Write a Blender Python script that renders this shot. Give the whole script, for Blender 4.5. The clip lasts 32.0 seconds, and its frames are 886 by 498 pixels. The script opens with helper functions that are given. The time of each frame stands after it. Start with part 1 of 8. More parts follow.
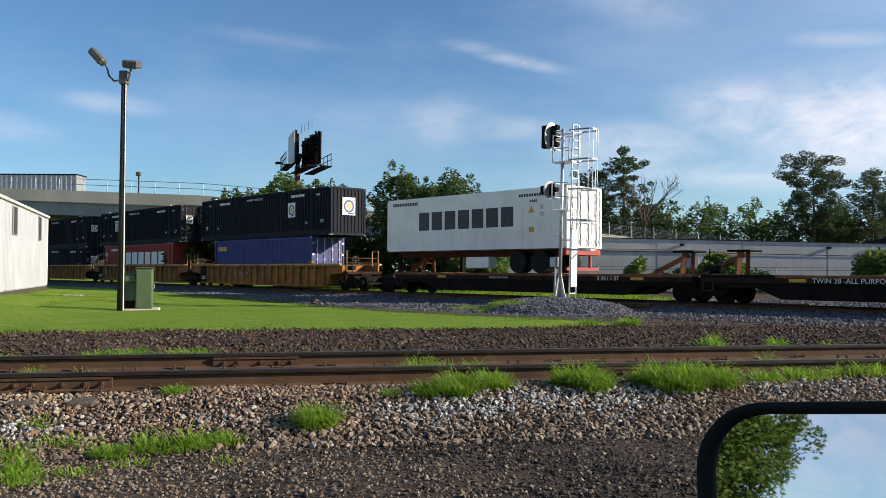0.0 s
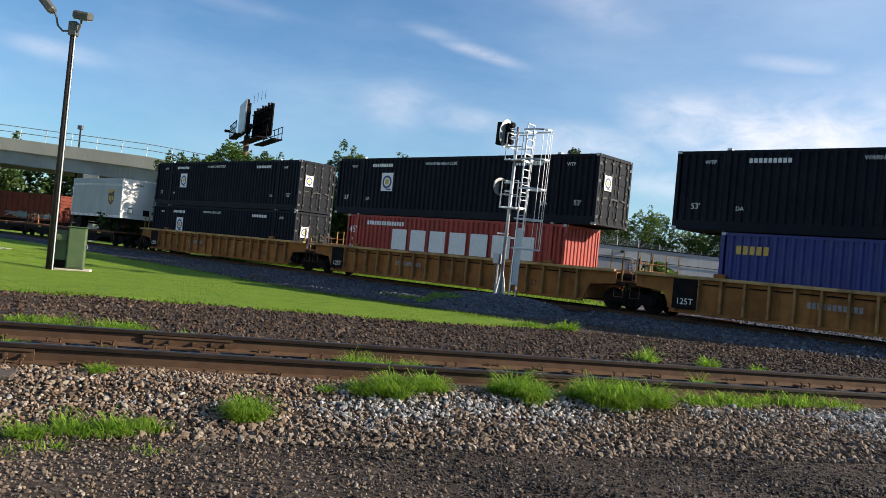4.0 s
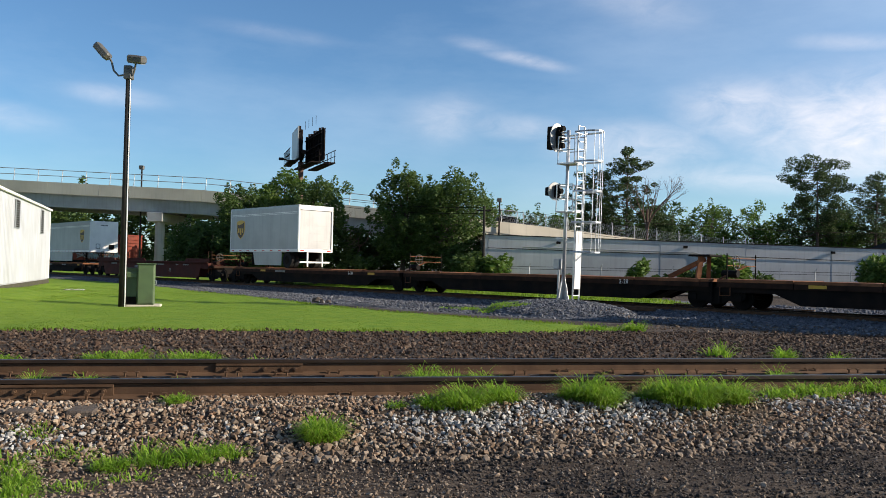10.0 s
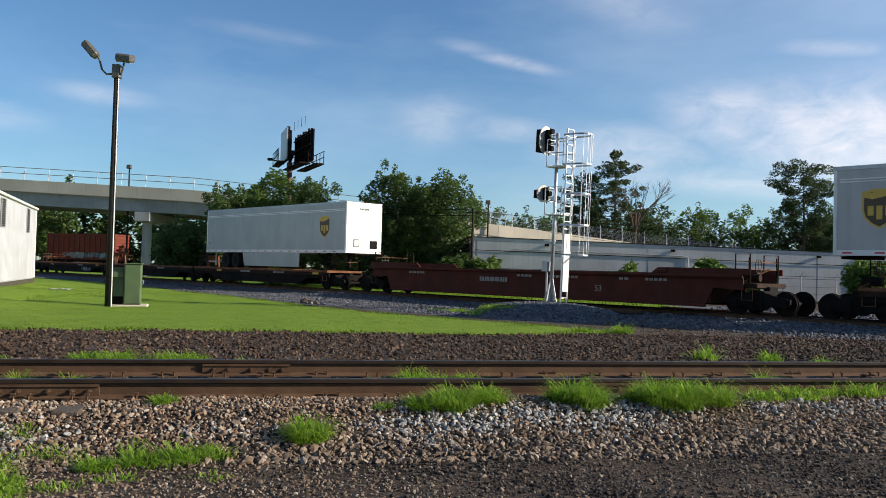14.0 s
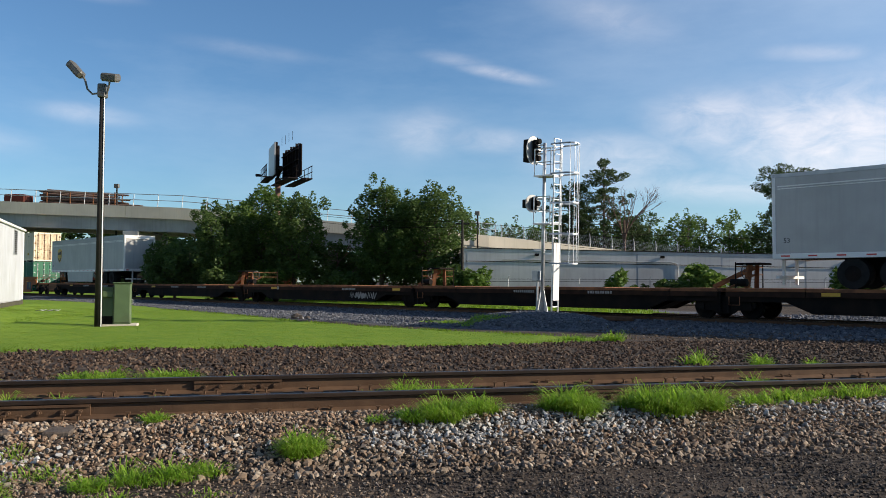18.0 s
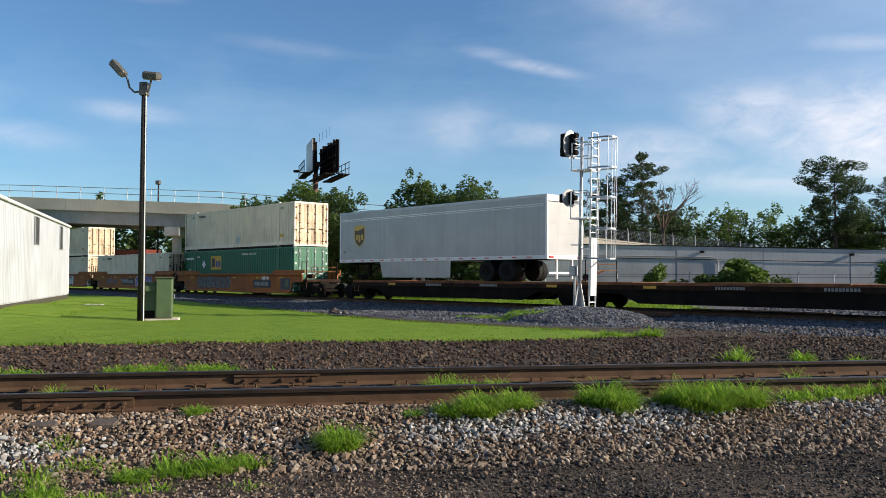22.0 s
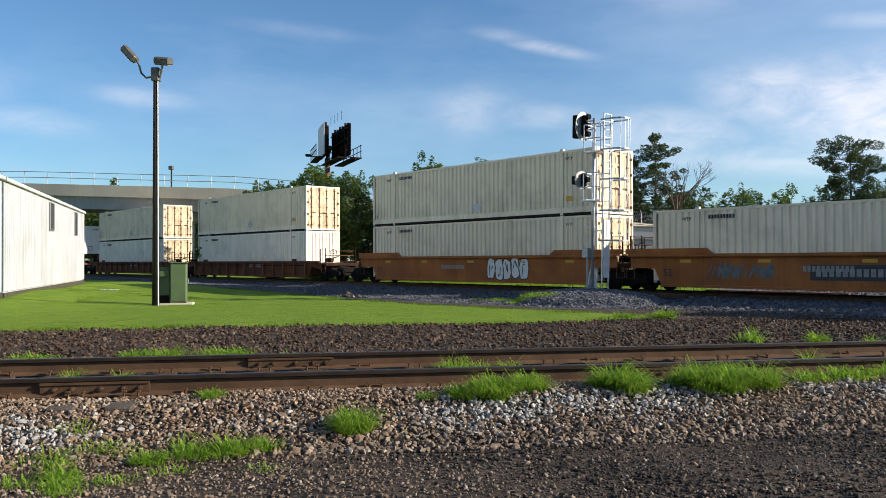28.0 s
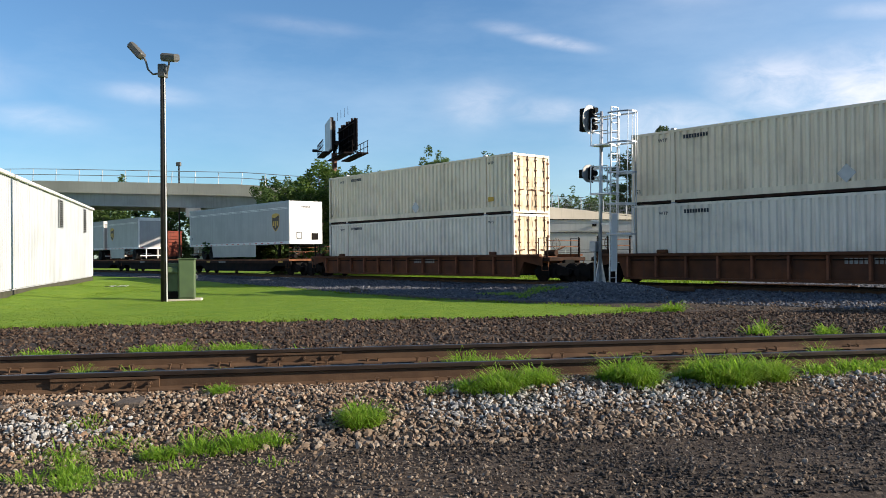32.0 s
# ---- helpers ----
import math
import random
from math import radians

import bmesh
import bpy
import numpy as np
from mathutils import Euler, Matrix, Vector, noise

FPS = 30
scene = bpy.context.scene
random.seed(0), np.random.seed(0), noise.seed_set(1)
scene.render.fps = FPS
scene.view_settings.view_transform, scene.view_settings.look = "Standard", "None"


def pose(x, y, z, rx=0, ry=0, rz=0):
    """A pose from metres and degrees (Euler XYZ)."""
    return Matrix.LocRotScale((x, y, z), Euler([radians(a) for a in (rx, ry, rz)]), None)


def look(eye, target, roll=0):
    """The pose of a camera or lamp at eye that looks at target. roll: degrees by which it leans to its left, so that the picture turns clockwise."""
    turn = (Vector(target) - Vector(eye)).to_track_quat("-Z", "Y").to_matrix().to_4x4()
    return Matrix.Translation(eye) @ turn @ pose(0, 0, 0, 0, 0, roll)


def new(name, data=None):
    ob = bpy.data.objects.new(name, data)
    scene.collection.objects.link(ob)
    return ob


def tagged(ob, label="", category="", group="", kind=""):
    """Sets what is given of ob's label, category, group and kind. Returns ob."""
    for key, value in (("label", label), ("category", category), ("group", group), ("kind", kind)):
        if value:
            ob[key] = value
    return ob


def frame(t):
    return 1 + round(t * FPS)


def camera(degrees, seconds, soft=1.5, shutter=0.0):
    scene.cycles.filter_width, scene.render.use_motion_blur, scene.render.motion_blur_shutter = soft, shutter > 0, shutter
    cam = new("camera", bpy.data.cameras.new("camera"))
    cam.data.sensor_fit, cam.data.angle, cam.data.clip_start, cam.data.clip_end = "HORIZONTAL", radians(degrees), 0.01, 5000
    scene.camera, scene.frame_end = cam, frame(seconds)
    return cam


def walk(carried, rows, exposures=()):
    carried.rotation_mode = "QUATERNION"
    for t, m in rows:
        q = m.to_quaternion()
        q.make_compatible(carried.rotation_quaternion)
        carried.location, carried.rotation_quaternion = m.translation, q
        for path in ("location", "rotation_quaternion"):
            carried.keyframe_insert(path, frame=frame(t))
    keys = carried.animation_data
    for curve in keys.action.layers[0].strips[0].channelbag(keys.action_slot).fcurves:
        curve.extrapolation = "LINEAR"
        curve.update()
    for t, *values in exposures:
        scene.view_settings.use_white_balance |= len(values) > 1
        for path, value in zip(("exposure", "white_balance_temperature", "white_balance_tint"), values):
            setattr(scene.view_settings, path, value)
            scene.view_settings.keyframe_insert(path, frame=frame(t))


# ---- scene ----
# ------------------------------------------------------------------ camera
cam = camera(57.0, 32.0, 0.55)
PATH = [
    (0, 0.065, -0.134, 1.381, 91.536, -0.290, -0.283),
    (0.5, 0.065, -0.137, 1.378, 91.585, -0.225, -0.293),
    (1, 0.061, -0.141, 1.380, 91.574, -0.234, -0.328),
    (1.5, 0.061, -0.140, 1.382, 91.631, -0.401, -0.307),
    (2, 0.068, -0.125, 1.389, 91.616, -0.298, -0.286),
    (2.5, 0.088, -0.090, 1.429, 91.631, -0.093, -0.342),
    (3, 0.067, -0.032, 1.484, 91.382, -1.877, -3.446),
    (3.5, 0.033, -0.015, 1.505, 91.115, -4.640, -5.149),
    (5.5, -0.014, 0.001, 1.512, 90.133, -6.610, -3.034),
    (6, -0.007, -0.005, 1.504, 90.145, -4.690, -2.760),
    (6.5, 0.006, -0.013, 1.496, 90.427, -1.707, -1.100),
    (7, 0.006, -0.014, 1.493, 91.110, -1.171, -0.666),
    (7.5, 0.006, -0.009, 1.493, 91.321, -0.966, -0.761),
    (8, 0.006, -0.002, 1.497, 91.278, -1.031, -0.419),
    (8.5, -0.002, -0.002, 1.500, 91.264, -1.276, -0.090),
    (9, 0.000, 0.000, 1.500, 91.300, -1.400, 0.000),
    (9.5, 0.004, 0.000, 1.500, 91.278, -1.258, -0.048),
    (10, 0.000, 0.002, 1.497, 91.340, -1.162, -0.182),
    (10.5, 0.002, -0.001, 1.498, 91.347, -1.080, -0.320),
    (11, -0.000, 0.001, 1.502, 91.320, -1.363, -0.325),
    (11.5, 0.001, -0.000, 1.501, 91.301, -1.516, -0.458),
    (12, -0.000, -0.001, 1.500, 91.292, -1.596, -0.614),
    (12.5, 0.001, -0.002, 1.499, 91.447, -1.743, -0.718),
    (13, 0.003, -0.005, 1.498, 91.514, -1.732, -0.780),
    (13.5, 0.002, -0.004, 1.496, 91.500, -1.601, -0.851),
    (14, 0.004, -0.009, 1.496, 91.487, -1.537, -0.993),
    (14.5, 0.002, -0.008, 1.495, 91.487, -1.536, -1.049),
    (16.5, 0.009, -0.007, 1.493, 91.577, -0.604, -1.421),
    (17, 0.012, -0.018, 1.488, 91.566, -0.325, -1.470),
    (17.5, 0.013, -0.027, 1.489, 91.853, -0.173, -1.589),
    (18, 0.012, -0.029, 1.488, 92.333, -0.159, -1.633),
    (18.5, 0.010, -0.038, 1.489, 92.279, 0.157, -0.776),
    (19, 0.015, -0.041, 1.486, 92.179, 0.487, 0.737),
    (19.5, 0.012, -0.042, 1.487, 92.158, 0.471, 0.937),
    (20, 0.014, -0.035, 1.488, 92.108, 0.225, 0.908),
    (20.5, 0.014, -0.036, 1.485, 92.045, 0.118, 0.918),
    (21, 0.015, -0.036, 1.487, 92.001, -0.231, 0.940),
    (21.5, 0.014, -0.036, 1.488, 91.988, -0.218, 0.957),
    (22, 0.015, -0.044, 1.490, 91.972, -0.162, 0.938),
    (22.5, 0.015, -0.040, 1.486, 91.987, -0.084, 1.013),
    (23, 0.018, -0.042, 1.486, 91.890, -0.086, 1.241),
    (23.5, 0.019, -0.046, 1.488, 91.926, -0.139, 1.185),
    (24, 0.019, -0.044, 1.489, 91.915, -0.222, 1.335),
    (24.5, 0.017, -0.043, 1.486, 91.917, -0.222, 1.406),
    (25, 0.020, -0.049, 1.489, 91.849, -0.156, 1.394),
    (25.5, 0.018, -0.044, 1.489, 91.706, -0.009, 1.436),
    (26, 0.018, -0.047, 1.488, 91.320, -0.019, 1.493),
    (26.5, 0.020, -0.047, 1.490, 91.025, 0.064, 1.567),
    (28.5, 0.022, -0.048, 1.489, 90.775, 0.213, 1.890),
    (29, 0.019, -0.045, 1.486, 90.751, 0.183, 1.957),
    (29.5, 0.022, -0.044, 1.489, 90.707, 0.225, 2.112),
    (30, 0.020, -0.047, 1.486, 90.683, 0.260, 2.171),
    (30.5, 0.021, -0.046, 1.483, 90.686, 0.306, 2.299),
    (31, 0.019, -0.044, 1.486, 90.545, 0.499, 2.268),
    (31.5, 0.021, -0.047, 1.486, 90.526, 0.556, 2.219),
    (32, 0.020, -0.046, 1.488, 90.405, 0.564, 2.350),
]
walk(cam, [(r[0], pose(*r[1:])) for r in PATH], exposures=[(0.0, 0.76), (3.0, 0.83), (6.0, 0.99), (8.0, 0.97), (9.2, 0.81), (10.5, 0.83), (13.0, 0.74), (20.0, 0.75), (23.0, 0.81), (25.0, 0.89), (26.0, 0.85), (30.0, 0.87), (32.0, 0.95)])

# ------------------------------------------------------------------ light
SUN_EL, SUN_AZ = radians(21.5), radians(-5)          # azimuth: from +x towards +y
SUN_DIR = Vector((math.cos(SUN_EL) * math.cos(SUN_AZ), math.cos(SUN_EL) * math.sin(SUN_AZ), math.sin(SUN_EL)))
world = bpy.data.worlds.new("sky")
scene.world = world
world.use_nodes = True
wn, wl = world.node_tree.nodes, world.node_tree.links
wn.clear()
w_out, w_bg, w_sky = wn.new("ShaderNodeOutputWorld"), wn.new("ShaderNodeBackground"), wn.new("ShaderNodeTexSky")
w_sky.sky_type, w_sky.sun_disc = "NISHITA", False
w_sky.sun_elevation, w_sky.sun_rotation = SUN_EL, radians(90) - SUN_AZ
w_sky.air_density, w_sky.dust_density, w_sky.ozone_density = 1.0, 0.25, 2.2
w_bg.inputs["Strength"].default_value = 0.0685
w_co, w_map, w_n1, w_n2 = wn.new("ShaderNodeTexCoord"), wn.new("ShaderNodeMapping"), wn.new("ShaderNodeTexNoise"), wn.new("ShaderNodeTexNoise")
w_map.inputs["Rotation"].default_value = (0, radians(-8), 0)
w_map.inputs["Location"].default_value = (0.31, 0.2, 0.12)
w_map.inputs["Scale"].default_value = (1.0, 1.0, 3.4)
wl.new(w_co.outputs["Generated"], w_map.inputs["Vector"])
for nd, sc, det, rough in ((w_n1, 2.3, 7, 0.62), (w_n2, 1.1, 3, 0.5)):
    nd.inputs["Scale"].default_value, nd.inputs["Detail"].default_value, nd.inputs["Roughness"].default_value = sc, det, rough
    wl.new(w_map.outputs["Vector"], nd.inputs["Vector"])
w_mul, w_ramp, w_mix = wn.new("ShaderNodeMath"), wn.new("ShaderNodeMapRange"), wn.new("ShaderNodeMixRGB")
w_mul.operation = "MULTIPLY"
w_sep, w_lean, w_sum = wn.new("ShaderNodeSeparateXYZ"), wn.new("ShaderNodeMath"), wn.new("ShaderNodeMath")
w_lean.operation, w_sum.operation = "MULTIPLY", "ADD"
wl.new(w_co.outputs["Generated"], w_sep.inputs[0])
wl.new(w_sep.outputs["X"], w_lean.inputs[0])
w_lean.inputs[1].default_value = 0.19
wl.new(w_mul.outputs[0], w_sum.inputs[0])
wl.new(w_lean.outputs[0], w_sum.inputs[1])
wl.new(w_n1.outputs["Fac"], w_mul.inputs[0])
wl.new(w_n2.outputs["Fac"], w_mul.inputs[1])
w_ramp.inputs["From Min"].default_value, w_ramp.inputs["From Max"].default_value = 0.20, 0.60
w_ramp.inputs["To Max"].default_value = 0.37
wl.new(w_sum.outputs[0], w_ramp.inputs["Value"])
wl.new(w_ramp.outputs[0], w_mix.inputs["Fac"])
w_tint = wn.new("ShaderNodeMixRGB")
w_tint.blend_type = "MULTIPLY"
w_tint.inputs["Fac"].default_value = 1.0
w_tint.inputs["Color2"].default_value = (0.74, 0.99, 1.20, 1)
wl.new(w_sky.outputs["Color"], w_tint.inputs["Color1"])
wl.new(w_tint.outputs["Color"], w_mix.inputs["Color1"])
w_mix.inputs["Color2"].default_value = (6.6, 7.7, 9.1, 1)


def w_math(op, a, b=None):
    nd = wn.new("ShaderNodeMath")
    nd.operation = op
    for k, v in enumerate((a, b)):
        if isinstance(v, (int, float)):
            nd.inputs[k].default_value = v
        elif v is not None:
            wl.new(v, nd.inputs[k])
    return nd.outputs[0]


# clouds: bearing from +y and height above the horizon in degrees, half width, half height, tilt, cover
w_az = w_math("MULTIPLY", w_math("ARCTAN2", w_sep.outputs["X"], w_sep.outputs["Y"]), 180 / math.pi)
w_el = w_math("MULTIPLY", w_math("ARCSINE", w_sep.outputs["Z"]), 180 / math.pi)
w_dir = wn.new("ShaderNodeCombineXYZ")
wl.new(w_az, w_dir.inputs[0])
wl.new(w_el, w_dir.inputs[1])
w_fray, w_fmap = wn.new("ShaderNodeTexNoise"), wn.new("ShaderNodeMapping")
w_fmap.inputs["Scale"].default_value = (0.30, 0.62, 1.0)
w_fmap.inputs["Rotation"].default_value = (0, 0, radians(-7))
wl.new(w_dir.outputs[0], w_fmap.inputs["Vector"])
wl.new(w_fmap.outputs[0], w_fray.inputs["Vector"])
w_fray.inputs["Scale"].default_value, w_fray.inputs["Detail"].default_value, w_fray.inputs["Roughness"].default_value = 1.0, 9, 0.62
w_fray.inputs["Distortion"].default_value = 0.5
w_wisp = wn.new("ShaderNodeMapRange")
w_wisp.inputs["From Min"].default_value, w_wisp.inputs["From Max"].default_value = 0.30, 0.66
wl.new(w_fray.outputs["Fac"], w_wisp.inputs["Value"])
w_cover = None
for az, el, sa, se, tilt, dens in ((5.8, 14.4, 3.4, 0.5, -11, 0.40), (2.5, 15.4, 2.6, 0.5, -9, 0.22), (0.2, 10.4, 3.4, 1.9, 8, 0.30), (5.0, 9.9, 4.6, 1.0, -4, 0.30), (13.5, 8.4, 6.5, 2.0, -3, 0.46), (20.5, 10.6, 5.0, 2.4, -4, 0.6),
                                   (27.5, 9.2, 8.5, 4.0, -4, 0.85), (38.0, 10.5, 10, 5.0, 0, 0.8), (26.5, 14.5, 3.6, 0.6, -6, 0.28), (-22.0, 10.7, 3.2, 0.7, -3, 0.30), (-28.5, 8.8, 3.6, 1.0, -3, 0.27), (-38, 11, 8, 2.5, 0, 0.5),
                                   (-12, 15.6, 5, 0.6, -4, 0.12), (-23, 18.3, 4, 0.6, -3, 0.22), (13, 18.0, 5, 1.5, -18, 0.2), (21, 6.4, 12, 1.2, -3, 0.40), (55, 16, 14, 7, 0, 0.6), (-70, 18, 16, 5, 0, 0.5), (-105, 16, 30, 16, 0, 0.9)):
    lobe, far_ = wn.new("ShaderNodeMapping"), wn.new("ShaderNodeVectorMath")
    lobe.vector_type, far_.operation = "TEXTURE", "LENGTH"
    lobe.inputs["Location"].default_value, lobe.inputs["Rotation"].default_value, lobe.inputs["Scale"].default_value = (az, el, 0), (0, 0, radians(tilt)), (sa, se, 1)
    wl.new(w_dir.outputs[0], lobe.inputs["Vector"])
    wl.new(lobe.outputs[0], far_.inputs[0])
    fall = wn.new("ShaderNodeMapRange")
    fall.interpolation_type = "SMOOTHSTEP"
    fall.inputs["From Min"].default_value, fall.inputs["From Max"].default_value = 0.0, 1.35
    fall.inputs["To Min"].default_value, fall.inputs["To Max"].default_value = dens, 0.0
    wl.new(far_.outputs["Value"], fall.inputs["Value"])
    w_cover = fall.outputs[0] if w_cover is None else w_math("MAXIMUM", w_cover, fall.outputs[0])
w_cloud = wn.new("ShaderNodeMixRGB")
w_amount = w_math("MINIMUM", w_math("MULTIPLY", w_cover, w_math("ADD", w_math("MULTIPLY", w_wisp.outputs[0], 0.7), 0.3)), 0.85)
wl.new(w_amount, w_cloud.inputs["Fac"])
wl.new(w_mix.outputs["Color"], w_cloud.inputs["Color1"])
w_cloud.inputs["Color2"].default_value = (9.4, 9.0, 9.3, 1)
wl.new(w_cloud.outputs["Color"], w_bg.inputs["Color"])
wl.new(w_bg.outputs["Background"], w_out.inputs["Surface"])
sun = new("sun", bpy.data.lights.new("sun", "SUN"))
sun.data.energy, sun.data.angle, sun.data.color = 4.7, radians(0.6), (1.0, 0.89, 0.74)
sun.matrix_world = look(SUN_DIR * 200, (0, 0, 0))


# ------------------------------------------------------------------ materials
def mat(name, c1, c2=None, scale=3.0, rough=0.7, metal=0.0, bump=0.0, bscale=40.0, grime=None, gscale=0.8, gamount=0.5, streak=0.0, rand=0.0, spec=0.5):
    """A surface of two mixed tones, with fine grain, wider stains, rain streaks and relief, in the thing's own space."""
    m = bpy.data.materials.new(name)
    m.use_nodes = True
    N, Lk = m.node_tree.nodes, m.node_tree.links
    b = N["Principled BSDF"]
    b.inputs["Roughness"].default_value, b.inputs["Metallic"].default_value = rough, metal
    b.inputs["Specular IOR Level"].default_value = spec
    co = N.new("ShaderNodeTexCoord")
    c2 = c2 or tuple(x * 0.8 for x in c1)

    def tex(s, det, vec=None):
        t = N.new("ShaderNodeTexNoise")
        t.inputs["Scale"].default_value, t.inputs["Detail"].default_value = s, det
        Lk.new(vec or co.outputs["Object"], t.inputs["Vector"])
        return t

    def ramp(val, lo, hi, top=1.0):
        r = N.new("ShaderNodeMapRange")
        r.inputs["From Min"].default_value, r.inputs["From Max"].default_value, r.inputs["To Max"].default_value = lo, hi, top
        Lk.new(val, r.inputs["Value"])
        return r.outputs[0]

    def mix(fac, a, bcol, mode="MIX"):
        x = N.new("ShaderNodeMixRGB")
        x.blend_type = mode
        if isinstance(fac, float):
            x.inputs["Fac"].default_value = fac
        else:
            Lk.new(fac, x.inputs["Fac"])
        for key, v in (("Color1", a), ("Color2", bcol)):
            if isinstance(v, tuple):
                x.inputs[key].default_value = (*v, 1)
            else:
                Lk.new(v, x.inputs[key])
        return x.outputs["Color"]

    col = mix(ramp(tex(scale, 6).outputs["Fac"], 0.35, 0.65), tuple(c1), tuple(c2))
    if grime:
        col = mix(ramp(tex(gscale, 8).outputs["Fac"], 0.48, 0.72, gamount), col, tuple(grime))
    if streak:
        mp = N.new("ShaderNodeMapping")
        mp.inputs["Scale"].default_value = (5.0, 5.0, 0.35)
        Lk.new(co.outputs["Object"], mp.inputs["Vector"])
        col = mix(ramp(tex(1.0, 5, mp.outputs["Vector"]).outputs["Fac"], 0.5, 0.75, streak), col, tuple(grime or (0.1, 0.08, 0.06)))
    if rand:
        oi, hs = N.new("ShaderNodeObjectInfo"), N.new("ShaderNodeHueSaturation")
        Lk.new(ramp(oi.outputs["Random"], 0.0, 1.0), hs.inputs["Value"])
        r = hs.inputs["Value"].links[0].from_node
        r.inputs["To Min"].default_value, r.inputs["To Max"].default_value = 1 - rand, 1 + rand
        Lk.new(col, hs.inputs["Color"])
        col = hs.outputs["Color"]
    Lk.new(col, b.inputs["Base Color"])
    if bump:
        bp = N.new("ShaderNodeBump")
        bp.inputs["Strength"].default_value, bp.inputs["Distance"].default_value = bump, 0.02
        Lk.new(tex(bscale, 4).outputs["Fac"], bp.inputs["Height"])
        Lk.new(bp.outputs["Normal"], b.inputs["Normal"])
    return m


def island_mat(name, cols, rough=0.85, trans=0.0, scale=25.0):
    """A surface whose tone differs from piece to piece of the mesh (stones, leaves, blades)."""
    m = bpy.data.materials.new(name)
    m.use_nodes = True
    N, Lk = m.node_tree.nodes, m.node_tree.links
    b = N["Principled BSDF"]
    b.inputs["Roughness"].default_value = rough
    b.inputs["Specular IOR Level"].default_value = 0.25
    g, r = N.new("ShaderNodeNewGeometry"), N.new("ShaderNodeValToRGB")
    el = r.color_ramp.elements
    while len(el) < len(cols):
        el.new(0.5)
    for i, c in enumerate(cols):
        el[i].position, el[i].color = i / (len(cols) - 1), (*c, 1)
    Lk.new(g.outputs["Random Per Island"], r.inputs["Fac"])
    t, x = N.new("ShaderNodeTexNoise"), N.new("ShaderNodeMixRGB")
    t.inputs["Scale"].default_value = scale
    co = N.new("ShaderNodeTexCoord")
    Lk.new(co.outputs["Object"], t.inputs["Vector"])
    x.blend_type = "MULTIPLY"
    x.inputs["Fac"].default_value = 0.5
    Lk.new(r.outputs["Color"], x.inputs["Color1"])
    Lk.new(t.outputs["Fac"], x.inputs["Color2"])
    Lk.new(x.outputs["Color"], b.inputs["Base Color"])
    if trans:
        tr, ad = N.new("ShaderNodeBsdfTranslucent"), N.new("ShaderNodeMixShader")
        Lk.new(r.outputs["Color"], tr.inputs["Color"])
        ad.inputs["Fac"].default_value = trans
        Lk.new(b.outputs["BSDF"], ad.inputs[1])
        Lk.new(tr.outputs["BSDF"], ad.inputs[2])
        Lk.new(ad.outputs["Shader"], N["Material Output"].inputs["Surface"])
    return m


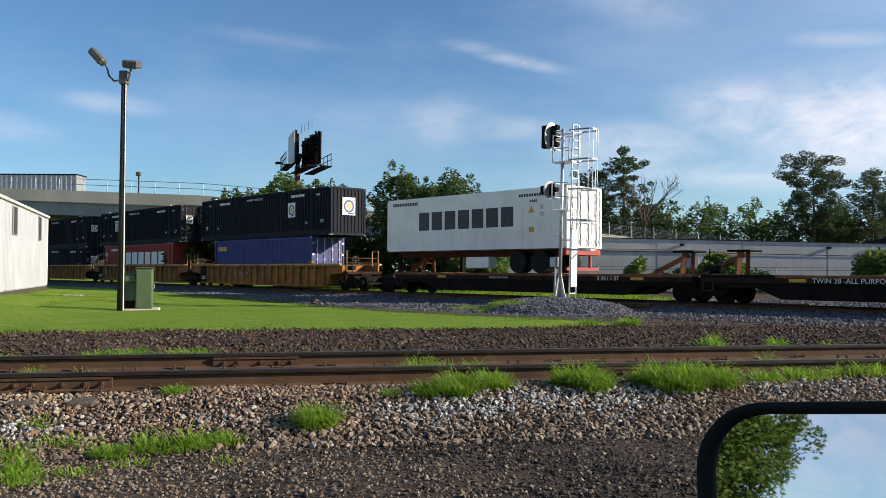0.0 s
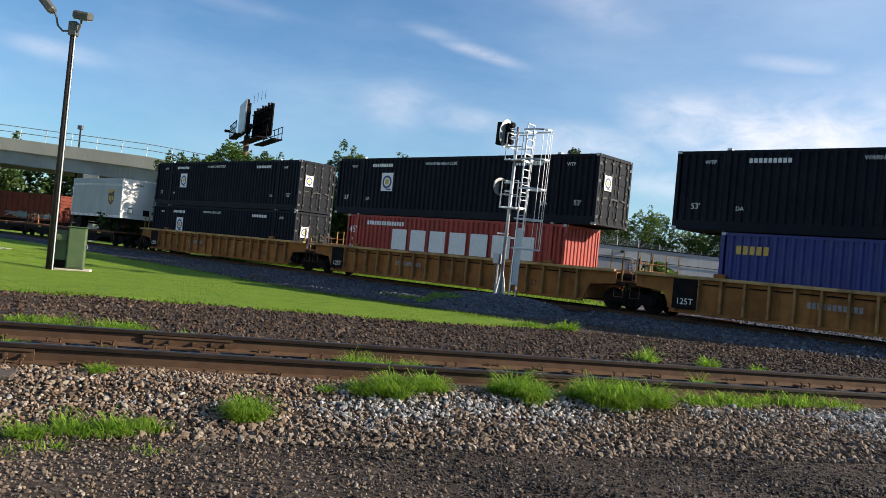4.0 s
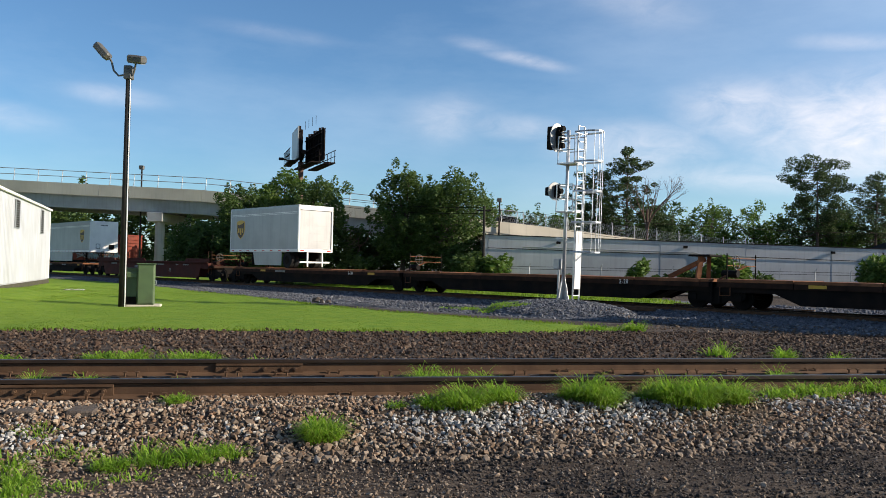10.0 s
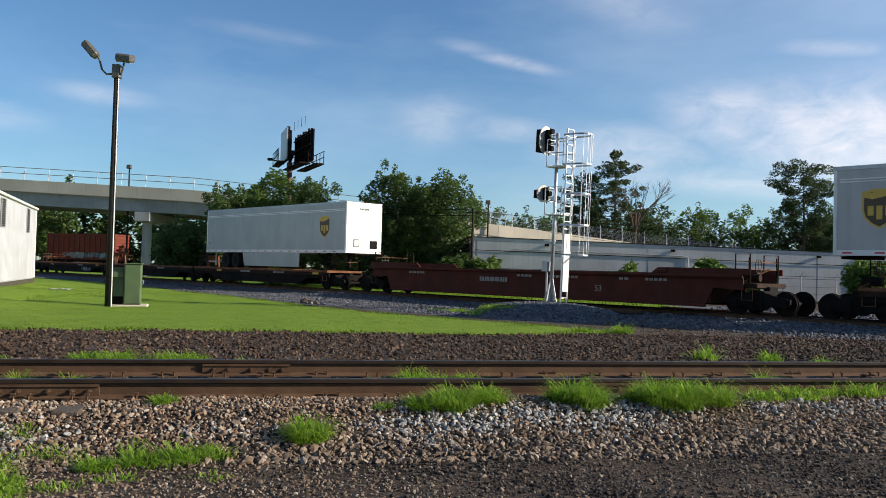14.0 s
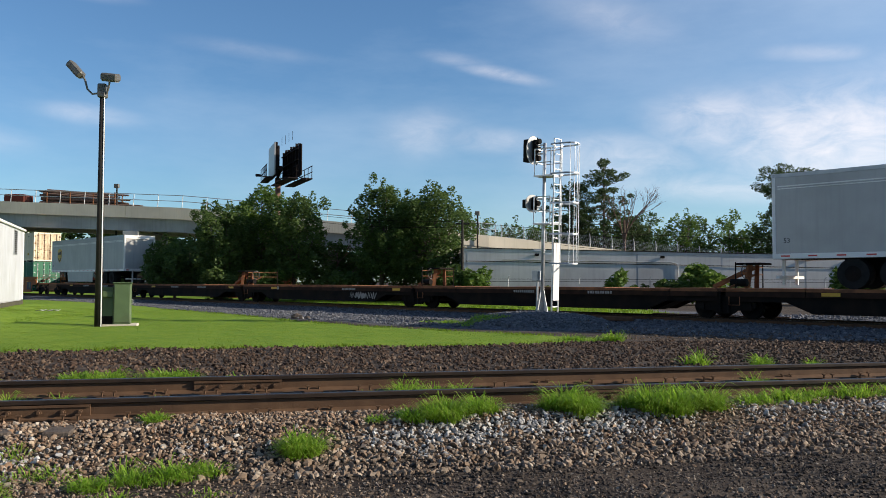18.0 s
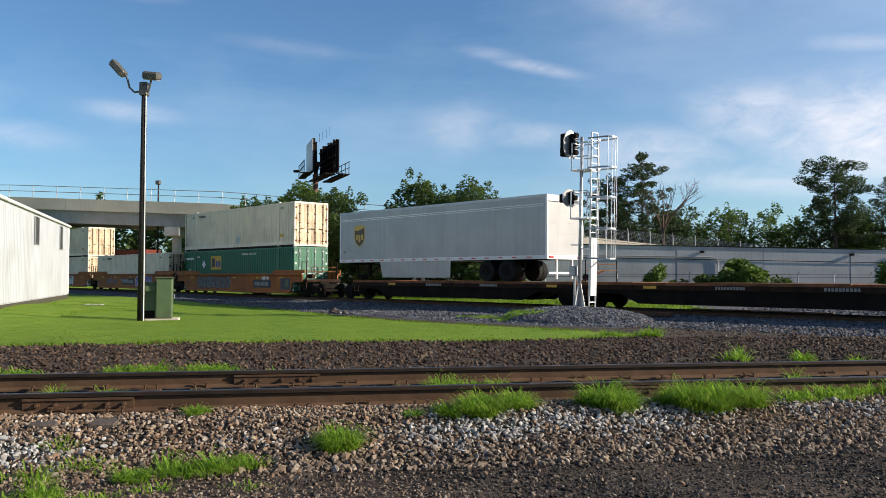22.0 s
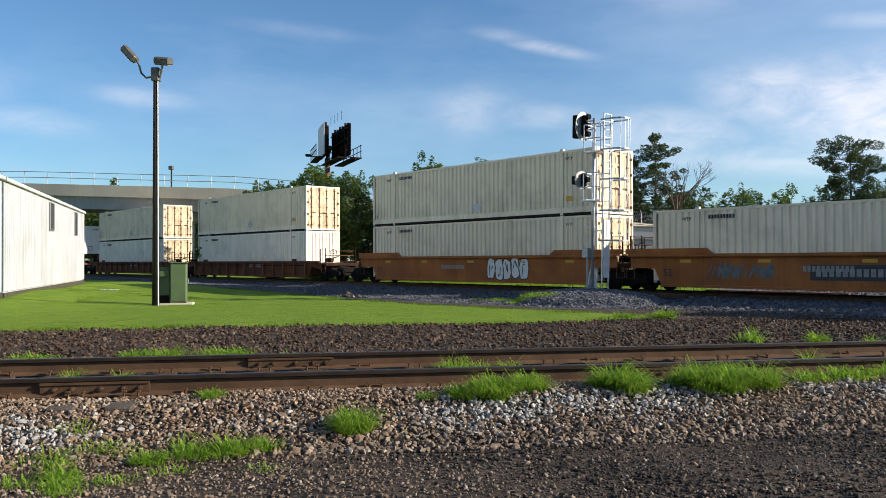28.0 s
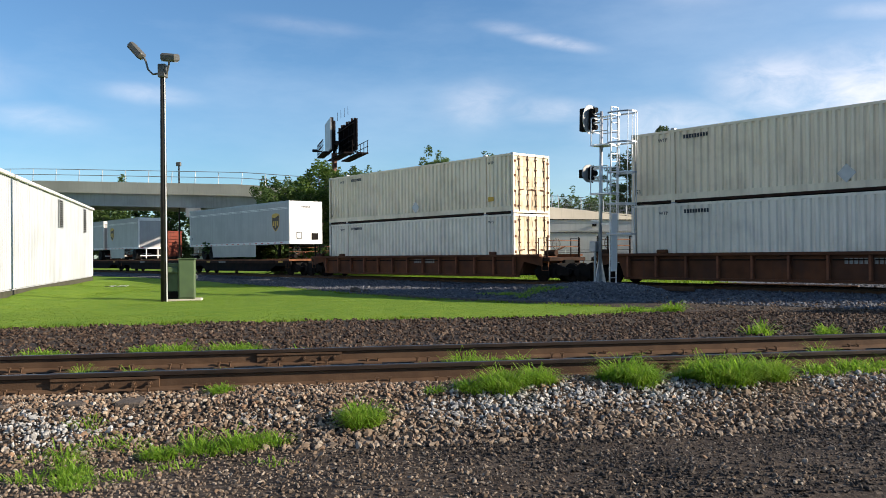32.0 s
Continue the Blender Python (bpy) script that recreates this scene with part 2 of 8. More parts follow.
M = {
    "purple": mat("purple_spray_paint", (0.20, 0.12, 0.30), (0.26, 0.17, 0.36), 5, 0.7),
    "haze": mat("grey_spray_paint", (0.16, 0.17, 0.17), (0.10, 0.11, 0.11), 5, 0.7),
    "log": mat("cut_log_bark", (0.10, 0.06, 0.045), (0.16, 0.10, 0.07), 6, 0.9, 0, 0.4, 12),
    "rail": mat("rail_rusty_steel", (0.078, 0.043, 0.024), (0.112, 0.064, 0.036), 5, 0.8, 0.0, 0.15, 60, (0.045, 0.026, 0.017), 1.6, 0.6, spec=0.2),
    "railhead": mat("rail_shaded_head", (0.022, 0.016, 0.013), (0.045, 0.028, 0.019), 4, 0.6, 0.2, 0.1, 60, spec=0.25),
    "railtop": mat("rail_worn_top", (0.05, 0.052, 0.06), (0.028, 0.027, 0.028), 3, 0.42, 0.5, spec=0.3),
    "tie": mat("weathered_tie_timber", (0.11, 0.085, 0.065), (0.06, 0.045, 0.035), 9, 0.9, 0, 0.5, 50),
    "cream": mat("cream_paint", (0.90, 0.75, 0.55), (0.84, 0.69, 0.50), 1.2, 0.6, 0, 0, 40, (0.42, 0.32, 0.21), 0.6, 0.35, 0.35, 0.05),
    "creamdoor": mat("rust_stained_cream_paint", (0.74, 0.60, 0.40), (0.66, 0.52, 0.34), 1.6, 0.6, 0, 0, 40, (0.20, 0.105, 0.045), 1.1, 0.75, 0.85, 0.05),
    "offwhite": mat("grey_white_container_paint", (0.89, 0.795, 0.66), (0.83, 0.735, 0.605), 1.2, 0.6, 0, 0, 40, (0.36, 0.32, 0.27), 0.6, 0.35, 0.35, 0.05),
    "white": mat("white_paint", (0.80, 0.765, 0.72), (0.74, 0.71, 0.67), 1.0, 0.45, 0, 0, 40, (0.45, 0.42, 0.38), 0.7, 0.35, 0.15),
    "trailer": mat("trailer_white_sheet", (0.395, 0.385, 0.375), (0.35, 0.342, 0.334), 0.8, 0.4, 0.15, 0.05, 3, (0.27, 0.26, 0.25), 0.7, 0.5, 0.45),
    "dark": mat("dark_navy_paint", (0.007, 0.009, 0.015), (0.010, 0.012, 0.018), 1.2, 0.65, 0, 0, 40, (0.024, 0.023, 0.023), 0.7, 0.3, 0.2, 0.1, 0.12),
    "blue": mat("blue_paint", (0.024, 0.034, 0.17), (0.030, 0.042, 0.18), 1.4, 0.65, 0, 0, 40, (0.08, 0.07, 0.12), 0.8, 0.4, 0.2),
    "red": mat("red_paint", (0.36, 0.036, 0.018), (0.30, 0.030, 0.016), 1.4, 0.65, 0, 0, 40, (0.14, 0.03, 0.02), 0.8, 0.4, 0.2),
    "green": mat("green_paint", (0.012, 0.14, 0.07), (0.016, 0.12, 0.06), 1.4, 0.5, 0, 0, 40, (0.05, 0.09, 0.06), 0.8, 0.4, 0.2),
    "wellyellow": mat("faded_yellow_brown_steel", (0.37, 0.160, 0.043), (0.27, 0.110, 0.030), 1.6, 0.75, 0, 0.1, 20, (0.085, 0.036, 0.016), 0.9, 0.6, 0.5, spec=0.15),
    "wellorange": mat("rusty_orange_steel", (0.40, 0.140, 0.036), (0.31, 0.104, 0.029), 1.2, 0.65, 0, 0.1, 20, (0.12, 0.06, 0.04), 0.8, 0.5, 0.35, spec=0.15),
    "wellbrown": mat("rusty_brown_steel", (0.135, 0.050, 0.022), (0.088, 0.033, 0.015), 1.4, 0.7, 0, 0.15, 20, (0.06, 0.035, 0.028), 0.9, 0.5, 0.35, spec=0.15),
    "fecbrown": mat("oxide_red_steel", (0.095, 0.024, 0.016), (0.070, 0.018, 0.012), 1.4, 0.75, 0, 0.1, 20, (0.05, 0.025, 0.02), 0.9, 0.5, 0.3, spec=0.15),
    "wellsunlit": mat("sunlit_dusty_chord", (0.50, 0.32, 0.13), (0.40, 0.24, 0.09), 2.2, 0.75, 0, 0.1, 20, (0.16, 0.09, 0.045), 1.1, 0.6, 0.3, spec=0.15),
    "dull": mat("dull_grey_stencil", (0.30, 0.29, 0.27), (0.20, 0.19, 0.18), 9, 0.7),
    "hub": mat("greasy_wheel_hub", (0.07, 0.065, 0.06), (0.04, 0.037, 0.035), 7, 0.6, 0.4),
    "fadedblue": mat("faded_blue_spray", (0.045, 0.065, 0.10), (0.07, 0.065, 0.07), 3, 0.8, 0, 0, 40, (0.14, 0.06, 0.03), 2.0, 0.7),
    "grimeshade": mat("grimed_shaded_steel", (0.045, 0.022, 0.013), (0.022, 0.012, 0.008), 2.2, 0.85, 0, 0.2, 25, (0.008, 0.007, 0.006), 1.2, 0.5, spec=0.15),
    "wellrib": mat("relief_lit_yellow_rib", (0.40, 0.21, 0.072), (0.30, 0.15, 0.052), 2.6, 0.7, 0, 0.1, 20, (0.10, 0.05, 0.025), 1.3, 0.5, 0.4, spec=0.15),
    "brownrib": mat("relief_lit_brown_rib", (0.25, 0.092, 0.046), (0.18, 0.066, 0.034), 2.6, 0.7, 0, 0.1, 20, (0.08, 0.035, 0.022), 1.3, 0.5, 0.4, spec=0.15),
    "black": mat("sooty_black_steel", (0.006, 0.0055, 0.005), (0.010, 0.0085, 0.0075), 2.0, 0.85, 0, 0.15, 25, (0.030, 0.017, 0.011), 1.2, 0.5, spec=0.12),
    "rustdeck": mat("rusted_deck_steel", (0.25, 0.105, 0.048), (0.14, 0.060, 0.030), 2.5, 0.85, 0, 0.3, 30, (0.05, 0.03, 0.022), 1.0, 0.5, spec=0.15),
    "rubber": mat("rubber", (0.010, 0.010, 0.010), (0.018, 0.017, 0.016), 5, 0.85, spec=0.2),
    "alu": mat("bright_galvanised_metal", (0.60, 0.60, 0.60), (0.42, 0.43, 0.45), 4, 0.4, 0.6, 0, 40, (0.3, 0.3, 0.3), 2.0, 0.4),
    "galv": mat("dull_galvanised_metal", (0.42, 0.43, 0.44), (0.35, 0.36, 0.37), 4, 0.5, 0.6),
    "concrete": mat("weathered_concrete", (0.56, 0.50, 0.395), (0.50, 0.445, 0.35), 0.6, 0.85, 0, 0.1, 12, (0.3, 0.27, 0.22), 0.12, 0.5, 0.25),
    "concrete_dark": mat("dark_grey_concrete", (0.38, 0.37, 0.35), (0.32, 0.31, 0.295), 0.6, 0.85, 0, 0.1, 12, (0.12, 0.11, 0.1), 0.15, 0.5, 0.25),
    "shedwhite": mat("white_metal_siding", (0.43, 0.445, 0.47), (0.39, 0.405, 0.43), 0.7, 0.55, 0, 0, 40, (0.25, 0.245, 0.225), 0.5, 0.35, 0.5),
    "mossy": mat("mossy_stained_block", (0.040, 0.036, 0.022), (0.075, 0.065, 0.042), 2.5, 0.9, 0, 0.4, 14, (0.025, 0.030, 0.012), 1.6, 0.8, 0.5),
    "wallwhite": mat("whitewashed_block_wall", (0.44, 0.44, 0.44), (0.38, 0.38, 0.385), 0.5, 0.85, 0, 0.1, 10, (0.23, 0.225, 0.22), 0.25, 0.45, 0.3),
    "boxgreen": mat("utility_green_paint", (0.085, 0.13, 0.055), (0.075, 0.115, 0.05), 3, 0.5, 0, 0.05, 20, (0.06, 0.06, 0.035), 1.5, 0.4),
    "polewood": mat("dark_weathered_steel_pole", (0.022, 0.020, 0.018), (0.034, 0.030, 0.027), 4, 0.8, 0, 0.2, 30, spec=0.15),
    "lamp": mat("grey_lamp_housing", (0.12, 0.115, 0.10), (0.09, 0.085, 0.075), 8, 0.5, 0.2),
    "bark": mat("tree_bark", (0.10, 0.075, 0.055), (0.06, 0.045, 0.035), 6, 0.95, 0, 0.6, 15),
    "yellow": mat("yellow_reflective_paint", (0.62, 0.36, 0.03), (0.55, 0.3, 0.03), 6, 0.6),
    "gold": mat("shield_gold", (0.62, 0.38, 0.05), (0.55, 0.33, 0.05), 6, 0.5),
    "brown": mat("shield_brown", (0.07, 0.035, 0.018), (0.06, 0.03, 0.016), 6, 0.5),
    "ink": mat("black_lettering", (0.02, 0.022, 0.03), (0.03, 0.03, 0.035), 6, 0.6),
    "pale": mat("pale_lettering", (0.75, 0.74, 0.70), (0.68, 0.67, 0.63), 6, 0.6),
    "navy": mat("logo_navy", (0.02, 0.035, 0.16), (0.025, 0.04, 0.17), 6, 0.5),
    "rustboard": mat("billboard_dark_frame", (0.014, 0.011, 0.011), (0.022, 0.016, 0.015), 2, 0.9, 0, 0.1, 20, spec=0.1),
    "rustpost": mat("rusty_brown_post", (0.17, 0.085, 0.065), (0.13, 0.07, 0.055), 1.5, 0.75, 0, 0.1, 20),
    "boxcar": mat("boxcar_red_oxide", (0.19, 0.042, 0.024), (0.14, 0.034, 0.021), 1.0, 0.7, 0, 0.1, 20, (0.09, 0.04, 0.03), 0.8, 0.5, 0.4, spec=0.15),
    "redlens": mat("red_lens", (0.6, 0.03, 0.02), (0.5, 0.03, 0.02), 6, 0.3),
}
STONE = island_mat("ballast_stones", [(0.22, 0.143, 0.092), (0.34, 0.238, 0.160), (0.11, 0.070, 0.045), (0.46, 0.355, 0.255), (0.28, 0.165, 0.098), (0.16, 0.108, 0.075), (0.55, 0.47, 0.38)])
STONE_TOE = island_mat("large_brown_ballast", [(0.14, 0.098, 0.068), (0.24, 0.178, 0.128), (0.085, 0.062, 0.046), (0.33, 0.255, 0.19), (0.19, 0.122, 0.076), (0.44, 0.37, 0.29)])
STONE_DARK = island_mat("dark_brown_gravel", [(0.085, 0.054, 0.034), (0.15, 0.098, 0.062), (0.05, 0.034, 0.022), (0.23, 0.163, 0.112), (0.115, 0.066, 0.038), (0.34, 0.26, 0.19)])
STONE_BERM = island_mat("dark_brown_lumps", [(0.050, 0.029, 0.018), (0.088, 0.053, 0.034), (0.027, 0.016, 0.010), (0.135, 0.090, 0.062), (0.066, 0.035, 0.021), (0.20, 0.15, 0.11)])
STONE_GREYBROWN = island_mat("dark_grey_brown_gravel", [(0.045, 0.034, 0.027), (0.086, 0.066, 0.053), (0.03, 0.023, 0.018), (0.15, 0.122, 0.10), (0.065, 0.046, 0.034), (0.29, 0.25, 0.21)])
STONE_LUMP = island_mat("dark_grit_lumps", [(0.030, 0.023, 0.019), (0.055, 0.043, 0.035), (0.020, 0.016, 0.013), (0.09, 0.072, 0.058)])
STONE_GREY = island_mat("grey_limestone_ballast", [(0.36, 0.335, 0.305), (0.50, 0.475, 0.44), (0.20, 0.182, 0.165), (0.62, 0.60, 0.57), (0.28, 0.245, 0.205)])
STONE_BLUE = island_mat("grey_mainline_ballast", [(0.095, 0.10, 0.12), (0.15, 0.155, 0.175), (0.05, 0.052, 0.062), (0.26, 0.26, 0.27)])
STONE_MOUND = island_mat("lighter_grey_ballast", [(0.11, 0.115, 0.13), (0.18, 0.185, 0.20), (0.065, 0.067, 0.075), (0.28, 0.28, 0.29)])
LEAF = island_mat("broadleaf_foliage", [(0.065, 0.115, 0.026), (0.10, 0.16, 0.036), (0.045, 0.085, 0.02), (0.13, 0.19, 0.05)], 0.6, 0.35)
LEAF_LIGHT = island_mat("fresh_green_foliage", [(0.09, 0.17, 0.026), (0.13, 0.21, 0.038), (0.065, 0.13, 0.022), (0.17, 0.24, 0.05)], 0.6, 0.4)
PINE = island_mat("pine_needles", [(0.05, 0.085, 0.03), (0.08, 0.125, 0.04), (0.035, 0.06, 0.022), (0.11, 0.15, 0.05)], 0.7, 0.25)
GRASS = island_mat("grass_blades", [(0.23, 0.41, 0.034), (0.33, 0.52, 0.052), (0.15, 0.30, 0.022), (0.45, 0.56, 0.10)], 0.5, 0.5)
LAWN = island_mat("lawn_blades", [(0.150, 0.242, 0.016), (0.180, 0.275, 0.020), (0.125, 0.22, 0.014), (0.22, 0.30, 0.03)], 0.6, 0.5)


# ------------------------------------------------------------------ mesh tools
class MB:
    """Collects vertices and faces of one part."""

    def __init__(self):
        self.v, self.f = [], []

    def add(self, vs, fs):
        n = len(self.v)
        self.v += [tuple(p) for p in vs]
        self.f += [tuple(i + n for i in q) for q in fs]
        return self

    def box(self, x0, x1, y0, y1, z0, z1):
        return self.add([(x, y, z) for x in (x0, x1) for y in (y0, y1) for z in (z0, z1)],
                        [(0, 1, 3, 2), (4, 6, 7, 5), (0, 4, 5, 1), (2, 3, 7, 6), (0, 2, 6, 4), (1, 5, 7, 3)])

    def cbox(self, x0, x1, y0, y1, z0, z1, c=0.02):
        """A box with chamfered edges."""
        bm = bmesh.new()
        bmesh.ops.create_cube(bm, size=1, matrix=Matrix.Translation(((x0 + x1) / 2, (y0 + y1) / 2, (z0 + z1) / 2)) @ Matrix.Diagonal((x1 - x0, y1 - y0, z1 - z0, 1)))
        bmesh.ops.bevel(bm, geom=list(bm.edges), offset=c, segments=1, affect="EDGES")
        bm.verts.index_update()
        self.add([v.co[:] for v in bm.verts], [[v.index for v in f.verts] for f in bm.faces])
        bm.free()
        return self

    def tube(self, p0, p1, r0, r1=None, n=8, caps=True):
        p0, p1 = Vector(p0), Vector(p1)
        r1 = r0 if r1 is None else r1
        d = (p1 - p0).normalized()
        a = d.orthogonal().normalized()
        b = d.cross(a)
        vs = []
        for p, r in ((p0, r0), (p1, r1)):
            vs += [p + (a * math.cos(k * math.tau / n) + b * math.sin(k * math.tau / n)) * r for k in range(n)]
        fs = [(k, (k + 1) % n, n + (k + 1) % n, n + k) for k in range(n)]
        if caps:
            fs += [tuple(range(n - 1, -1, -1)), tuple(range(n, 2 * n))]
        return self.add(vs, fs)

    def line(self, pts, r, n=6):
        """One bent tube through the points."""
        p = [Vector(q) for q in pts]
        a, vs = None, []
        for k, q in enumerate(p):
            d = (p[min(k + 1, len(p) - 1)] - p[max(k - 1, 0)]).normalized()
            if d.length < 0.5:
                d = (p[min(k + 1, len(p) - 1)] - q).normalized()
            a = d.orthogonal().normalized() if a is None else (a - d * a.dot(d)).normalized()
            b = d.cross(a)
            vs += [q + (a * math.cos(j * math.tau / n) + b * math.sin(j * math.tau / n)) * r for j in range(n)]
        m = len(p)
        fs = [(k * n + j, k * n + (j + 1) % n, (k + 1) * n + (j + 1) % n, (k + 1) * n + j) for k in range(m - 1) for j in range(n)]
        return self.add(vs, fs + [tuple(range(n - 1, -1, -1)), tuple(range((m - 1) * n, m * n))])

    def beam(self, p0, p1, w, h):
        """A square bar from p0 to p1."""
        p0, p1 = Vector(p0), Vector(p1)
        d = (p1 - p0).normalized()
        s = d.cross(Vector((0, 0, 1)))
        s = Vector((1, 0, 0)) if s.length < 1e-4 else s.normalized()
        t = s.cross(d)
        vs = [p + s * (i * w / 2) + t * (j * h / 2) for p in (p0, p1) for i, j in ((-1, -1), (1, -1), (1, 1), (-1, 1))]
        return self.add(vs, [(0, 1, 5, 4), (1, 2, 6, 5), (2, 3, 7, 6), (3, 0, 4, 7), (3, 2, 1, 0), (4, 5, 6, 7)])

    def prism(self, poly, y0, y1):
        """A polygon in x and z, drawn out along y."""
        n = len(poly)
        vs = [(x, y, z) for y in (y0, y1) for x, z in poly]
        return self.add(vs, [tuple(range(n)), tuple(range(2 * n - 1, n - 1, -1))] + [(k, n + k, n + (k + 1) % n, (k + 1) % n) for k in range(n)])

    def ribbed(self, x0, x1, z0, z1, y, depth, period=0.28, out=-1):
        """A corrugated sheet in the plane y, with ribs standing out to the side."""
        xs, k = [], 0
        n = max(1, round((x1 - x0) / period))
        w = (x1 - x0) / n
        for k in range(n):
            a = x0 + k * w
            xs += [(a, 0), (a + 0.32 * w, 0), (a + 0.5 * w, depth), (a + 0.82 * w, depth)]
        xs.append((x1, 0))
        m = len(xs)
        vs = [(x, y + out * d, z) for z in (z0, z1) for x, d in xs]
        return self.add(vs, [(k, k + 1, m + k + 1, m + k) for k in range(m - 1)])

    def turn90(self):
        """Turn the sheet from the side to the end: x becomes y, y becomes -x."""
        self.v = [(-y, x, z) for x, y, z in self.v]
        return self

    def mesh(self, name, material=None, smooth=False):
        me = bpy.data.meshes.new(name)
        me.from_pydata(self.v, [], self.f)
        if material:
            me.materials.append(material)
        if smooth:
            me.polygons.foreach_set("use_smooth", [True] * len(me.polygons))
        me.update()
        return me


def mesh_from(name, v, f, material):
    """A mesh from arrays of places and of faces that all have the same number of corners."""
    v, f = np.asarray(v, np.float32), np.asarray(f, np.int32)
    me = bpy.data.meshes.new(name)
    me.vertices.add(len(v))
    me.vertices.foreach_set("co", v.ravel())
    me.loops.add(f.size)
    me.loops.foreach_set("vertex_index", f.ravel())
    me.polygons.add(len(f))
    me.polygons.foreach_set("loop_start", np.arange(0, f.size, f.shape[1], dtype=np.int32))
    me.polygons.foreach_set("loop_total", np.full(len(f), f.shape[1], np.int32))
    me.materials.append(material)
    me.update(calc_edges=True)
    me.shade_flat()
    return me


def part(name, mb, material, parent, label="", smooth=False, at=None):
    ob = new(name, mb.mesh(name, material, smooth) if isinstance(mb, MB) else mb)
    ob.parent = parent
    if at is not None:
        ob.matrix_local = at
    if label:
        tagged(ob, label)
    return ob


def thing(name, label, category, m=None, group="", kind=""):
    ob = tagged(new(name), label, category, group, kind)
    if m is not None:
        ob.matrix_basis = m
    return ob


def solid(name, mb, material, label, category="", kind="", group="", m=None, smooth=False):
    ob = tagged(new(name, mb.mesh(name, material, smooth)), label, category, group, kind)
    if m is not None:
        ob.matrix_basis = m
    return ob


def lettering(name, body, size, material, parent, x, z, y, label="", depth=0.004, align="CENTER", stretch=1.0, turned=0):
    """Raised lettering on a side that faces -y (turned=0), or on an end that faces +x (turned=1)."""
    key = (body, size, material.name, depth, align)
    if key not in LETTERS:
        LETTERS[key] = letter_mesh(name, body, size, material, depth, align)
    ob = new(name, LETTERS[key])
    ob.parent = parent
    ob.matrix_local = (pose(x, y, z, 90, 0, 90) if turned else pose(x, y, z, 90, 0, 0)) @ Matrix.Diagonal((stretch, 1, 1, 1))
    if label:
        tagged(ob, label)
    return ob


LETTERS = {}


def letter_mesh(name, body, size, material, depth, align):
    cu = bpy.data.curves.new(name, "FONT")
    cu.body, cu.size, cu.extrude, cu.align_x, cu.align_y, cu.resolution_u = body, size, depth, align, "CENTER", 3
    tmp = new("tmp_lettering", cu)
    me = bpy.data.meshes.new_from_object(tmp.evaluated_get(bpy.context.evaluated_depsgraph_get()))
    bpy.data.objects.remove(tmp)
    me.materials.clear()
    me.materials.append(material)
    return me
# ------------------------------------------------------------------ plan
RNG = np.random.default_rng(7)
NT = math.radians(10.8)                                  # near track: direction and centre line
N_C, N_U, N_N = np.array((0.03, 8.5)), np.array((math.cos(NT), math.sin(NT))), np.array((-math.sin(NT), math.cos(NT)))
FT = math.radians(-47)                                   # far track
F_U, F_N = np.array((math.cos(FT), math.sin(FT))), np.array((-math.sin(FT), math.cos(FT)))
F_C = np.array((0.0, 41.0)) + F_N * 1.3
F_RAIL, N_RAIL = 0.2, 0.47
LAWN_EDGE = [(-60, 5), (-8, 14.8), (-5.2, 15.7), (-2, 16.1), (1.4, 16.6), (4.6, 18.6), (3.4, 21), (1.7, 24), (-0.4, 27), (-2.8, 30.2), (-7.3, 37), (-16.3, 48.7), (-25.8, 57), (-70, 104)]


def far_b(x, y):
    return (x - F_C[0]) * F_N[0] + (y - F_C[1]) * F_N[1]


def near_a(x, y):
    return (x - N_C[0]) * N_N[0] + (y - N_C[1]) * N_N[1]


def lawn_distance(x, y):
    """How far inside the lawn's edge a place lies (negative: outside)."""
    poly = np.array(LAWN_EDGE, float)
    inside, best = np.zeros(x.shape, bool), np.full(x.shape, 1e9)
    for (ax, ay), (bx, by) in zip(poly, np.roll(poly, -1, 0)):
        hit = ((ay > y) != (by > y)) & (x < (bx - ax) * (y - ay) / (by - ay + 1e-12) + ax)
        inside ^= hit
        t = np.clip(((x - ax) * (bx - ax) + (y - ay) * (by - ay)) / ((bx - ax) ** 2 + (by - ay) ** 2), 0, 1)
        best = np.minimum(best, np.hypot(x - ax - t * (bx - ax), y - ay - t * (by - ay)))
    return np.where(inside, best, -best)


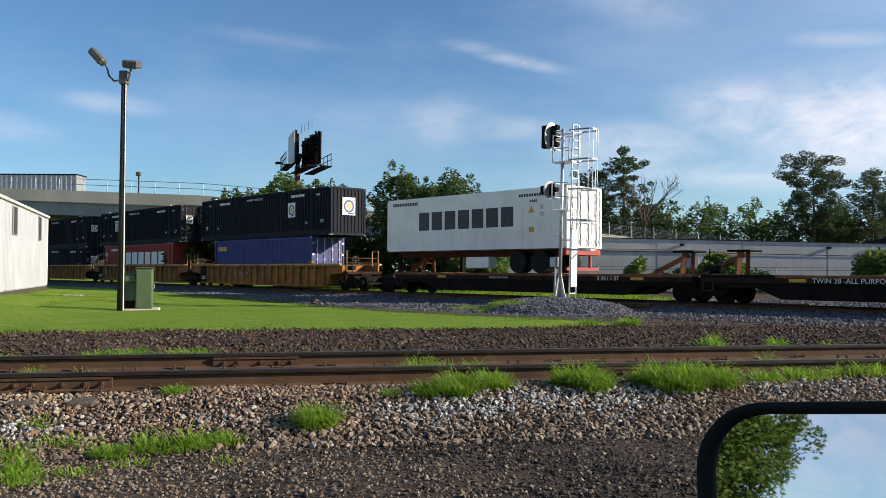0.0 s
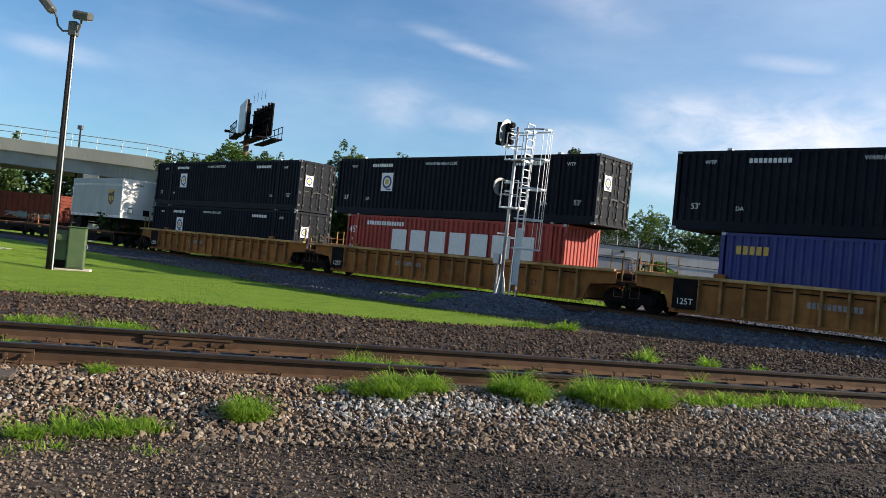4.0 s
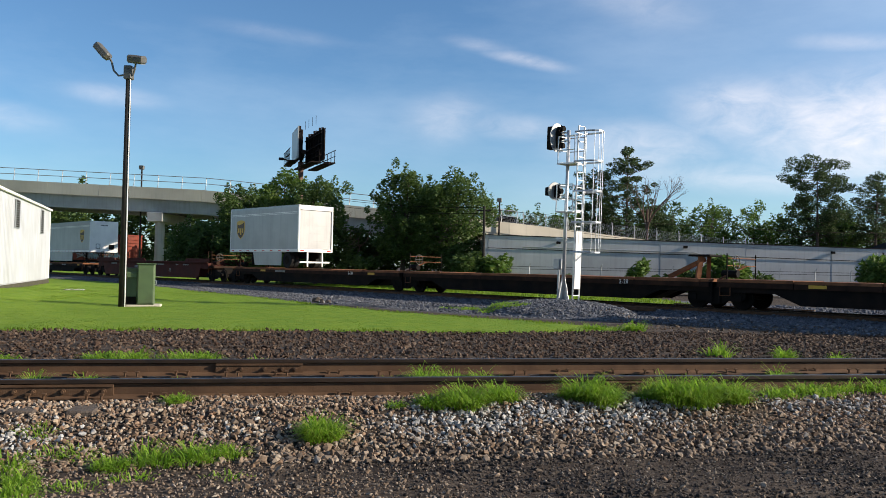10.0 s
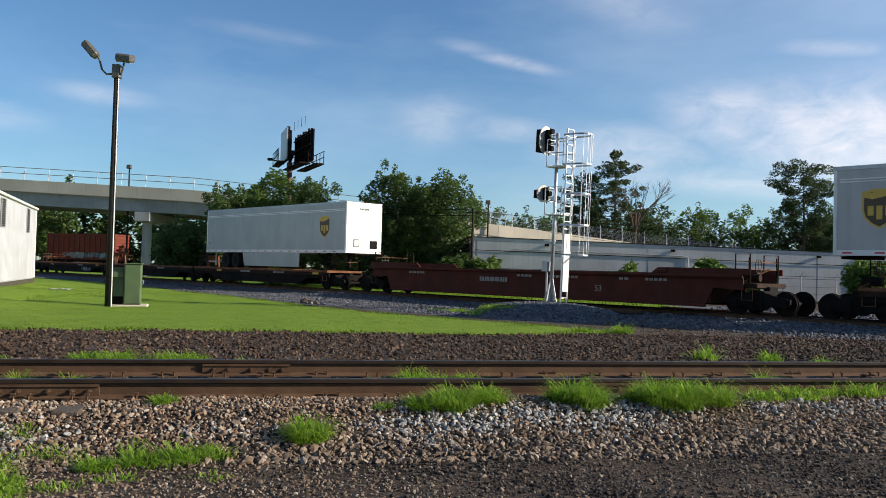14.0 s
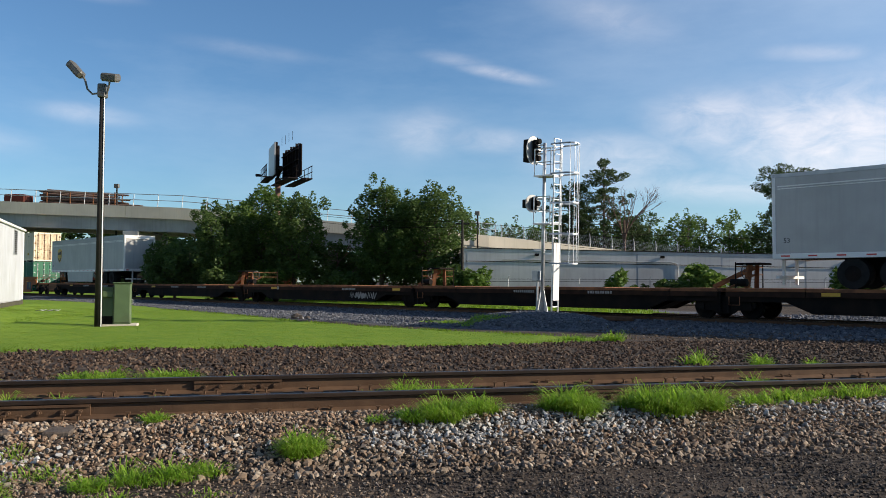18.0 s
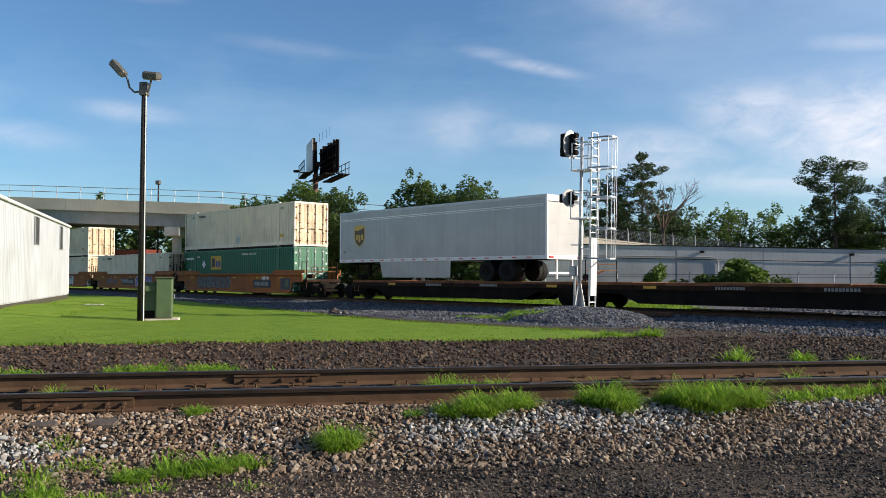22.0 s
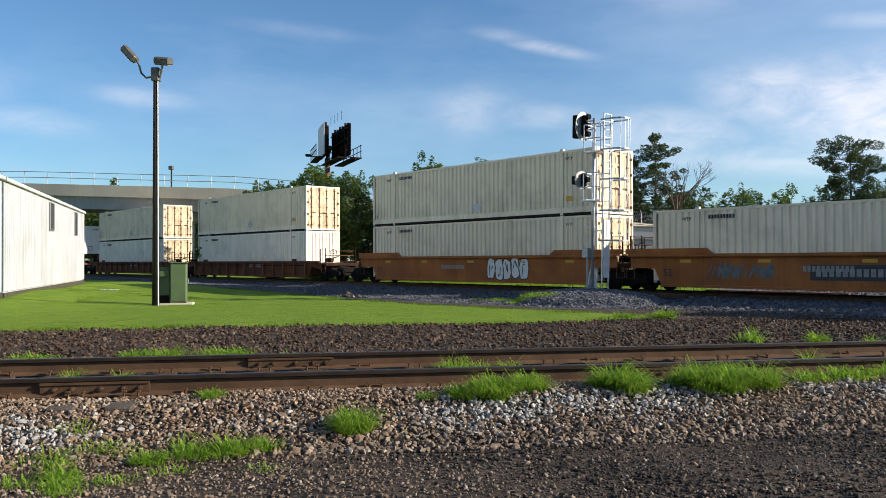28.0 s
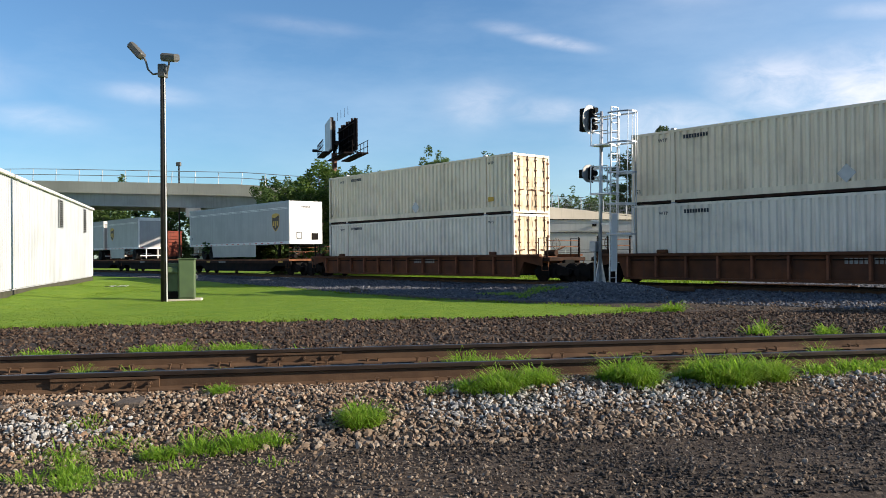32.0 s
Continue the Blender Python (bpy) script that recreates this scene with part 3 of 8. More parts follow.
def ground_z(x, y):
    """The height of the ground."""
    x, y = np.asarray(x, float), np.asarray(y, float)
    a, b = near_a(x, y), far_b(x, y)
    z = np.interp(y, [0, 10, 16, 22, 30, 60, 200], [0, 0.15, 0.2, 0.08, -0.08, 0.0, 0.0])
    near = np.interp(a, [-3.4, -2.15, -1.75, -1.35, -1.02, -0.86, -0.75, 0.75, 1.3, 2.2, 5.5], [0.0, 0.03, 0.13, 0.25, 0.29, 0.285, 0.28, 0.27, 0.27, 0.18, 0.2])
    near = near + np.interp(a, [-1.45, -1.3, -0.9, -0.82], [0, 0.028, 0.03, 0]) * np.interp(x, [-2.9, -2.1], [0, 1])   # ballast heaped over the ends of the ties
    wn_ = np.interp(a, [-3.4, -2.6, 2.2, 5.5], [0, 1, 1, 0])
    z = z * (1 - wn_) + near * wn_
    far = np.interp(np.abs(b), [0, 1.55, 3.2, 4.2], [0.035, 0.03, -0.1, -0.16])
    wf = np.interp(np.abs(b), [0, 3.6, 5.5], [1, 1, 0])
    z = z * (1 - wf) + far * wf
    d2 = ((x - 4.4) / 2.6) ** 2 + ((y - 29.8) / 5.0) ** 2               # gravel mound round the signal mast
    z = np.maximum(z, 0.50 * np.clip(1 - d2, 0, 1) ** 0.42 - 0.14)
    z = np.where((x < -14) & (y > 28) & (y < 60) & (b < -6), np.maximum(z, np.interp(x, [-22, -14], [0.15, -0.05])), z)
    z = z + np.interp(x, [-26, -16, -11], [0.3, 0.2, 0.0]) * np.interp(y, [20, 26, 33, 42], [0, 1, 1, 0])      # the lawn swells towards the metal building
    rip = 0.012 * np.sin(x * 2.1 + np.sin(y * 1.3)) * np.cos(y * 1.7 + x * 0.6) + 0.02 * np.sin(x * 0.35 + 1) * np.sin(y * 0.41)
    return z + rip * np.clip(1.5 - np.abs(b) / 100, 0, 1)


def spaced(*runs):
    out = []
    for lo, hi, step in runs:
        out += list(np.arange(lo, hi, step))
    return np.array(out + [runs[-1][1]])


def make_ground():
    xs = spaced((-2600, -200, 200), (-200, -60, 10), (-60, -14, 1.0), (-14, 14, 0.16), (14, 40, 0.6), (40, 200, 10), (200, 2600, 200))
    ys = spaced((-2600, -100, 200), (-100, 0, 5), (0, 4, 0.5), (4, 20, 0.14), (20, 40, 0.35), (40, 90, 1.2), (90, 250, 12), (250, 2650, 200))
    X, Y = np.meshgrid(xs, ys)
    Z = ground_z(X, Y)
    nx, ny = len(xs), len(ys)
    idx = np.arange(nx * ny).reshape(ny, nx)
    quads = np.stack([idx[:-1, :-1], idx[:-1, 1:], idx[1:, 1:], idx[1:, :-1]], -1).reshape(-1, 4)
    me = bpy.data.meshes.new("ground")
    me.from_pydata(np.stack([X, Y, Z], -1).reshape(-1, 3).tolist(), [], quads.tolist())
    for name, val in (("lawn", lawn_distance(X, Y)), ("mainline", np.where(far_b(X, Y) < 0, np.where(X < 3, 9.6, 6.4), np.where(X > 12, 11.0, 5.0)) - np.abs(far_b(X, Y))), ("mound", 1.0 - np.hypot((X - 4.45) / 2.8, (Y - 29.6) / 5.6)),
                      ("verge", np.minimum(np.minimum(far_b(X, Y) - 3.6, 16 - far_b(X, Y)), 12.5 - X))):
        me.attributes.new(name, "FLOAT", "POINT").data.foreach_set("value", val.ravel().astype(np.float32))
    me.polygons.foreach_set("use_smooth", [True] * len(me.polygons))
    m = bpy.data.materials.new("ground_gravel_and_turf")
    m.use_nodes = True
    N, Lk = m.node_tree.nodes, m.node_tree.links
    bs = N["Principled BSDF"]
    bs.inputs["Roughness"].default_value = 0.95
    bs.inputs["Specular IOR Level"].default_value = 0.2
    co = N.new("ShaderNodeTexCoord")

    def noise_tex(s, det=6):
        t = N.new("ShaderNodeTexNoise")
        t.inputs["Scale"].default_value, t.inputs["Detail"].default_value = s, det
        Lk.new(co.outputs["Object"], t.inputs["Vector"])
        return t.outputs["Fac"]

    def ramp(v, lo, hi):
        r = N.new("ShaderNodeMapRange")
        r.inputs["From Min"].default_value, r.inputs["From Max"].default_value = lo, hi
        Lk.new(v, r.inputs["Value"])
        return r.outputs[0]

    def mix(fac, a, b):
        x = N.new("ShaderNodeMixRGB")
        Lk.new(fac, x.inputs["Fac"])
        for key, v in (("Color1", a), ("Color2", b)):
            if isinstance(v, tuple):
                x.inputs[key].default_value = (*v, 1)
            else:
                Lk.new(v, x.inputs[key])
        return x.outputs["Color"]

    def zone(attr, width, wobble, nscale):
        at, mu, ad = N.new("ShaderNodeAttribute"), N.new("ShaderNodeMath"), N.new("ShaderNodeMath")
        at.attribute_name = attr
        mu.operation, ad.operation = "MULTIPLY_ADD", "ADD"
        Lk.new(noise_tex(nscale, 5), mu.inputs[0])
        mu.inputs[1].default_value, mu.inputs[2].default_value = 2 * wobble, -wobble
        Lk.new(at.outputs["Fac"], ad.inputs[0])
        Lk.new(mu.outputs[0], ad.inputs[1])
        return ramp(ad.outputs[0], -width, width)

    vo = N.new("ShaderNodeTexVoronoi")
    vo.inputs["Scale"].default_value = 28
    Lk.new(co.outputs["Object"], vo.inputs["Vector"])
    grain = N.new("ShaderNodeSeparateColor")
    Lk.new(vo.outputs["Color"], grain.inputs[0])
    # bare dirt kept very dark, so gaps between stones read as shade
    dirt = mix(ramp(noise_tex(1.4), 0.38, 0.64), (0.024, 0.017, 0.013), (0.060, 0.043, 0.031))
    dirt = mix(ramp(grain.outputs[0], 0.7, 1.0), dirt, (0.11, 0.085, 0.064))
    turf = mix(ramp(noise_tex(0.7), 0.35, 0.65), (0.112, 0.202, 0.013), (0.146, 0.238, 0.016))
    turf = mix(ramp(noise_tex(3.2, 8), 0.45, 0.75), turf, (0.205, 0.275, 0.022))
    turf = mix(ramp(noise_tex(11, 8), 0.52, 0.8), turf, (0.085, 0.165, 0.012))
    rock = mix(ramp(grain.outputs[0], 0.0, 1.0), (0.045, 0.047, 0.057), (0.15, 0.155, 0.175))
    col = mix(zone("mainline", 0.5, 0.6, 0.8), dirt, rock)
    col = mix(zone("mound", 0.12, 0.15, 0.9), col, rock)
    col = mix(zone("verge", 0.2, 0.5, 1.2), col, turf)
    col = mix(zone("lawn", 0.06, 0.45, 1.6), col, turf)
    Lk.new(col, bs.inputs["Base Color"])
    bp = N.new("ShaderNodeBump")
    bp.inputs["Strength"].default_value, bp.inputs["Distance"].default_value = 0.7, 0.025
    Lk.new(noise_tex(38, 9), bp.inputs["Height"])
    Lk.new(bp.outputs["Normal"], bs.inputs["Normal"])
    me.materials.append(m)
    tagged(new("ground", me), "brown gravel railway ground with mown green lawn and grey ballast", "ground", kind="structure")


make_ground()


def rail_profile(top, h=0.17):
    z0 = top - h
    return [(-0.07, z0), (0.07, z0), (0.065, z0 + 0.014), (0.012, z0 + 0.035), (0.010, top - 0.045), (0.036, top - 0.036), (0.037, top - 0.008), (0.028, top),
            (-0.028, top), (-0.037, top - 0.008), (-0.036, top - 0.036), (-0.010, top - 0.045), (-0.012, z0 + 0.035), (-0.065, z0 + 0.014)]


def rail(name, c, ang, s0, s1, off, top, label):
    """One rail along a track's direction, at an offset from its centre line."""
    mb = MB()
    prof = rail_profile(top)
    n = len(prof)
    vs = [(s, off + y, z) for s in (s0, s1) for y, z in prof]
    mb.add(vs, [(k, n + k, n + (k + 1) % n, (k + 1) % n) for k in range(n)] + [tuple(range(n)), tuple(range(2 * n - 1, n - 1, -1))])
    me = mb.mesh(name, M["rail"])
    me.materials.append(M["railtop"])
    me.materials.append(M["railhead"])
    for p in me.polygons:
        # dark head sides: the shade on the rail head is put into the colour
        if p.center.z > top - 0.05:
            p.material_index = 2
        if abs(p.normal.z) > 0.9 and p.center.z > top - 0.004:
            p.material_index = 1
    ob = tagged(new(name, me), label, "rail", kind="structure")
    ob.matrix_basis = pose(c[0], c[1], 0, 0, 0, math.degrees(ang))
    return ob


def near_pose(s, a, z=0.0, rz=0.0):
    p = N_C + N_U * s + N_N * a
    return pose(p[0], p[1], z, 0, 0, math.degrees(NT) + rz)


def far_pose(s, b, z=0.0, rz=0.0):
    p = F_C + F_U * s + F_N * b
    return pose(p[0], p[1], z, 0, 0, math.degrees(FT) + rz)


def make_tracks():
    near_rails = [rail("rail", N_C, NT, -45, 60, off, N_RAIL, "brown rusty steel rail of the weedy siding, spiked to timber ties") for off in (-0.7525, 0.7525)]
    for off in (-0.7525, 0.7525):
        rail("rail", F_C, FT, -240, 120, off, F_RAIL, "dark steel rail of the main line on grey ballast")
    # timber ties of the siding, each with its plates and spikes
    tie_me = MB().cbox(-0.11, 0.11, -1.3, 1.3, -0.17, 0.0, 0.012).mesh("tie", M["tie"])
    plate_me = MB().box(-0.1, 0.1, -0.17, 0.17, 0.0, 0.013).mesh("tie_plate", M["rail"])
    spike = MB()
    spike.tube((0, 0, 0), (0, 0, 0.05), 0.011, n=6)
    spike.box(-0.02, 0.02, -0.016, 0.016, 0.045, 0.06)
    spike_me = spike.mesh("spike", M["rail"])
    for k in range(-16, 22):
        tie = tagged(new("tie", tie_me), "cracked grey timber railway tie under the siding's rails", "railway tie", "ties of the siding")
        tie.matrix_basis = near_pose(k * 0.53 + RNG.uniform(-0.04, 0.04), RNG.uniform(-0.05, 0.05), 0.289, RNG.uniform(-1.5, 1.5))
        for off in (-0.7525, 0.7525):
            part("tie_plate", plate_me, None, tie, at=pose(0, off, 0.0))
            for dx, dy in ((-0.06, -0.09), (0.06, -0.09), (0.06, 0.09)):
                part("spike", spike_me, None, tie, at=pose(dx, off + dy, 0.008))
    # joint bars with their bolts
    bar = MB()
    bar.prism([(-0.46, 0.30), (0.46, 0.30), (0.46, 0.312), (-0.46, 0.312)], -0.075, -0.012)
    bar.prism([(-0.46, 0.312), (0.46, 0.312), (0.46, 0.418), (-0.46, 0.418)], -0.034, -0.012)
    bar.prism([(-0.46, 0.405), (0.46, 0.405), (0.46, 0.425), (-0.46, 0.425)], -0.046, -0.012)
    bar_me = bar.mesh("joint_bar", M["rail"])
    bolt_me = MB().tube((0, -0.045, 0), (0, -0.028, 0), 0.024, n=6).tube((0, -0.07, 0), (0, -0.045, 0), 0.014, n=6).mesh("bolt", M["rail"])
    for s, off in ((-1.86, 0.7525), (-3.52, -0.7525), (1.95, -0.7525), (9.4, 0.7525), (7.2, -0.7525)):
        jb = tagged(new("joint_bar", bar_me), "rusty bolted joint bar clamped to the siding's rail", "joint bar", "joint bars")
        jb.matrix_basis = near_pose(s, off)
        for bx in (-0.34, -0.19, 0.05, 0.24, 0.38):
            part("bolt", bolt_me, None, jb, at=pose(bx, 0, 0.365))
    # concrete and timber ties of the main line show as bars between the stones
    far_tie_me = MB().cbox(-0.115, 0.115, -1.3, 1.3, -0.1, 0.0, 0.015).mesh("tie", M["tie"])
    for k in range(-40, 75):
        tagged(new("tie", far_tie_me), "dark timber railway tie bedded in grey ballast", "railway tie", "ties of the main line").matrix_basis = far_pose(k * 0.55, 0, 0.05)


make_tracks()

# ------------------------------------------------------------------ overpass
OY, O_SCALE = 95.0, 0.88


def deck_top(x):
    return float(np.interp(x, [-340, -90, -52, -27, 6, 13.2, 19, 33, 60, 110], [10.6, 11.0, 10.8, 10.0, 7.15, 6.44, 5.8, 4.25, 1.8, 0.2]))


def bend(p):
    """East of the bridge the ramp swings back, away from the railway; the plan was drawn a little large."""
    x, y, z = p
    s = 1 + 0.0042 * max(0.0, x - 4.0)
    return (x * s * O_SCALE, (y + OY * (s - 1)) * O_SCALE, 1.5 + (z - 1.5) * (s if x > 4 else 1) * O_SCALE)


def make_overpass():
    ob = thing("overpass", "long grey concrete road overpass with a metal hand rail", "bridge", kind="structure")

    def piece(name, mb, material, parent):
        mb.v = [bend(p) for p in mb.v]
        return part(name, mb, material, parent)
    xs = list(np.arange(-484, -100, 12.0)) + list(np.arange(-100, 60, 6.0))
    for a, b in zip(xs, xs[1:]):
        za, zb = deck_top(a), deck_top(b)
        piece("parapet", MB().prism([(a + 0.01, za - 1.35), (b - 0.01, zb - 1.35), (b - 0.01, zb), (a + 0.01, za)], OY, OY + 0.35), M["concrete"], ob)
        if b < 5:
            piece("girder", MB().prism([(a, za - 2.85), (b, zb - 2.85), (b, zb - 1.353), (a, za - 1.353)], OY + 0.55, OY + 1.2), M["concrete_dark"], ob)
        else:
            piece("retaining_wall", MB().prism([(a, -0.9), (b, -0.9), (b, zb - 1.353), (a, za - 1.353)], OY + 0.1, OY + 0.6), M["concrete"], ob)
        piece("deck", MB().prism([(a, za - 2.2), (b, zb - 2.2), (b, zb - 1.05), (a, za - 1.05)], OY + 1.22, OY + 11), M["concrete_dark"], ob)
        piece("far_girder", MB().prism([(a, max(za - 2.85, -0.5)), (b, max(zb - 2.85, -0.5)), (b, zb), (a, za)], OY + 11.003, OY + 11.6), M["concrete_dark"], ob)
    for x in (-118, -78, -33.5, 2.0):
        zt = deck_top(x) - 2.86
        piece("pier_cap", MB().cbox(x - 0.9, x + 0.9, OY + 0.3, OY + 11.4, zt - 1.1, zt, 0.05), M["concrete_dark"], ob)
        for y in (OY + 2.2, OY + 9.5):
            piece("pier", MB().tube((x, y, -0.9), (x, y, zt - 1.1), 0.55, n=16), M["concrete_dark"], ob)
    for x in np.arange(-120, 10, 2.8):
        piece("rail_post", MB().tube((x, OY + 0.17, deck_top(x) - 0.02), (x + 0.1, OY + 0.17, deck_top(x) + 1.45), 0.045, n=6), M["galv"], ob)
    hx = list(np.arange(-120, 10, 2.8))
    for h in (0.75, 1.42):
        piece("hand_rail", MB().line([(x, OY + 0.17, deck_top(x) + h) for x in hx], 0.04), M["galv"], ob)
    # chain link fence that curves in at the top, along the ramp
    fence = thing("chain_link_fence", "grey chain link fence with curved posts along the ramp", "fence")
    for x in np.arange(7, 40, 2.6):
        zt = deck_top(x)
        piece("post", MB().line([(x, OY + 0.2, zt), (x, OY + 0.2, zt + 1.05), (x - 0.05, OY + 0.1, zt + 1.35), (x - 0.15, OY - 0.15, zt + 1.5)], 0.05), M["galv"], fence)
    wires = MB()
    for k in range(9):
        wires.line([(x, OY + 0.2, deck_top(x) + 0.08 + k * 0.15) for x in np.arange(7, 40, 2.6)], 0.009, 3)
    for x in np.arange(7, 38, 0.24):
        wires.tube((x, OY + 0.2, deck_top(x)), (x + 0.4, OY + 0.2, deck_top(x + 0.4) + 1.3), 0.007, n=3, caps=False)
        wires.tube((x + 0.4, OY + 0.2, deck_top(x + 0.4)), (x, OY + 0.2, deck_top(x) + 1.3), 0.007, n=3, caps=False)
    piece("wire_mesh", wires, M["galv"], fence)


make_overpass()


# ------------------------------------------------------------------ plants
def leaf_cloud(blobs, n, size, rng, flat=0.5):
    """Vertices and faces of n small leaf sprays, scattered in the outer parts of the given ellipsoids."""
    w = np.array([b[3] * b[4] * b[5] for b in blobs]) ** 0.75
    pick = rng.choice(len(blobs), n, p=w / w.sum())
    B = np.array(blobs)[pick]
    d = rng.normal(size=(n, 3))
    d /= np.linalg.norm(d, axis=1)[:, None]
    r = rng.uniform(0.25, 1.0, n) ** 0.45
    r *= 1 + 0.22 * np.sin(d[:, 0] * 5 + pick) * np.sin(d[:, 2] * 6 + pick * 1.7)
    c = B[:, :3] + d * r[:, None] * B[:, 3:6]
    a = rng.normal(size=(n, 3))
    a[:, 2] *= flat
    a /= np.linalg.norm(a, axis=1)[:, None]
    b = np.cross(a, rng.normal(size=(n, 3)))
    b /= np.linalg.norm(b, axis=1)[:, None]
    s = (size * rng.uniform(0.6, 1.4, n))[:, None]
    v = np.stack([c - a * s, c + b * s * 0.45, c + a * s, c - b * s * 0.45], 1).reshape(-1, 3)
    return v, np.arange(4 * n).reshape(-1, 4)


def tree(name, label, x, y, height, spread, leaves, size, material, seed, base=0.12, group="", pine=False, z=None, blobs=26):
    """A tapered trunk, limbs, and a ragged crown of leaf sprays gathered round the ends of the limbs."""
    rng = np.random.default_rng(seed)
    z = float(ground_z(x, y)) - 0.05 if z is None else z
    ob = thing(name, label, "tree", pose(x, y, z), group)
    r0 = height * (0.014 if pine else 0.020) + 0.05
    wood, bl, limbs = MB(), [], MB()
    top = height * (0.95 if pine else 0.7)
    lean = rng.uniform(-0.03, 0.03, 2) * height
    trunk = [Vector((lean[0] * t * t, lean[1] * t * t, top * t)) for t in np.linspace(0, 1, 7)]
    for k in range(6):
        wood.tube(trunk[k], trunk[k + 1], r0 * (1 - k / 7), r0 * (1 - (k + 1) / 7), 8, k == 5)
    part("trunk", wood, M["bark"], ob, smooth=True)
    for k in range(blobs):
        ang = k * 2.4 + rng.uniform(-0.5, 0.5)
        if pine:
            t = base + (0.97 - base) * (k + rng.uniform(0, 1)) / blobs
            p = trunk[0].lerp(trunk[6], t)
            wide = math.sin(math.pi * min(1, (t - base) / (1 - base) * 0.66 + 0.20)) ** 0.6
            reach = spread * wide * rng.uniform(0.3, 1.15)
            q = p + Vector((math.cos(ang) * reach, math.sin(ang) * reach, rng.uniform(-0.01, 0.06) * height))
            for f in ((1.0, 0.62) if reach > spread * 0.4 else (1.0,)):
                c = p.lerp(q, f) + Vector(rng.normal(size=3)) * spread * 0.05
                rr = spread * rng.uniform(0.09, 0.19)
                bl.append((c.x, c.y, c.z + rr * 0.2, rr * 1.25, rr * 1.25, rr * 0.75))
        else:
            u = (k + 0.5) / blobs
            el = math.asin(1 - 1.45 * u)
            lump = rng.uniform(0.62, 0.98)
            mid_z = height * (0.5 + base * 0.4)
            q = Vector((math.cos(ang) * math.cos(el) * spread * lump, math.sin(ang) * math.cos(el) * spread * lump, mid_z + math.sin(el) * (height - mid_z) * (lump if el < 0.5 else rng.uniform(0.72, 0.93))))
            p = trunk[0].lerp(trunk[6], rng.uniform(0.3, 0.85))
            rr = spread * rng.uniform(0.22, 0.36)
            bl.append((q.x, q.y, q.z, rr, rr, rr * rng.uniform(0.8, 1.25)))
            for _ in range(2):
                c = q * 1.0 + Vector(rng.normal(size=3)) * rr * 0.75
                bl.append((c.x, c.y, c.z + rr * 0.35, rr * 0.38, rr * 0.38, rr * 0.55))
        mid = p.lerp(q, 0.55) + Vector((0, 0, -0.02 * height))
        k0 = 0.2 if pine else 0.36
        limbs.tube(p, mid, r0 * k0, r0 * k0 * 0.6, 5, False)
        limbs.tube(mid, q, r0 * k0 * 0.6, r0 * 0.05, 5, False)
    if pine:
        bl.append((trunk[6].x, trunk[6].y, height * 0.95, spread * 0.14, spread * 0.14, height * 0.05))
    else:
        bl.append((0, 0, height * 0.5, spread * 0.6, spread * 0.6, height * 0.28))
        for k in range(6):
            ang = k * 1.05 + rng.uniform(0, 0.6)
            bl.append((math.cos(ang) * spread * 0.55, math.sin(ang) * spread * 0.55, height * rng.uniform(base + 0.08, base + 0.28), spread * 0.36, spread * 0.36, height * 0.13))
    tagged(part("branching", limbs, M["bark"], ob, smooth=True), kind="stuff")
    v, f = leaf_cloud(bl, leaves, size, rng)
    v[:, 2] = np.maximum(v[:, 2], height * base * 0.4)
    part("crown", mesh_from("crown", v, f, material), None, ob)
    return ob


def make_trees():
    g = "trees behind the main line"
    for k, (x, y, h, s, n, sz, m) in enumerate((
            (-12.6, 66, 9.4, 2.9, 19000, 0.12, LEAF_LIGHT), (-15.2, 64, 7.7, 2.6, 16000, 0.12, LEAF), (-9.7, 63.5, 8.2, 2.5, 14000, 0.12, LEAF),
            (-2.9, 62.5, 9.0, 2.5, 19000, 0.12, LEAF), (0.9, 61.5, 8.5, 3.0, 19000, 0.12, LEAF), (-19.6, 66, 4.6, 2.6, 8000, 0.15, LEAF), (-1.2, 66, 8.0, 3.2, 12000, 0.15, LEAF))):
        tree("broadleaf_tree", "bushy dark green broadleaf tree beside the main line", x, y, h, s, n, sz, m, 20 + k, 0.1, g)
    for k, (x, y, h, s, n) in enumerate(((26.2, 115, 19, 3.8, 9000), (22, 117, 16.5, 3.8, 8000), (31, 118, 11.5, 4.0, 7000), (55.5, 120, 19.5, 5.6, 16000), (64.5, 121, 17.5, 4.6, 9000), (70, 124, 15, 4.6, 7000))):
        tree("pine_tree", "tall slender pine tree beyond the ramp", x, y, h, s, int(n * 1.6), 0.14, PINE, 60 + k, 0.36, "tall pines", True, -0.1, 58)
    for k in range(22):
        x = 4 + k * 3.5 + RNG.uniform(-1.2, 1.2)
        tree("distant_tree", "distant green tree on the wooded skyline", x, 128 + RNG.uniform(-4, 6), 11.6 + RNG.uniform(-1.6, 1.8), 3.6, 5200, 0.22, LEAF_LIGHT if k % 3 else LEAF, 90 + k, 0.05, "skyline trees", False, -0.1, 16)
    for k in range(9):
        x = -85 + k * 8
        tree("distant_tree", "shaded green tree beyond the overpass", x, 140 + RNG.uniform(-5, 5), 12.6 + RNG.uniform(-1, 1), 5.2, 4500, 0.4, LEAF, 130 + k, 0.05, "trees beyond the overpass", False, -0.1, 12)


make_trees()


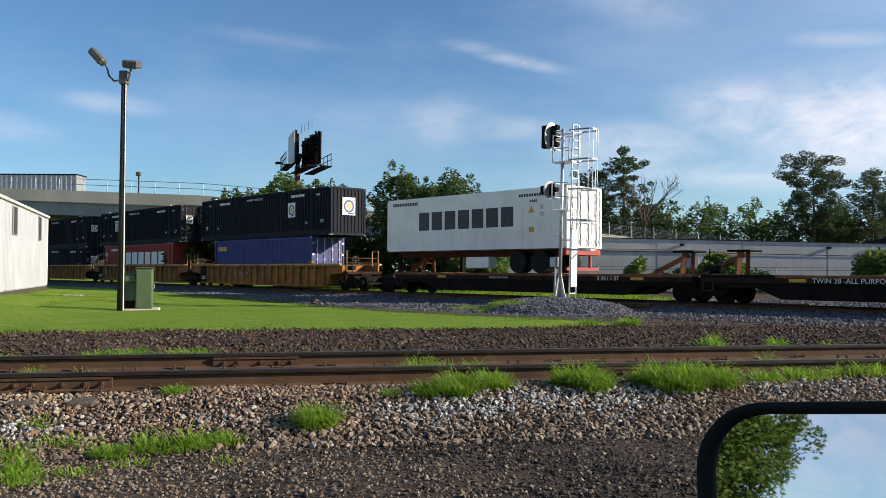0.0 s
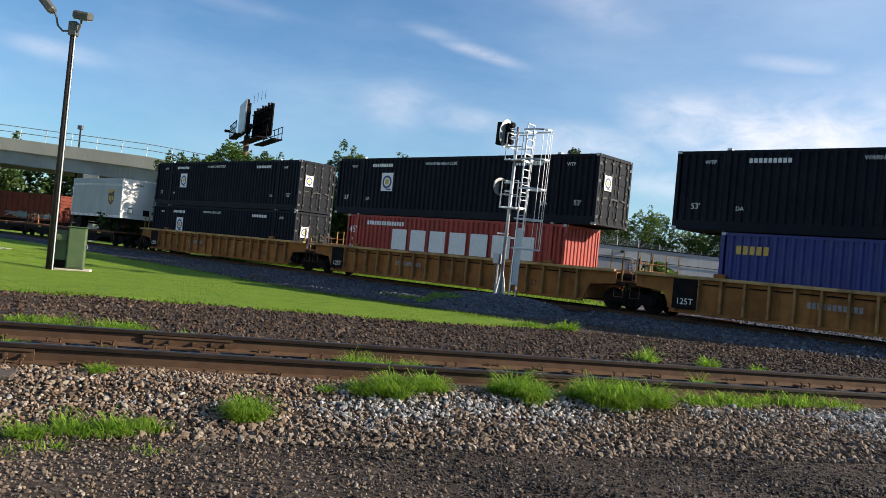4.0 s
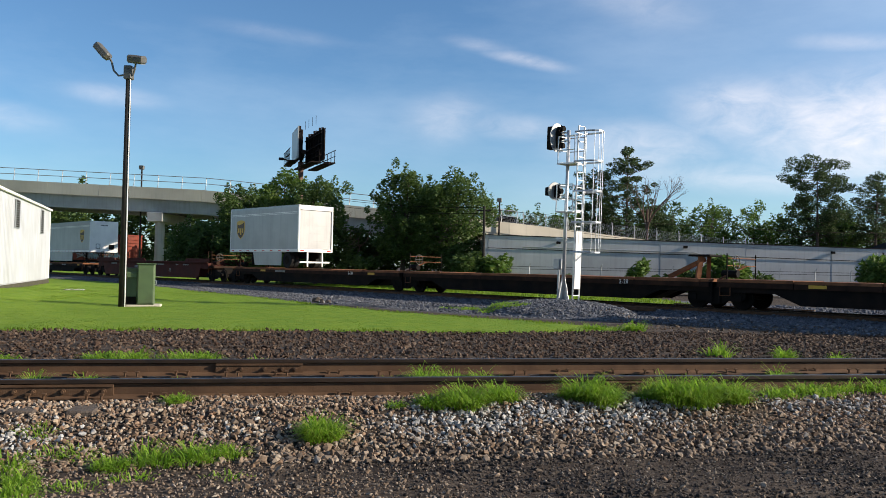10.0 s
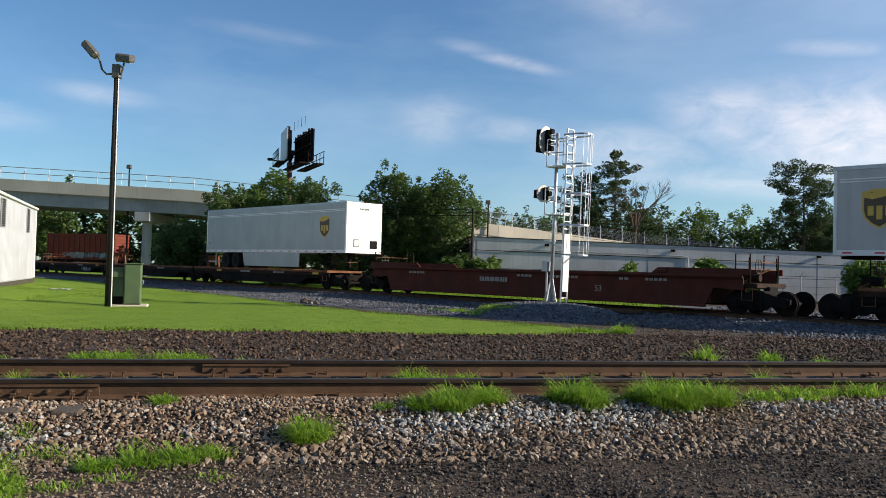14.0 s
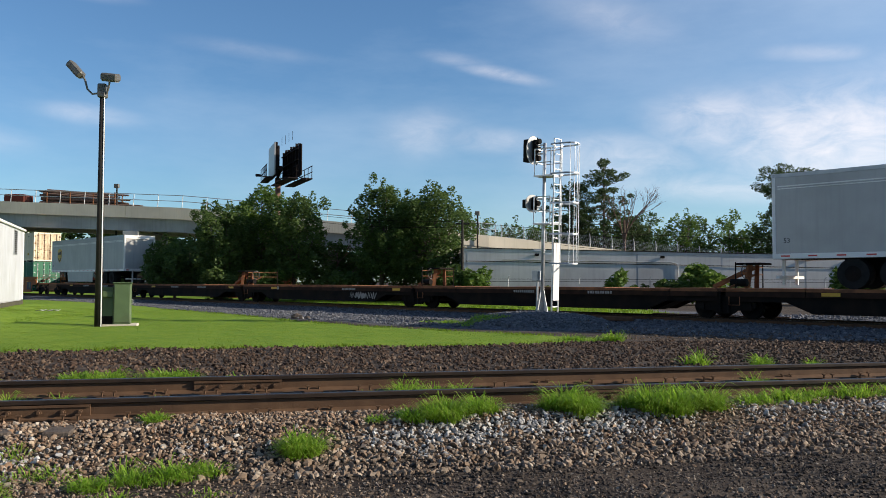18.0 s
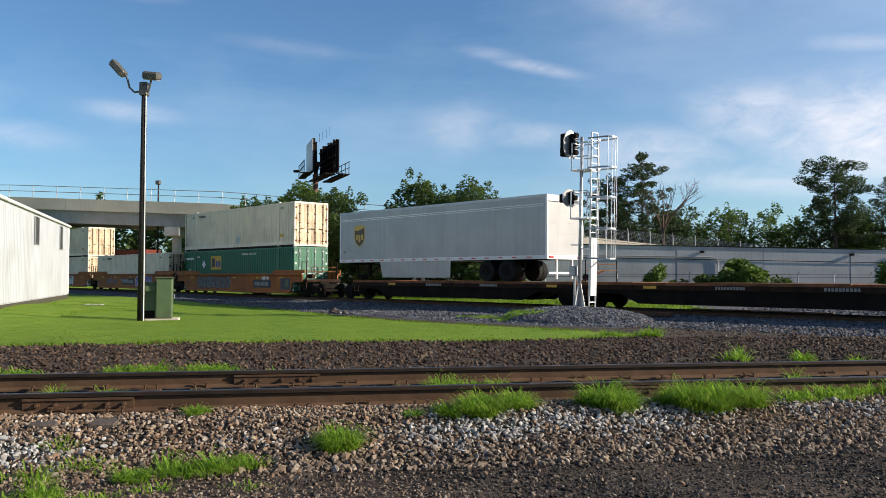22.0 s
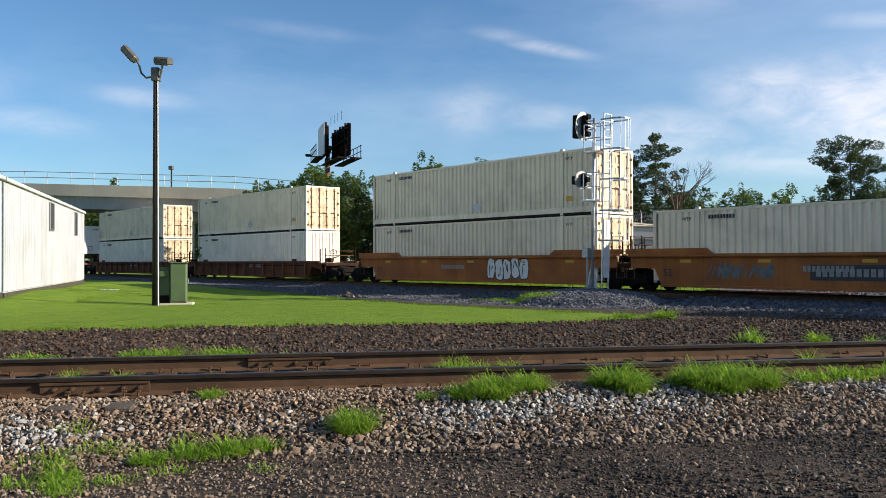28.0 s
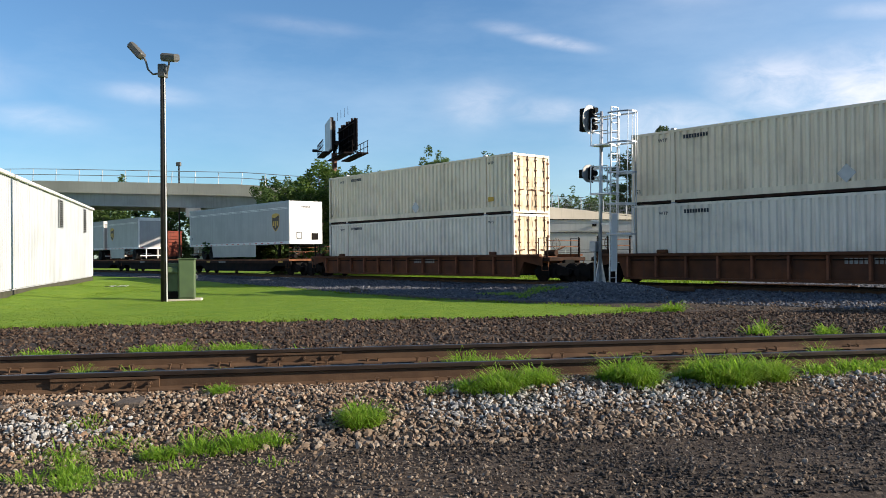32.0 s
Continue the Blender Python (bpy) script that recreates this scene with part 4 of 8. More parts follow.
# ------------------------------------------------------------------ buildings
def make_shed():
    """White metal building: the long wall that shows runs back beside the lawn."""
    ob = thing("metal_building", "white vertical-ribbed metal building on a mossy block footing", "building", pose(-13.8, 20.16, 0.0, 0, 0, 108.5))
    L, D, z0, z1 = 30.0, 13.0, 0.42, 4.5
    part("siding", MB().ribbed(0, L, z0, z1, 0.0, 0.022, 0.32, -1), M["shedwhite"], ob)
    part("wall", MB().box(0, L, 0.03, 0.2, z0 - 0.05, z1), M["shedwhite"], ob)
    part("end_wall", MB().box(0.0, 0.2, 0.202, D, z0 - 0.05, z1), M["shedwhite"], ob)
    part("back_wall", MB().box(0, L, D, D + 0.2, z0 - 0.05, z1), M["shedwhite"], ob)
    part("far_end_wall", MB().box(L - 0.2, L, 0.202, D - 0.002, z0 - 0.05, z1), M["shedwhite"], ob)
    part("footing", MB().box(-0.04, L + 0.04, -0.05, D + 0.24, -0.4, z0 - 0.052), M["mossy"], ob, "mossy stained block footing")
    part("roof", MB().add([(-0.12, -0.14, z1), (L + 0.12, -0.14, z1), (L + 0.12, D / 2, z1 + 0.9), (-0.12, D / 2, z1 + 0.9), (-0.12, D + 0.3, z1), (L + 0.12, D + 0.3, z1)],
                           [(0, 1, 2, 3), (3, 2, 5, 4)]), M["galv"], ob)
    part("eave_trim", MB().cbox(-0.12, L + 0.12, -0.14, -0.03, z1 - 0.1, z1 + 0.02, 0.015), M["white"], ob)
    part("corner_trim", MB().cbox(L - 0.1, L + 0.05, -0.05, 0.1, z0, z1 - 0.1, 0.01), M["white"], ob)
    for k in (L - 3.35, L - 11.2):
        lv = part("louvre", MB().box(k - 0.5, k + 0.5, -0.045, -0.03, 3.0, 4.24), M["black"], ob, "grey slatted wall louvre")
        for j in range(11):
            zz = 3.05 + j * 0.108
            part("slat", MB().prism([(k - 0.47, zz), (k + 0.47, zz), (k + 0.47, zz + 0.03), (k - 0.47, zz + 0.03)], -0.085, -0.046), M["galv"], lv)
        part("frame", MB().box(k - 0.54, k - 0.49, -0.07, -0.028, 2.96, 4.28).box(k + 0.49, k + 0.54, -0.07, -0.028, 2.96, 4.28).box(k - 0.49, k + 0.49, -0.07, -0.028, 2.96, 3.0).box(k - 0.49, k + 0.49, -0.07, -0.028, 4.24, 4.28), M["galv"], lv)


def make_warehouse():
    ang = 0.5
    ob = thing("warehouse", "long low whitewashed warehouse with rain-stained wall panels", "building", pose(3.3, 57.6, 0.0, 0, 0, ang))
    L, H = 46.0, 3.95

    def eave(x):
        return H - 0.0155 * x

    def strip(x0, x1, lo, hi, y0, y1):
        return MB().prism([(x0, eave(x0) + lo if lo > -5 else -0.3), (x1, eave(x1) + lo if lo > -5 else -0.3), (x1, eave(x1) + hi), (x0, eave(x0) + hi)], y0, y1)
    x, k = 0.0, 0
    while x < L:
        w = 6.1
        part("wall_panel", strip(x + 0.055, x + w - 0.055, -9, -0.25, 0.01 * (k % 2), 0.25), M["wallwhite"], ob)
        part("seam", strip(x - 0.05, x + 0.05, -9, -0.26, 0.018, 0.24), M["wallwhite"], ob)
        x += w
        k += 1
    part("side_wall", MB().box(-0.25, -0.055, 0.0, 16, -0.3, H - 0.25), M["wallwhite"], ob)
    part("upper_wall", strip(-0.25, L + 3, -0.245, -0.06, -0.02, 0.26), M["wallwhite"], ob)
    part("roof_edge", strip(-0.3, L + 3, -0.058, 0.0, -0.06, 0.3), M["polewood"], ob)
    part("wall_cable", MB().tube((0, -0.04, eave(0) - 0.95), (L, -0.04, eave(L) - 0.95), 0.022, n=5), M["black"], ob)
    part("roof", MB().add([(-0.3, 0.3, eave(-0.3) - 0.02), (L + 3, 0.3, eave(L + 3) - 0.02), (L + 3, 14, eave(L + 3) + 0.5), (-0.3, 14, eave(0) + 0.5)], [(0, 1, 2, 3)]), M["concrete"], ob)
    part("conduit", MB().line([(2.5, -0.06, 3.1), (14.6, -0.06, 2.95), (15.1, -0.06, 2.85), (15.2, -0.06, 0.6)], 0.04), M["galv"], ob)
    for px in (5.0, 14.0, 24.5, 33.0):
        part("vent_hood", MB().cbox(px - 0.15, px + 0.15, -0.16, -0.022, eave(px) - 0.5, eave(px) - 0.33, 0.02), M["black"], ob)
    for px in (27.6, 28.1):
        part("down_pipe", MB().tube((px, -0.08, 0.0), (px, -0.08, eave(px) - 0.3), 0.06, n=8), M["black"] if px > 28 else M["galv"], ob)
    part("stain_strip", strip(28.3, 36.0, -0.5, -0.4, -0.03, -0.004), M["concrete_dark"], ob)
    # low dark hip roof beyond the warehouse
    far = thing("far_house", "dark hip-roofed house beyond the warehouse", "house", pose(48, 84, 0, 0, 0, 15))
    part("wall", MB().box(0, 16, 0, 9, -0.2, 3.3), M["concrete"], far)
    part("roof", MB().add([(-0.6, -0.6, 3.3), (16.6, -0.6, 3.3), (16.6, 9.6, 3.3), (-0.6, 9.6, 3.3), (5, 4.5, 6.3), (11, 4.5, 6.3)], [(0, 1, 5, 4), (1, 2, 5), (2, 3, 4, 5), (3, 0, 4)]), M["black"], far)
    # wire fence before the wall
    fn = thing("wire_fence", "thin wire fence on steel posts before the warehouse", "fence", pose(3.6, 55.6, 0.0, 0, 0, ang))
    for k in range(17):
        part("post", MB().line([(k * 2.45, 0, -0.2), (k * 2.45, 0, 1.75), (k * 2.45 + 0.08, -0.1, 1.95)], 0.03), M["galv"], fn)
    for zz in (0.5, 1.0, 1.55, 1.72):
        part("wire", MB().tube((0, 0, zz), (40, 0, zz), 0.018 if zz > 1.5 else 0.01, n=4), M["black"], fn)
    small = thing("small_shed", "small blue-grey metal shed under the trees", "shed", pose(-6.9, 70.5, 0, 0, 0, 12))
    part("wall", MB().ribbed(0, 3.0, -0.1, 2.6, 0, 0.03, 0.3, -1).box(0, 3.0, 0.03, 3, -0.1, 2.6), mat("blue_grey_siding", (0.12, 0.16, 0.24), (0.10, 0.14, 0.21), 1, 0.6), small)
    part("roof", MB().add([(-0.2, -0.2, 2.6), (3.2, -0.2, 2.6), (3.2, 1.5, 3.2), (-0.2, 1.5, 3.2), (-0.2, 3.2, 2.6), (3.2, 3.2, 2.6)], [(0, 1, 2, 3), (3, 2, 5, 4)]), M["galv"], small)
    part("door", MB().box(1.0, 1.8, -0.07, -0.035, 0, 2.0), M["galv"], small)
    for k in range(3):
        cr = thing("crate_stack", "stack of faded red crates behind the track", "crate", pose(-18.2 + k * 2.3, 76.0, 0, 0, 0, 3), "red crates")
        for j in range(12):
            part("slat", MB().box(j * 0.18, j * 0.18 + 0.11, 0, 0.8, 0.0, 2.1 - 0.25 * (k % 2)), M["boxcar"], cr)


TEAL = mat("teal_spray_paint", (0.10, 0.22, 0.26), (0.20, 0.30, 0.33), 5, 0.7)


def scrawl(parent, x0, x1, z0, z1, y, material, seed, strokes, label):
    """Sprayed strokes with no readable letters."""
    rng = np.random.default_rng(seed)
    mb = MB()
    w = (x1 - x0) / strokes
    for k in range(strokes):
        n = 6
        cx = x0 + (k + 0.5) * w
        zs = [z0 + (z1 - z0) * (0.08 + 0.84 * ((i % 2) * 0.75 + rng.uniform(0, 0.25))) for i in range(n)]
        pts = [(cx + w * (0.62 * (i / (n - 1) - 0.5) * 2 * rng.uniform(0.5, 1.1)), zs[i]) for i in range(n)]
        t = rng.uniform(0.12, 0.3) * w * (0.35 + 0.65 * (k % 3 > 0))
        for (ax, az), (bx, bz) in zip(pts, pts[1:]):
            d = Vector((bx - ax, bz - az)).normalized() * t * 0.5
            mb.add([(ax - d.y - d.x * 0.3, y, az + d.x - d.y * 0.3), (ax + d.y - d.x * 0.3, y, az - d.x - d.y * 0.3), (bx + d.y + d.x * 0.3, y - 0.001, bz - d.x + d.y * 0.3), (bx - d.y + d.x * 0.3, y - 0.001, bz + d.x + d.y * 0.3)], [(0, 1, 2, 3)])
    return tagged(part("scrawl", mb, material, parent, label), kind="stuff")


def make_boxcar():
    ob = thing("boxcar", "rusty red boxcar with pale scrawled paint, parked beyond the overpass", "rail car", pose(-49.0, 119.9, 0.55, 0, 0, -20))
    tagged(new("embankment", MB().cbox(-60, 40, -4, 4, -0.6, 0.55, 0.3).mesh("embankment", M["concrete_dark"])), "low gravel bank under the parked boxcar", "bank", kind="structure").matrix_basis = pose(-46.5, 119.0, 0, 0, 0, -20)
    part("body", MB().box(-7, 5, -1.5, 1.5, 1.1, 4.6), M["boxcar"], ob)
    for k in range(13):
        part("rib", MB().box(-7 + k * 0.95, -6.88 + k * 0.95, -1.6, -1.502, 1.1, 4.5), M["boxcar"], ob)
    part("roof", MB().prism([(-7.1, 4.6), (5.1, 4.6), (5.1, 4.8), (-7.1, 4.8)], -1.6, 1.6), M["boxcar"], ob)
    for k in range(7):
        part("end_rib", MB().box(5.002, 5.12, -1.45, 1.45, 1.3 + k * 0.46, 1.5 + k * 0.46), M["boxcar"], ob)
    part("scrawl", MB().line([(-3.4 + 1.5 * math.sin(k * 1.9) + 0.12 * k, -1.61, 1.75 + 0.45 * math.cos(k * 2.7)) for k in range(18)], 0.05), M["dull"], ob, "pale scrawled paint")
    scrawl(ob, -2.5, 4.2, 1.2, 2.3, -1.615, TEAL, 77, 9, "teal sprayed scrawl")
    part("underframe", MB().box(-7, 5, -1.3, 1.3, 0.75, 1.098), M["black"], ob)
    for x in (-5.6, 3.6):
        truck(ob, x, False)


WHEELSET = MB().tube((0, -0.95, 0), (0, 0.95, 0), 0.08, n=8)
for _s in (-1, 1):
    WHEELSET.tube((0, _s * 0.70, 0), (0, _s * 0.74, 0), 0.45, n=24).tube((0, _s * 0.74, 0), (0, _s * 0.83, 0), 0.42, n=24).tube((0, _s * 0.83, 0), (0, _s * 0.86, 0), 0.15, n=10)
    for _k in range(5):
        _a = _k * math.tau / 5
        WHEELSET.tube((0.26 * math.cos(_a), _s * 0.83, 0.26 * math.sin(_a)), (0.26 * math.cos(_a), _s * 0.845, 0.26 * math.sin(_a)), 0.05, n=6)
WHEELSET_ME = WHEELSET.mesh("wheelset", M["black"])
FRAME_ME = (MB().prism([(-1.15, 0.42), (-0.95, 0.28), (-0.45, 0.30), (-0.3, 0.18), (0.3, 0.18), (0.45, 0.30), (0.95, 0.28), (1.15, 0.42), (1.15, 0.58), (0.7, 0.66), (0.35, 0.78), (-0.35, 0.78), (-0.7, 0.66), (-1.15, 0.58)], -0.07, 0.07)
            .tube((-0.16, -0.1, 0.24), (-0.16, -0.1, 0.6), 0.06, n=8).tube((0.16, -0.1, 0.24), (0.16, -0.1, 0.6), 0.06, n=8).box(-1.02, -0.78, -0.12, 0.06, 0.32, 0.55).box(0.78, 1.02, -0.12, 0.06, 0.32, 0.55)).mesh("side_frame", M["black"])
BOLSTER_ME = MB().cbox(-0.2, 0.2, -0.98, 0.98, 0.5, 0.85, 0.03).mesh("bolster", M["black"])
ROLLING = {-0.88: [], 0.88: []}                           # wheelsets that turn, by their place in the bogie


def truck(parent, x, rolls=True):
    """A two-axle bogie under a rail car."""
    bog = part("truck", BOLSTER_ME, None, parent, "black cast steel bogie", at=pose(x, 0, 0))
    for y in (-1.0, 1.0):
        part("side_frame", FRAME_ME, None, bog, at=pose(0, y, 0))
    for dx in (-0.88, 0.88):
        w = part("wheelset", WHEELSET_ME, None, bog, at=pose(dx, 0, 0.42))
        if rolls:
            ROLLING[dx].append(w)
    return bog


make_shed()
make_warehouse()
make_boxcar()


# ------------------------------------------------------------------ lineside things
def make_light_pole():
    gx, gy = -10.85, 27.95
    ob = thing("light_pole", "tall dark pole with two grey floodlights on the lawn", "light pole", pose(gx, gy, float(ground_z(gx, gy)) - 0.05))
    part("pole", MB().tube((0, 0, 0), (0, 0, 8.25), 0.125, 0.085, 12), M["polewood"], ob, smooth=True)
    part("conduit", MB().tube((0.12, -0.08, 0.05), (0.085, -0.06, 7.9), 0.022, n=6), M["white"], ob, "pale conduit pipe")
    part("cap_bracket", MB().cbox(-0.14, 0.14, -0.14, 0.14, 7.85, 8.32, 0.03), M["lamp"], ob)
    for pts, c, rx, rz, sz in (([(0, 0, 8.02), (-0.35, 0, 7.98), (-0.52, 0, 8.15), (-0.6, 0, 8.45), (-0.68, 0, 8.6)], (-0.92, 0, 8.82), (0, 48, 0), 0, (0.62, 0.42, 0.24)),
                               ([(0, 0, 8.0), (0.18, -0.1, 7.98), (0.26, -0.14, 8.2), (0.28, -0.14, 8.38)], (0.32, -0.16, 8.52), (14, 6, 0), 0, (0.55, 0.45, 0.26))):
        lamp = part("floodlight", MB().cbox(-sz[0] / 2, sz[0] / 2, -sz[1] / 2, sz[1] / 2, -sz[2] / 2, sz[2] / 2, 0.05), M["lamp"], ob, "grey floodlight housing", at=pose(*c, *rx))
        part("lens", MB().cbox(-sz[0] / 2 + 0.04, sz[0] / 2 - 0.04, -sz[1] / 2 + 0.04, sz[1] / 2 - 0.04, -sz[2] / 2 - 0.02, -sz[2] / 2 - 0.002, 0.005), M["galv"], lamp)
        part("arm", MB().line(pts, 0.035, 8), M["lamp"], ob)
    # green cabinet beside it
    cx, cy = -10.32, 28.75
    cz = float(ground_z(cx, cy))
    cab = thing("utility_cabinet", "green painted steel utility cabinet on a concrete pad", "utility box", pose(cx, cy, cz, 0, 0, 16))
    part("pad", MB().cbox(-0.78, 0.5, -0.55, 0.6, -0.1, 0.06, 0.02), M["concrete"], cab)
    part("body", MB().cbox(-0.28, 0.28, -0.4, 0.2, 0.062, 1.46, 0.02), M["boxgreen"], cab)
    part("lid", MB().cbox(-0.31, 0.31, -0.44, 0.23, 1.462, 1.5, 0.012), M["boxgreen"], cab)
    part("door", MB().cbox(-0.25, 0.25, -0.425, -0.402, 0.12, 1.42, 0.01), M["boxgreen"], cab)
    part("handle", MB().line([(0.28, -0.3, 0.75), (0.34, -0.3, 0.78), (0.34, -0.3, 0.9), (0.28, -0.3, 0.93)], 0.015), M["galv"], cab)
    part("side_cabinet", MB().cbox(-0.68, -0.285, -0.25, 0.25, 0.062, 1.34, 0.02), M["boxgreen"], cab)
    part("side_hood", MB().cbox(-0.72, -0.286, -0.33, 0.28, 0.98, 1.2, 0.03), M["boxgreen"], cab)
    part("side_base", MB().cbox(-0.64, -0.31, -0.27, -0.252, 0.08, 0.34, 0.005), M["black"], cab)


def make_signal():
    gz = 0.3
    ob = thing("signal_mast", "silver railway signal mast with caged ladder and dark signal heads", "railway signal", pose(4.86, 32.3, gz, 0, 1.5, math.degrees(FT)))
    A = M["alu"]
    part("base_pad", MB().cbox(-0.45, 0.85, -0.45, 0.45, -0.3, 0.03, 0.03), M["concrete"], ob)
    part("mast", MB().tube((0, 0, 0.0), (0, 0, 6.75), 0.075, 0.065, 12), A, ob, smooth=True)
    for k in range(4):
        a = k * math.pi / 2
        c, s = math.cos(a), math.sin(a)
        part("gusset", MB().add([(0.06 * c, 0.06 * s, 1.0), (0.06 * c, 0.06 * s, 0.03), (0.3 * c, 0.3 * s, 0.03), (0.06 * c - 0.012 * s, 0.06 * s + 0.012 * c, 1.0), (0.06 * c - 0.012 * s, 0.06 * s + 0.012 * c, 0.03), (0.3 * c - 0.012 * s, 0.3 * s + 0.012 * c, 0.03)],
                              [(0, 1, 2), (5, 4, 3), (0, 2, 5, 3), (0, 3, 4, 1), (1, 4, 5, 2)]), A, ob)
    part("base_plate", MB().cbox(-0.3, 0.3, -0.3, 0.3, 0.03, 0.06, 0.01), A, ob)
    jb = part("junction_box", MB().cbox(-0.42, -0.12, -0.16, 0.16, 1.25, 1.65, 0.02), M["galv"], ob)
    part("conduit", MB().tube((-0.25, 0, 0.05), (-0.25, 0, 1.25), 0.045, n=8), M["galv"], ob)
    # ladder
    for y in (-0.2, 0.2):
        part("ladder_rail", MB().cbox(0.6, 0.66, y - 0.018, y + 0.018, 0.0, 6.87, 0.006), A, ob)
    for k in range(23):
        part("rung", MB().tube((0.63, -0.2, 0.25 + k * 0.3), (0.63, 0.2, 0.25 + k * 0.3), 0.016, n=6), A, ob)
    part("ladder_guard", MB().cbox(0.665, 0.69, -0.19, 0.19, 0.5, 2.75, 0.008), M["white"], ob, "white climbing guard plate")
    part("climb_bracket", MB().box(0.0, 0.6, -0.03, 0.03, 2.3, 2.36), A, ob)
    part("climb_bracket", MB().box(0.0, 0.6, -0.03, 0.03, 6.5, 6.56), A, ob)
    part("climb_bracket", MB().box(-0.45, 0.1, -0.03, 0.03, 2.45, 2.5), A, ob)
    for zz in (1.95, 3.1, 4.3, 5.45, 6.6):
        pts = [(0.63, -0.4, zz)] + [(1.18 + 0.42 * math.sin(a), -0.4 * math.cos(a), zz) for a in np.linspace(0, math.pi, 9)] + [(0.63, 0.4, zz)]
        hoop = MB()
        for (ax, ay, az), (bx, by, bz) in zip(pts, pts[1:]):
            hoop.add([(ax, ay, az - 0.035), (bx, by, bz - 0.035), (bx, by, bz + 0.035), (ax, ay, az + 0.035)], [(0, 1, 2, 3)])
            hoop.tube((ax, ay, az), (bx, by, bz), 0.022, n=5)
        hoop.box(0.6, 0.66, -0.4, -0.2, zz - 0.03, zz + 0.03).box(0.6, 0.66, 0.2, 0.4, zz - 0.03, zz + 0.03)
        part("cage_hoop", hoop, A, ob)
    for a in np.linspace(0, math.pi, 5):
        part("cage_strip", MB().cbox(1.18 + 0.43 * math.sin(a) - 0.008, 1.18 + 0.43 * math.sin(a) + 0.008, -0.41 * math.cos(a) - 0.012, -0.41 * math.cos(a) + 0.012, 1.95, 6.6, 0.004), A, ob)
    # platforms with rails, heads on brackets
    for zz, hz, r, tall in ((5.38, 6.5, 0.58, True), (3.48, 4.35, 0.36, False)):
        fl = part("platform", MB().box(-0.27, 0.6, -0.35, 0.35, zz, zz + 0.05), A, ob)
        for k in range(9):
            part("grate_bar", MB().box(-0.25 + k * 0.1, -0.23 + k * 0.1, -0.34, 0.34, zz + 0.052, zz + 0.07), A, fl)
        for x, y in ((-0.24, -0.33), (-0.24, 0.33), (0.2, -0.33), (0.2, 0.33), (0.57, -0.33), (0.57, 0.33)):
            part("rail_post", MB().tube((x, y, zz + 0.05), (x, y, zz + 1.1), 0.022, n=6), A, fl)
        for h in (0.55, 1.1):
            part("guard_rail", MB().line([(0.57, -0.33, zz + h), (-0.24, -0.33, zz + h), (-0.24, 0.33, zz + h), (0.57, 0.33, zz + h)], 0.02), A, fl)
        head = part("signal_head", MB().cbox(-0.98, -0.82, -0.13, 0.13, hz - r * 0.72, hz + r * 0.72, 0.04), M["black"], ob, "black signal head with hoods", at=pose(0.42, 0, 0))
        disc = MB()
        n = 24
        ring = [(0.45 * math.cos(i * math.tau / n), r * math.sin(i * math.tau / n)) for i in range(n)]
        disc.add([(-0.99, a, hz + b) for a, b in ring] + [(-1.01, a, hz + b) for a, b in ring], [tuple(range(n)), tuple(range(2 * n - 1, n - 1, -1))] + [(i, n + i, n + (i + 1) % n, (i + 1) % n) for i in range(n)])
        part("backplate", disc, M["trailer"], head, "pale oval backplate")
        part("hood", MB().cbox(-1.42, -1.012, -0.16, 0.16, hz - (0.46 if tall else 0.17), hz + (0.46 if tall else 0.17), 0.03), M["black"], head)
        for dz in ((-0.34, 0.0, 0.34) if tall else (0.0,)):
            part("lamp_case", MB().tube((-0.78, 0, hz + dz * r / 0.58), (-0.66, 0, hz + dz * r / 0.58), 0.11, n=12), M["black"], head)
        cable = [(-0.7 + 0.04 * math.sin(k * 2.1), -0.18 + 0.06 * math.cos(k * 1.7), hz + r * 0.8 - k * (r * 1.9 / 10)) for k in range(11)]
        part("cable", MB().line(cable, 0.022), M["black"], head)
        for dz in (-0.17, 0.17):
            part("bracket", MB().box(-0.8, -0.42, -0.03, 0.03, hz + dz - 0.03, hz + dz + 0.03), A, head)


